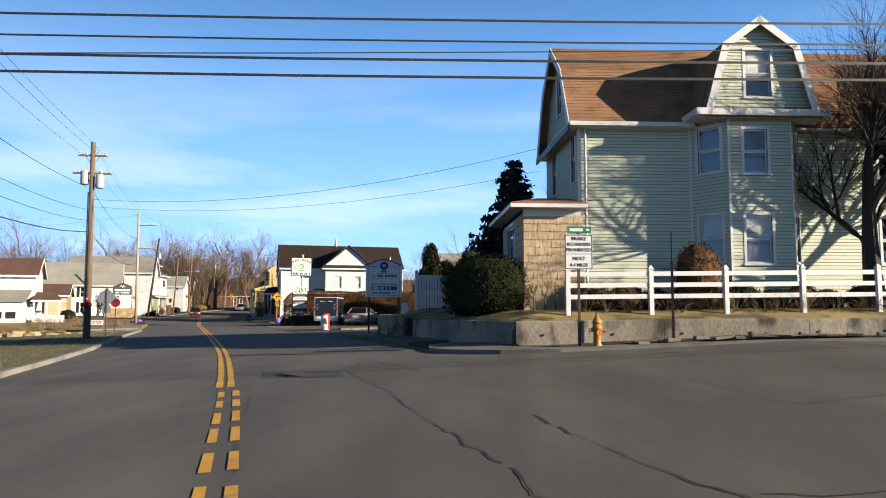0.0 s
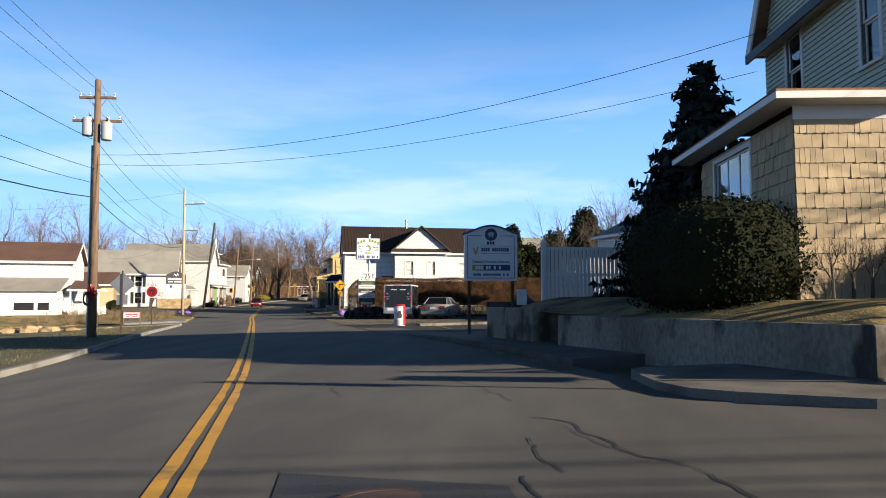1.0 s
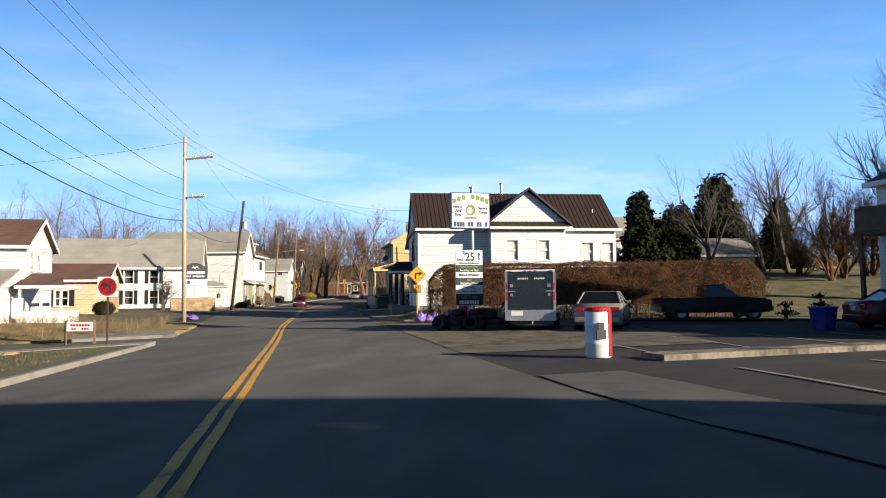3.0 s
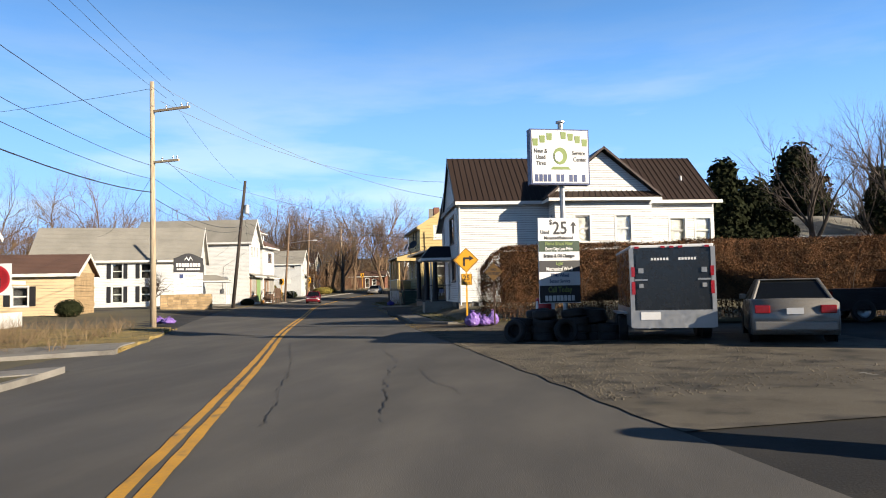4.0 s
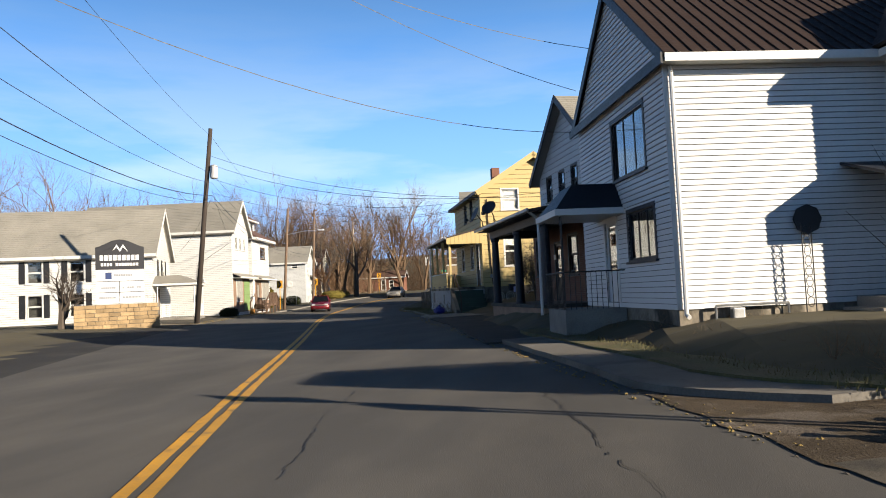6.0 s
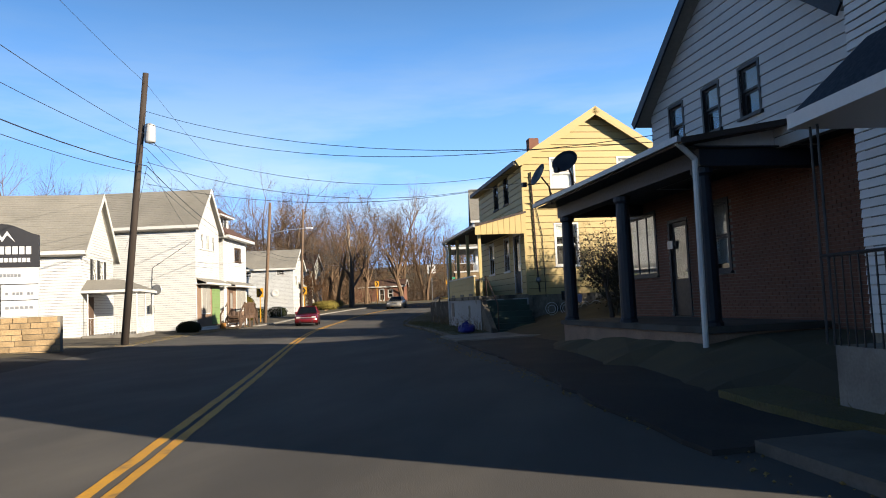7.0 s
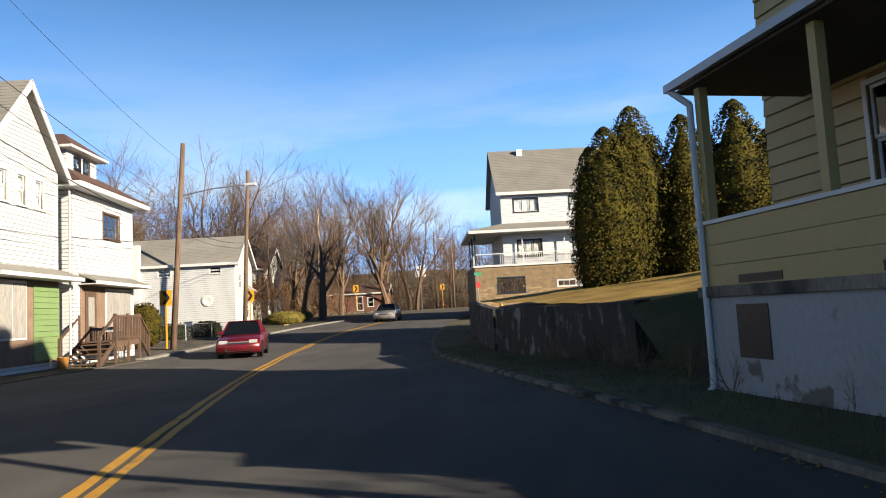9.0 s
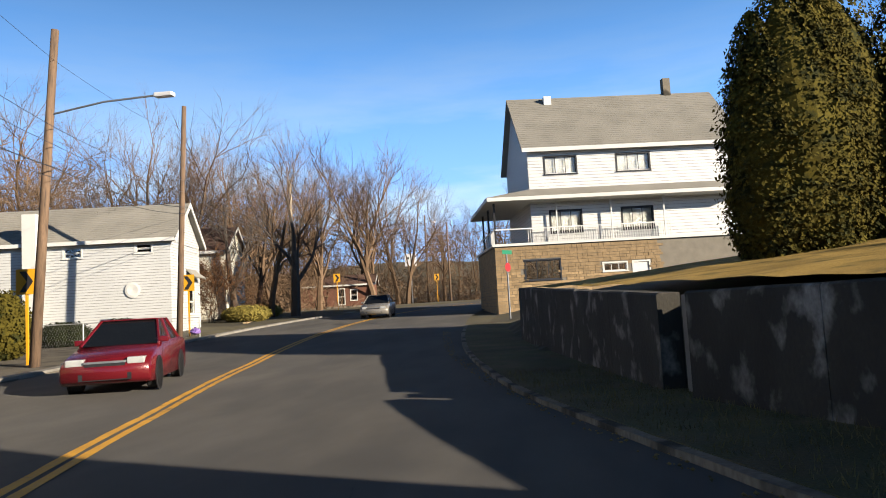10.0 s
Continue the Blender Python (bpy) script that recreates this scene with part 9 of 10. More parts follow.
def sedan(m, paint, label, L=4.5, W=1.74, H=1.46, group=""):
    """A four-door saloon, nose to +x."""
    t = thing("car", m, label, "car", group)
    h = L / 2
    prof = [(-h, .32), (-h + .02, .62), (-h + .08, .95), (-h + .75, 1.0), (-h + 1.0, .98), (h - 1.45, .95), (h - .7, .82), (h - .12, .68), (h, .55), (h, .3), (h - .15, .2), (-h + .15, .2)]
    bm = bmesh.new()
    rings = []
    for y, k in ((-W / 2, .94), (-W / 2 + .05, 1.0), (0, 1.015), (W / 2 - .05, 1.0), (W / 2, .94)):
        inx = 1 - .03 * (1 - k) / .06
        rings.append([bm.verts.new((x * inx, y, .2 + (z - .2) * k)) for x, z in prof])
    for a, b in zip(rings, rings[1:]):
        for i in range(len(prof)):
            bm.faces.new((a[i], a[(i + 1) % len(prof)], b[(i + 1) % len(prof)], b[i]))
    bm.faces.new(rings[0][::-1])
    bm.faces.new(rings[-1])
    bmesh.ops.bevel(bm, geom=[e for e in bm.edges if e.is_boundary is False and e.calc_face_angle(0) > .5], offset=.03, segments=2, affect='EDGES')
    body = smooth(part("body", bm, paint, t))
    w0, w1 = W / 2 - .06, W / 2 - .26
    lo, hi = .93, H - .03
    xs = (-h + .55, -h + 1.25, h - 2.15, h - 1.25)
    cab = bmesh.new()
    prism(cab, [(xs[0], -w0, lo), (xs[3], -w0, lo), (xs[3], w0, lo), (xs[0], w0, lo)], [(xs[1], -w1, hi), (xs[2], -w1, hi), (xs[2], w1, hi), (xs[1], w1, hi)])
    part("glasshouse", cab, CARGLASS, t)
    part("roof", boxes((xs[1] - .05, xs[2] + .05, -w1 - .02, w1 + .02, hi, H), bevel=.012), paint, t)
    for s in (-1, 1):
        for p, q, r in (((xs[0] + .02, s * w0, lo), (xs[1], s * w1, hi), .045), ((xs[3], s * w0, lo), (xs[2], s * w1, hi), .035), (((xs[0] + xs[3]) / 2, s * (w0 + .005), lo), ((xs[1] + xs[2]) / 2, s * (w1 + .005), hi), .035)):
            part("pillar", tubes((p, q, r), n=6), paint, t)
        part("mirror", boxes((h - 1.55, h - 1.4, s * (W / 2 + .02) - .09, s * (W / 2 + .02) + .09, .95, 1.08), bevel=.03), paint, t)
        part("headlight", boxes((h - .28, h - .02, s * .58 - .17, s * .58 + .17, .58, .72), bevel=.03), LIGHTGLASS, t)
        part("tail_light", boxes((-h - .005, -h + .14, s * .66 - .16, s * .66 + .16, .68, .86), bevel=.02), TAIL, t)
        for x in (-h + .85, h - .85):
            wheel(t, x, s * (W / 2 - .1), .31, s)
            part("wheel_arch", lathe([(.31, -.02), (.37, -.02), (.37, .0), (.31, .0), (.31, -.02)], 20), DARK, t, m=pose(x, s * (W / 2 + .002), .31, 90, 0, 0))
        part("door_seam", boxes((-.12, -.105, s * (W / 2) - .004, s * (W / 2) + .004, .35, .93), (h - 1.3, h - 1.285, s * (W / 2) - .004, s * (W / 2) + .004, .35, .9)), DARK, t)
    part("grille", boxes((h - .06, h + .008, -.38, .38, .56, .62), (h - .06, h + .008, -.5, .5, .28, .42)), DARK, t)
    part("grille_bar", boxes((h - .04, h + .014, -.4, .4, .62, .66)), STEEL, t)
    part("number_plate", boxes((-h - .012, -h + .02, -.17, .17, .66, .8)), SIGN_WHITE, t)
    part("bumper", boxes((-h - .03, -h + .1, -W / 2 + .06, W / 2 - .06, .3, .5), bevel=.03), paint, t)
    return t


CARGLASS = mat("dark_car_glass", (0.00612, 0.00715, 0.00817), 0.06, 0.1, 2.0, 5.0, 0.0, spec=0.8)
LIGHTGLASS = mat("headlight_glass", (0.306, 0.317, 0.317), 0.12, 0.1, 8.0, 30.0, 0.0, spec=0.7)
TAIL = mat("tail_light_red", (0.204, 0.0051, 0.00766), 0.2, 0.1, 4.0, 30.0, 0.0, spec=0.6)
SILVER = mat("silver_paint", (0.17, 0.16, 0.145), 0.3, 0.05, 1.0, 60.0, 0.0, metal=0.25)
REDCAR = mat("dark_red_paint", (0.11, 0.0065, 0.011), 0.2, 0.06, 1.0, 60.0, 0.0, metal=0.2, spec=0.6)
BLACKCAR = mat("black_paint", (0.00612, 0.00664, 0.00915), 0.25, 0.1, 1.0, 60.0, 0.0, spec=0.6)
TRAILERBLACK = mat("black_sheet_metal", (0.008, 0.009, 0.01), 0.25, 0.04, 0.6, 6.0, 0.0, spec=0.5)
# Dark red deepened to maroon: the shadow over the parked car is in the paint.
SHADED_RED = mat("dark_maroon_paint", (0.0459, 0.00612, 0.00715), 0.35, 0.1, 2.0, 20.0, 0.0)
sedan(pose(-6.85, 60.4, gz(-6.85, 60.4), 0, 0, 80), SILVER, "silver saloon car parked by the hedge", 4.6, 1.78, 1.45)
sedan(pose(-44.2, 126.6, gz(-44.2, 126.6), 0, 0, -72), REDCAR, "dark red saloon car on the road", 4.45, 1.72, 1.49)
sedan(pose(3.9, 58.6, gz(3.9, 58.6), 0, 0, 4), SHADED_RED, "dark red car parked behind the barrier block, shade in its paint", 4.4, 1.72, 1.4)
sedan(pose(-44.9, 157.5, gz(-44.9, 157.5), 0, 0, -86), SILVER, "silver car on the road by the bend", 4.6, 1.8, 1.48)


def pickup():
    t = thing("pickup_truck", pose(-1.3, 67.3, gz(-1.3, 67.3), 0, 0, 6), "dark pickup truck parked before the hedge", "pickup truck")
    part("body", extruded([(-2.6, .45), (-2.6, 1.08), (-.5, 1.1), (-.5, 1.12), (1.0, 1.15), (2.2, 1.05), (2.55, .95), (2.6, .5), (2.4, .38), (-2.4, .38)], -.9, .9), BLACKCAR, t)
    cab = bmesh.new()
    prism(cab, [(-.5, -.85, 1.1), (1.1, -.85, 1.1), (1.1, .85, 1.1), (-.5, .85, 1.1)], [(-.35, -.68, 1.66), (.45, -.68, 1.66), (.45, .68, 1.66), (-.35, .68, 1.66)])
    part("glasshouse", cab, CARGLASS, t)
    part("roof", boxes((-.42, .5, -.7, .7, 1.66, 1.72), bevel=.02), BLACKCAR, t)
    part("bed", boxes((-2.5, -.6, -.78, .78, 1.081, 1.084)), DARK, t)
    part("bumper", boxes((2.55, 2.68, -.85, .85, .45, .65), (-2.7, -2.58, -.85, .85, .45, .65)), STEEL, t)
    for s in (-1, 1):
        part("headlight", boxes((2.5, 2.6, s * .65 - .15, s * .65 + .15, .72, .9)), LIGHTGLASS, t)
        part("tail_light", boxes((-2.62, -2.55, s * .8 - .08, s * .8 + .08, .7, 1.0)), TAIL, t)
        for x in (-1.65, 1.7):
            wheel(t, x, s * .82, .37, s)


pickup()


def cargo_trailer():
    t = thing("cargo_trailer", pose(-9.72, 58.85, gz(-9.72, 58.85), 0, 0, 91), "black enclosed cargo trailer with silver trim", "trailer")
    z0, z1, w, l = .42, 2.3, .93, 4.2
    part("body", boxes((0, l, -w, w, z0, z1)), TRAILERBLACK, t)
    part("roof", boxes((-.02, l + .02, -w - .02, w + .02, z1, z1 + .07), bevel=.02), SIGN_WHITE, t)
    part("skirt", boxes((-.015, l, -w - .012, -w, z0, z0 + .45), (-.015, l, w, w + .012, z0, z0 + .45)), STEEL, t)
    r = part("ramp_door", boxes((-.03, 0, -w + .1, w - .1, z0 + .4, z1 - .12)), TRAILERBLACK, t)
    part("ramp_sill", boxes((-.035, 0, -w, w, z0 - .02, z0 + .4)), STEEL, t)
    for s in (-1, 1):
        part("corner_post", boxes((-.04, .05, s * w - .05, s * w + .05, z0, z1)), STEEL, t)
        part("tail_light", boxes((-.05, -.03, s * (w - .03) - .04, s * (w - .03) + .04, 1.2, 1.5)), TAIL, t)
        part("side_marker", boxes((-.05, -.03, s * (w - .03) - .04, s * (w - .03) + .04, 1.62, 1.85)), TAIL, t)
        part("latch", boxes((-.06, -.03, s * .72 - .05, s * .72 + .05, 1.35, 1.45), (-.05, -.03, s * .72 - .15, s * .72 + .15, 1.52, 1.56), (-.06, -.03, s * .72 - .06, s * .72 + .06, 1.7, 1.82)), STEEL, t)
        for x in (1.7, 2.5):
            wheel(t, x, s * (w + .1), .33, s)
        part("fender", boxes((1.3, 2.9, s * (w + .13) - .13, s * (w + .13) + .13, .7, .74)), STEEL, t)
    for y in (-.8, -.2, 0, .2, .8):
        part("marker_light", boxes((-.04, -.02, y - .05, y + .05, z1 - .01, z1 + .04)), TAIL, t)
    part("number_plate", boxes((-.05, -.036, .3, .75, .6, .78)), SIGN_WHITE, t)
    for k, (y, n) in enumerate(((.28, 6), (-.35, 6))):
        for j in range(n):
            part("print_bar", boxes((-.034, -.03, y - .2 + j * .07, y - .2 + j * .07 + .05, 2.0, 2.06)), SIGN_WHITE, r)
    part("jack", tubes(((l + .6, 0, .1), (l + .6, 0, .9), .04), ((l, 0, .42), (l + .9, 0, .42), .05)), STEEL, t)


cargo_trailer()


def box_truck():
    t = thing("box_truck", pose(3.75, 53.4, gz(3.75, 53.4), 0, 0, 90), "white box truck parked behind the panel fence", "truck")
    part("cargo_box", boxes((0, 4.4, -1.1, 1.1, 1.0, 3.75), bevel=.03), WHITE, t)
    part("cab", extruded([(-1.6, .6), (-1.6, 1.4), (-1.2, 2.2), (-.1, 2.3), (-.1, .6)], -.95, .95), WHITE, t)
    part("windscreen", boxes((-1.45, -1.2, -.8, .8, 1.5, 2.1)), CARGLASS, t)
    part("side_window", boxes((-1.1, -.4, -.97, .97, 1.5, 2.1)), CARGLASS, t)
    part("chassis", boxes((-1.4, 4.3, -.5, .5, .55, 1.0)), DARK, t)
    for s in (-1, 1):
        for x in (-.9, 3.3):
            wheel(t, x, s * .85, .42, s)


box_truck()
RB = gable_house(pose(4.28, 62.27, 0, 0, 0, -65), 5.6, 5.4, .4, 6.0, 7.25, SIDE_WHITE, ROOF_DARK, "white raised house with a dark roof behind the lot", front_ops=[(.9, 1.6, 4.7, 5.35), (3.6, 4.3, 4.7, 5.35)], side_ops=[(2.2, 3.4, 4.6, 5.6)])
part("deck", boxes((.1, 5.55, -1.3, -.03, 3.72, 3.9)), WOODDECK, RB)
part("deck_panel", boxes((.1, 5.48, -1.3, -1.24, 3.91, 4.82)), WOODDECK, RB, "dark solid boards of the deck rail")
# End rail and balusters: sunlight is put into their paler colour.
part("deck_rail", boxes((5.48, 5.55, -1.24, -.04, 4.75, 4.85)), WOODLIT, RB)
for _k in range(9):
    part("baluster", boxes((5.49, 5.53, -1.2 + _k * .135, -1.13 + _k * .135, 3.91, 4.75)), WOODLIT, RB)
for _x in (.2, 2.8, 5.3):
    part("deck_post", boxes((_x, _x + .14, -1.25, -1.11, .1, 3.72)), WOODDECK, RB)
GR = gable_house(pose(2.7, 94.9, 3.1, 0, 0, 8), 5.7, 5.0, .2, 1.75, 3.2, PEACH, ROOF_GREY, "low tan garage with a grey roof behind the hedge")
FH = gable_house(pose(-67.0, 162.0, 1.2, 0, 0, 8), 9.0, 6.0, .3, 5.6, 7.6, SIDE_CREAM, ROOF_RED, "cream house with a brown roof behind the trees", front_ops=[(1.5, 2.4, 3.4, 4.6), (3.8, 4.7, 3.4, 4.6)], side_ops=[(6.5, 7.4, 3.4, 4.6)])
BR = gable_house(pose(-64.0, 199.0, 2.0, 0, 0, 8), 9.5, 6.0, .2, 3.0, 4.2, BRICK, ROOF_RED, "low red brick building with a brown roof", side_ops=[(5.0, 5.8, .4, 2.4), (6.6, 7.4, .9, 2.2)], exposure=0)

FB2 = gable_house(pose(-1.5, 118.0, 0, 0, 0, 12), 8.0, 7.0, 1.5, 8.2, 11.0, SIDE_CREAM, ROOF_GREY, "cream house among trees far behind the hedge", front_ops=[(2, 3, 6, 7.2)], side_ops=[(2, 3, 6, 7.2), (5, 6, 6, 7.2)])


# ---- porch and garden of the white house on the left ----
_t = thing("entrance_canopy", pose(-48.3, 105.6, 0, 0, 0, 22), "grey hipped entrance canopy on white iron posts", "canopy")
_bm = bmesh.new()
prism(_bm, [(.03, 0, 2.87), (2.9, 0, 2.87), (2.9, 4.5, 2.87), (.03, 4.5, 2.87)], [(.03, 1.1, 3.45), (1.6, 1.1, 3.45), (1.6, 3.4, 3.45), (.03, 3.4, 3.45)])
part("canopy_roof", _bm, ROOF_GREY, _t)
part("canopy_trim", boxes((.03, 2.9, 0, 4.5, 2.72, 2.86)), TRIM, _t)
part("platform", boxes((.03, 2.8, .1, 4.4, .0, .5)), CONCRETE, _t)
for _x, _y in ((2.7, .2), (2.7, 2.25), (2.7, 4.3), (.3, .2)):
    part("post", tubes(((_x, _y, .5), (_x, _y, 2.72), .035)), WHITE, _t)
part("door", boxes((.04, .09, 1.2, 2.1, .5, 2.55)), WOODDECK, _t, "brown wooden entrance door")
_rl = part("railing", tubes(((2.7, .2, 1.4), (2.7, 4.3, 1.4), .02), ((.3, .2, 1.4), (2.7, .2, 1.4), .02), n=6), WHITE, _t)
_me = mesh_of("baluster", tubes(((0, 0, .5), (0, 0, 1.4), .012), n=4), WHITE)
for _k in range(28):
    part("baluster", _me, None, _rl, m=pose(2.7, .3 + _k * .145, 0))
for _k in range(15):
    part("baluster", _me, None, _rl, m=pose(.45 + _k * .15, .2, 0))
_t = thing("garden_planter", pose(-53.2, 155.5, .8, 0, 0, 106), "low stone planter wall round the yellow bushes", "planter")
for _r in range(3):
    for _k in range(22):
        part("stone", boxes((_k * .56 + (.28 if _r % 2 else 0), _k * .56 + .54 + (.28 if _r % 2 else 0), 0, .3, _r * .2 - .2, _r * .2 - .015)), STONE, _t)

# ---- wear on the road ----
def crack(pts, w, seed, label="irregular dark crack in the asphalt"):
    """A wandering tar-dark crack, laid just on the asphalt."""
    rng = random.Random(seed)
    bm = bmesh.new()
    path, side = [], 0.0
    for (x0, y0), (x1, y1) in zip(pts, pts[1:]):
        length = math.hypot(x1 - x0, y1 - y0)
        n = max(int(length / .09), 2)
        for k in range(n):
            side = side * .8 + rng.gauss(0, .022)
            path.append(Vector((x0 + (x1 - x0) * k / n - (y1 - y0) / length * side, y0 + (y1 - y0) * k / n + (x1 - x0) / length * side, 0)))
    prev, wide = None, 1.0
    for a, b in zip(path, path[1:]):
        d = (b - a).normalized()
        wide = min(max(wide + rng.gauss(0, .25), .3), 1.2)
        o = Vector((-d.y, d.x, 0)) * w * .27 * wide
        if rng.random() < .035:
            prev = None
            continue
        cur = [bm.verts.new((p.x, p.y, gz(p.x, p.y) + .007)) for p in (a - o, a + o)]
        if prev:
            bm.faces.new((prev[0], prev[1], cur[1], cur[0]))
        prev = cur
    tagged(part("road_crack", bm, TAR), label, "road crack", kind="structure")


for _k, (_w, _pts) in enumerate(((.035, [(-2.2, 16.2), (-1.66, 14.1), (-.97, 12.0), (-.49, 10.13), (0, 8.24), (.35, 6.97), (.58, 6.0), (.9, 4.6), (1.2, 3.0)]), (.04, [(1.07, 8.84), (1.28, 8.15), (1.46, 6.97), (1.68, 6.06), (1.85, 5.54), (2.03, 5.11), (2.4, 4.2)]), (.03, [(2.03, 5.11), (2.6, 4.95), (3.3, 5.1), (4.4, 4.8)]),
                                 (.022, [(2.87, 15.15), (3.12, 13.46)]), (.03, [(4.0, 11.6), (4.18, 9.88), (4.25, 9.08), (4.53, 8.74), (5.24, 8.99), (6.6, 9.4)]), (.02, [(4.8, 12.4), (5.6, 11.2), (7.0, 10.9), (9.0, 11.5)]), (.018, [(1.9, 10.8), (2.5, 10.3)]), (.018, [(6, 15.5), (8.5, 14.6), (11.5, 14.9)]),
                                 (.035, [(-2.04, 18.6), (-1.71, 18.22), (-1.34, 16.97), (-1.18, 16.59), (-.94, 16.29), (-.82, 15.89), (-.74, 15.55), (-.3, 14.2)]), (.02, [(-1.9, 18.4), (-1.5, 17.3), (-1.2, 16.7)]), (.03, [(-2.08, 17.58), (-1.94, 16.44), (-1.84, 16.07)]), (.02, [(-3.6, 23.6), (-3.2, 22.2), (-2.6, 21.0), (-2.2, 19.6)]),
                                 (.016, [(-3.65, 13.4), (-3.0, 10.8), (-2.3, 8.0), (-1.7, 5.6), (-.9, 2.6)]), (.03, [(-8.9, 26.6), (-8.3, 24.2), (-7.9, 22.6)]), (.022, [(-6.0, 24.6), (-5.2, 22.4), (-4.6, 20.5)]), (.02, [(-11.2, 38.5), (-10.2, 35.6), (-9.6, 33.0)]),
                                 (.026, [(-21.0, 63.0), (-19.4, 59.0), (-18.23, 56.44), (-17.31, 53.9), (-16.81, 52.38), (-16.33, 51.24), (-15.6, 49)]), (.03, [(-16.9, 59.2), (-15.9, 56.6), (-15.64, 55.47), (-15.29, 53.16), (-14.93, 51.97), (-14.77, 51.45), (-14.2, 49.2)]), (.022, [(-14.9, 54.4), (-14.2, 52.6), (-13.5, 51.2)]), (.022, [(-23.2, 73.5), (-22.6, 70.0), (-22.0, 67.2)]), (.028, [(-20.2, 72.0), (-19.4, 68.0), (-18.6, 65.0)]),
                                 (.02, [(-28.4, 92.0), (-27.9, 89.5), (-27.0, 87.6)]), (.02, [(-31.0, 99.5), (-30.2, 97.0), (-29.4, 94.6)]), (.02, [(-36.6, 117), (-35.9, 114.6), (-34.9, 112.4)]))):
    crack(_pts, _w, _k)
sheet("road_patch", [(-3.8, 15.0), (-2.0, 14.45), (-2.3, 15.95), (-4.15, 16.5)], PATCH, 10, 6, .006, "dark square asphalt patch round a manhole", "road patch")
_t = thing("manhole_cover", pose(-3.0, 15.45, gz(-3.0, 15.45) + .007, 0, 2.6, 0), "round iron manhole cover in the road patch", "manhole cover")
part("cover", lathe([(0, 0), (.42, 0), (.42, .006), (.36, .012), (0, .012)], 28), RUST, _t)
part("ring", lathe([(.43, 0), (.48, 0), (.48, .01), (.43, .01), (.43, 0)], 28), RUST, _t)
_rng = random.Random(31)
for _s in (-1, 1):
    for _k in range(10):
        _a = 12.15 - _k * 1.4 + _rng.uniform(-.1, .1)
        _b, _w = _a + _rng.uniform(.78, 1.0), _rng.uniform(.052, .066)
        sheet("line_marking", [tuple((by_road(_v, _s * .125 + _o + .07))[:2]) for _v, _o in ((_a, -_w), (_a, _w), (_b, _w * .94), (_b, -_w * .9))], YELLOW, 1, 2, .008, "broken worn dash of the yellow line", "road marking")


# ---- small things beside the road ----
def wire_wreath(m):
    t = thing("wire_wreath", m, "white wire wreath ornament on a stake", "ornament", "garden ornaments")
    bm = bmesh.new()
    for r, dz in ((.24, .62), (.15, .6)):
        pts = [(r * math.cos(a), 0, dz + r * math.sin(a)) for a in np.linspace(0, 2 * math.pi, 15)]
        for p, q in zip(pts, pts[1:]):
            tube(bm, p, q, .012, n=4)
    part("ring", bm, WHITE, t)
    part("stake", tubes(((-.05, 0, -.05), (-.05, 0, .4), .01), ((.05, 0, -.05), (.05, 0, .4), .01), n=4), WHITE, t)


for _x, _y, _a in ((-23.95, 100.75, 15), (-23.4, 100.9, 25), (-22.7, 101.15, 20), (-22.25, 101.3, 15), (-21.8, 101.45, 30)):
    wire_wreath(pose(_x, _y, .42, 0, 0, _a))
_t = thing("mail_box", pose(-23.0, 101.0, .35, 0, 0, 20), "blue-grey box on a short post", "box")
part("post", boxes((-.04, .04, -.04, .04, 0, .9)), TRIM, _t)
part("body", boxes((-.2, .2, -.12, .12, .9, 1.2), bevel=.02), mat("blue_grey_paint", (0.22, 0.25, 0.42), 0.6), _t)
_t = thing("wreath", pose(-19.32, 38.5, 1.75, 0, 0, 5), "red ribbon wreath and coiled cable tied to the pole", "wreath")
_rng = random.Random(12)
part("foliage", leaf_mesh("foliage", [(_rng.gauss(0, .1), _rng.gauss(-.06, .03), _rng.gauss(0, .13), 0, -1, 0) for _ in range(160)], .1, RED, 3), None, _t)
_bm = bmesh.new()
for _k in range(5):
    _c = [(.16 * math.cos(a) - .12, -.08 - .02 * _k, -.25 + (.2 + .02 * _k) * math.sin(a)) for a in np.linspace(0, 2 * math.pi, 13)]
    for _p, _q in zip(_c, _c[1:]):
        tube(_bm, _p, _q, .011, n=4)
part("coil", _bm, CABLE, _t)

# ---- by the parking lot ----
tagged(part("concrete_block", boxes((-.72, .88, -.3, .3, -.1, .5), bevel=.03), CONCRETE, m=pose(.9, 50.2, gz(.9, 50.2), 0, 0, 8)), "pale concrete barrier block in the lot", "barrier")
_t = thing("tub", pose(.62, 58.2, gz(.62, 58.2)), "blue plastic tub beside the lot", "tub")
part("body", lathe([(.0, 0), (.36, 0), (.46, .72), (.49, .74), (.49, .8), (.43, .8), (.38, .1), (0, .08)], 18), BLUE, _t)
cone_tree(pose(2.5, 63.8, gz(2.5, 63.8)), 1.5, .5, YEW, "small dark conifer in a pot", 71, kind_="spruce", size=.1, name="small_conifer")
cone_tree(pose(.95, 63.4, gz(.95, 63.4)), 1.2, .45, YEW, "small dark conifer in a pot", 72, kind_="spruce", size=.1, name="small_conifer")
for _k in range(7):
    sheet("line_marking", [tuple((by_road(45.5, 9 + _k * 2.7))[:2]), tuple((by_road(45.5, 9.1 + _k * 2.7))[:2]), tuple((by_road(50.0, 9.6 + _k * 2.7))[:2]), tuple((by_road(50.0, 9.5 + _k * 2.7))[:2])], CONCRETE, 1, 8, .012, "worn pale parking bay line", "road marking")
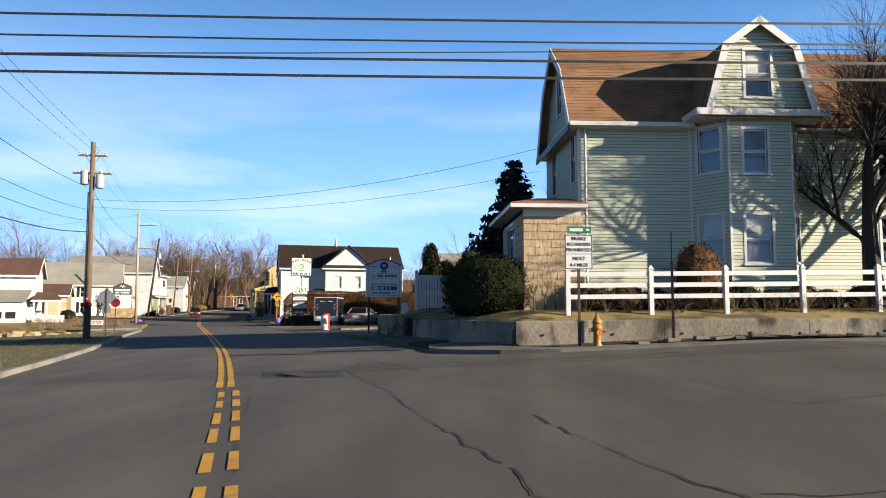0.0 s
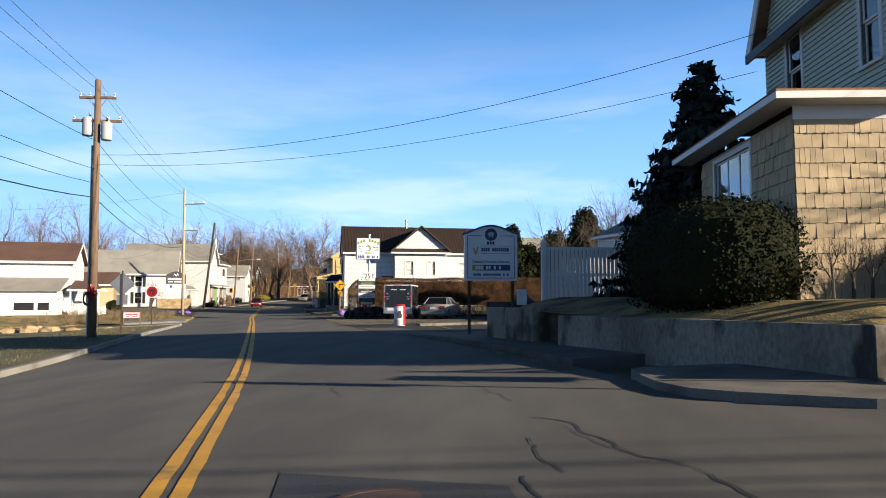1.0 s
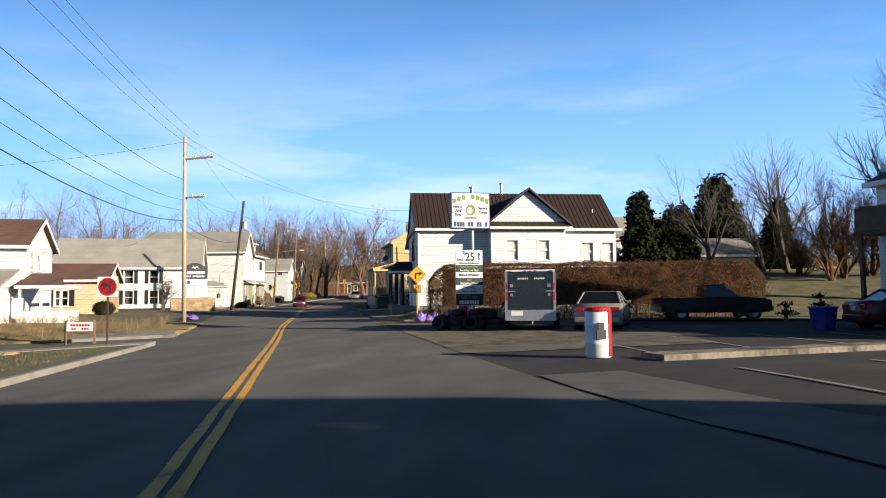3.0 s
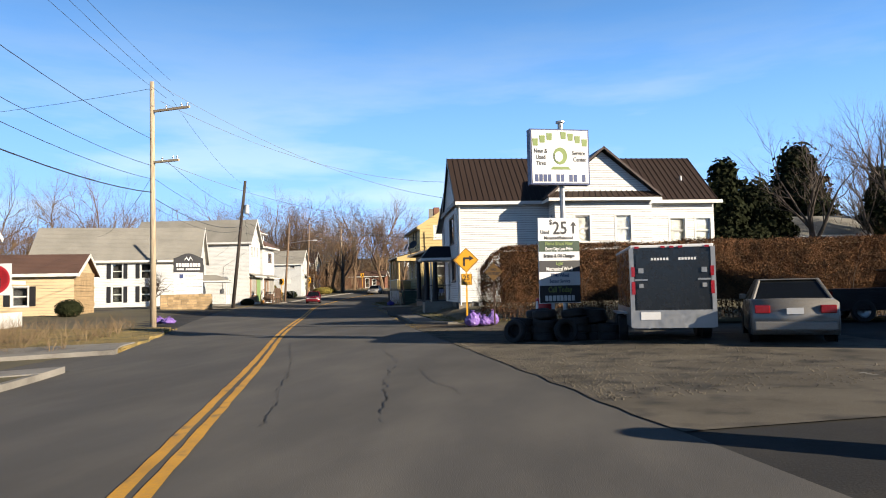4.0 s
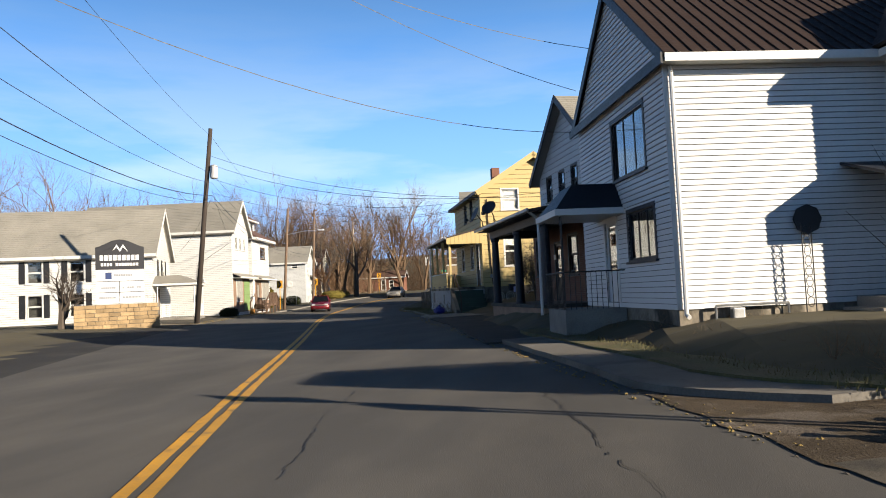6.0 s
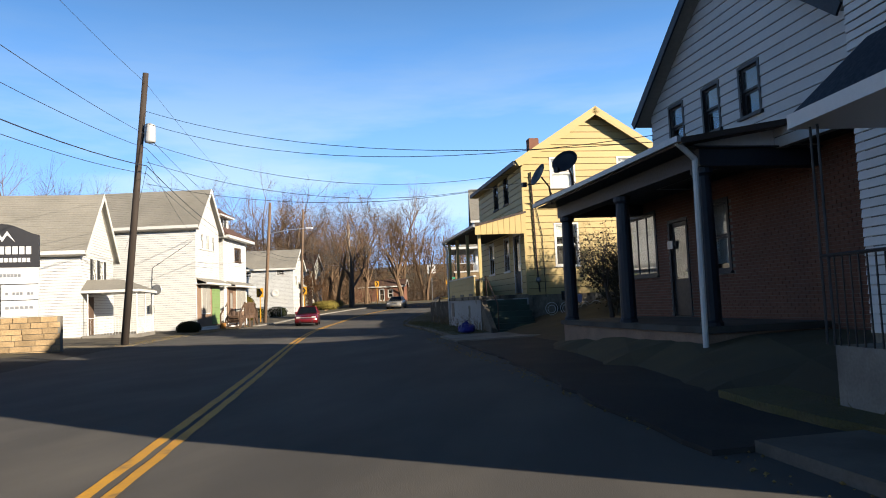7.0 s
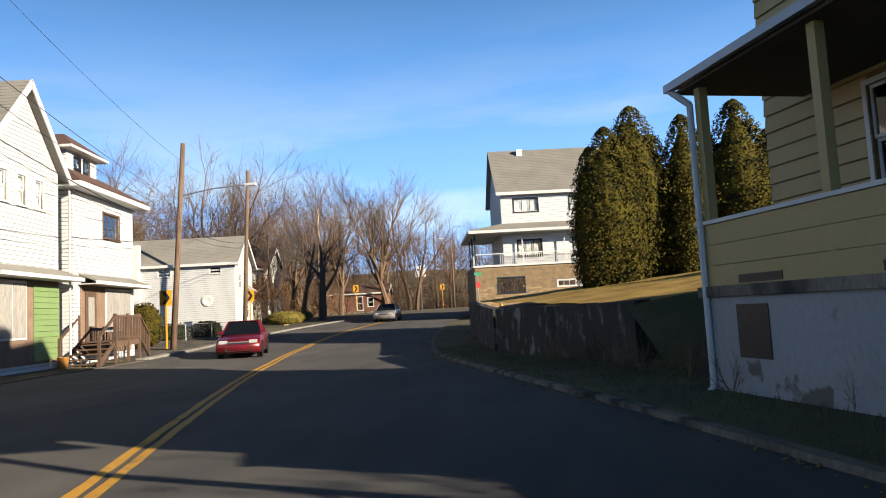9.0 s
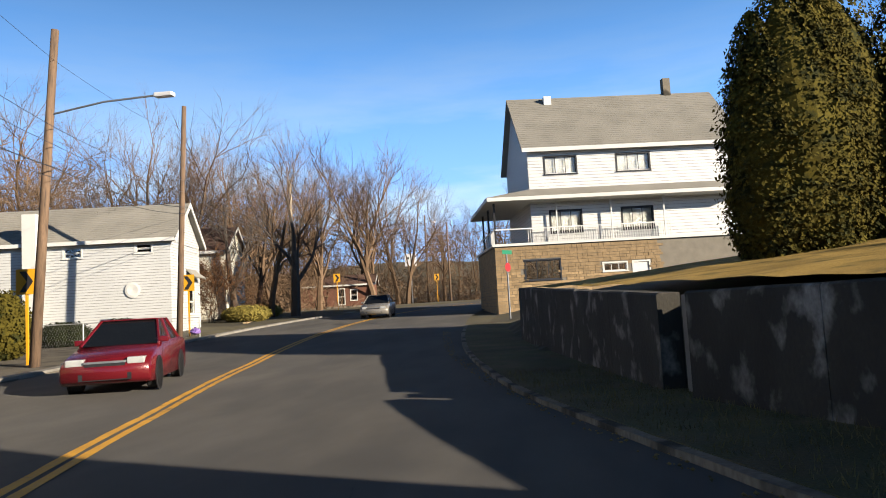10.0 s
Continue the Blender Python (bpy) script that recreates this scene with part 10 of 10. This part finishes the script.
for _k in range(5):
    sheet("line_marking", [tuple((by_road(37.0, 8 + _k * 2.7))[:2]), tuple((by_road(37.0, 8.1 + _k * 2.7))[:2]), tuple((by_road(41.5, 8.6 + _k * 2.7))[:2]), tuple((by_road(41.5, 8.5 + _k * 2.7))[:2])], CONCRETE, 1, 8, .012, "worn pale parking bay line", "road marking")

ribbon("pavement", 34.3, 42.5, lambda y: HALF_R(y) + .05, lambda y: HALF_R(y) + 1.7, PAVE_DARK, 0.012, 0, 2, 2, "worn concrete apron across the lot entrance", "pavement", wobble=.08)

# ---- by the grey-white house at the bend ----
_t = thing("chain_link_fence", pose(-53.7, 136.0, .5, 0, 0, 73), "low chain-link fence on grey steel posts", "fence")
for _k in range(5):
    part("post", tubes(((_k * 2.2, 0, 0), (_k * 2.2, 0, 1.15), .03)), STEEL, _t)
part("rail", tubes(((0, 0, 1.12), (8.8, 0, 1.12), .02), n=6), STEEL, _t)
_bm = bmesh.new()
for _k in range(74):
    for _s in (-1, 1):
        _x = _k * .12
        tube(_bm, (_x, 0, .05), (min(max(_x + _s * .55, 0), 8.8), 0, 1.1), .002, n=3)
tagged(part("mesh", _bm, STEEL, _t), kind="stuff")
shrub(pose(-54.5, 139.0, .55, 0, 0, 70), 1.1, .8, 1.15, YEW, "low rounded dark hedge bush behind the wire fence", 61, 1500, .09, 2.6)
shrub(pose(-53.5, 141.6, .6, 0, 0, 70), 1.1, .8, 1.15, YEW, "low rounded dark hedge bush behind the wire fence", 62, 1500, .09, 2.6)
_t = thing("bucket", pose(-48.4, 120.8, gz(-48.4, 120.8) + .03), "orange plastic bucket by the shop wall", "bucket")
part("body", lathe([(0, 0), (.15, 0), (.19, .36), (.2, .37), (.2, .4), (.17, .4), (.14, .04), (0, .03)], 16), ORANGE, _t)
bag(pose(-51.1, 143.9, gz(-51.1, 143.9) + .05), .28, .35, PURPLE, "small purple rubbish bag by the pole", 29)


# ---- grass, stones and litter on the ground ----
def grass(zones, seed, label):
    """Short blades over strips beside the road: (y0, y1, d0, d1, height over the road, count)."""
    rng = np.random.default_rng(seed)
    V = []
    for y0, y1, d0, d1, up, n in zones:
        for y, d, a, h, bx, by in zip(rng.uniform(y0, y1, n), rng.uniform(d0, d1, n), rng.uniform(0, 6.28, n), rng.uniform(.03, .1, n), rng.normal(0, .03, n), rng.normal(0, .03, n)):
            p = by_road(y, d, up)
            w = .008
            V += [(p[0] - w * math.cos(a), p[1] - w * math.sin(a), p[2] - .01), (p[0] + w * math.cos(a), p[1] + w * math.sin(a), p[2] - .01), (p[0] + bx, p[1] + by, p[2] + h)]
    me = bpy.data.meshes.new("grass")
    me.from_pydata(V, [], [(3 * k, 3 * k + 1, 3 * k + 2) for k in range(len(V) // 3)])
    me.materials.append(STRAWGREEN)
    tagged(new("grass", me), label, "grass", kind="stuff")


STRAWGREEN = mat("winter_grass_blades", (0.102, 0.0868, 0.0306), 0.9, 0.45, 1.2, 20.0, 0.0)
grass([(66.4, 79, 6.8, 12, .13, 9000), (20, 56.5, -9.5, -5.5, .12, 7000), (97.4, 124, 6.1, 8.2, .08, 7000), (66.5, 69.5, 8, 20, .07, 3000), (62.6, 71, -12, -4.8, .08, 5000)], 4, "short tufted winter grass beside the road")


def stones(name, zones, seed, material, label, category):
    """Loose bits lying on the ground: (y0, y1, d0, d1, up, count, smallest, largest)."""
    rng = random.Random(seed)
    V, F = [], []
    for y0, y1, d0, d1, up, n, s0, s1 in zones:
        for _ in range(n):
            y, d = rng.uniform(y0, y1), d0 + (d1 - d0) * rng.random() ** 1.4
            p = by_road(y, d, up)
            s, o = rng.uniform(s0, s1), len(V)
            a = rng.uniform(0, 6.28)
            for k in range(4):
                q = s * rng.uniform(.7, 1.2)
                V.append((p[0] + q * math.cos(a + k * 1.57), p[1] + q * math.sin(a + k * 1.57), p[2] + rng.uniform(0, .2) * s))
            V += [(p[0], p[1], p[2] + s * rng.uniform(.5, .9)), (p[0], p[1], p[2] - s * .4)]
            for k in range(4):
                F += [(o + k, o + (k + 1) % 4, o + 4), (o + (k + 1) % 4, o + k, o + 5)]
    me = bpy.data.meshes.new(name)
    me.from_pydata(V, [], F)
    me.materials.append(material)
    tagged(new(name, me), label, category, kind="stuff")


stones("loose_stones", [(49, 64.5, 5.1, 10.5, .012, 8500, .008, .027), (49, 64.5, 5.0, 5.5, .01, 700, .01, .03), (64, 67, 5.0, 12, .0, 500, .01, .03)], 8, GRAVEL, "loose grey and brown stones on the gravel lot", "stones")
stones("leaf_litter", [(66.3, 97, 5.0, 5.5, .01, 500, .01, .03), (97.2, 140, 5.7, 6.0, .01, 600, .01, .03), (20.6, 34.5, 5.5, 5.9, .01, 400, .01, .03), (101, 126, -7.2, -6.2, .03, 500, .01, .04), (62.5, 71, -5.2, -4.6, .03, 400, .01, .05)], 9, DRY, "crumbs of earth and dead leaves along the road edge", "litter")
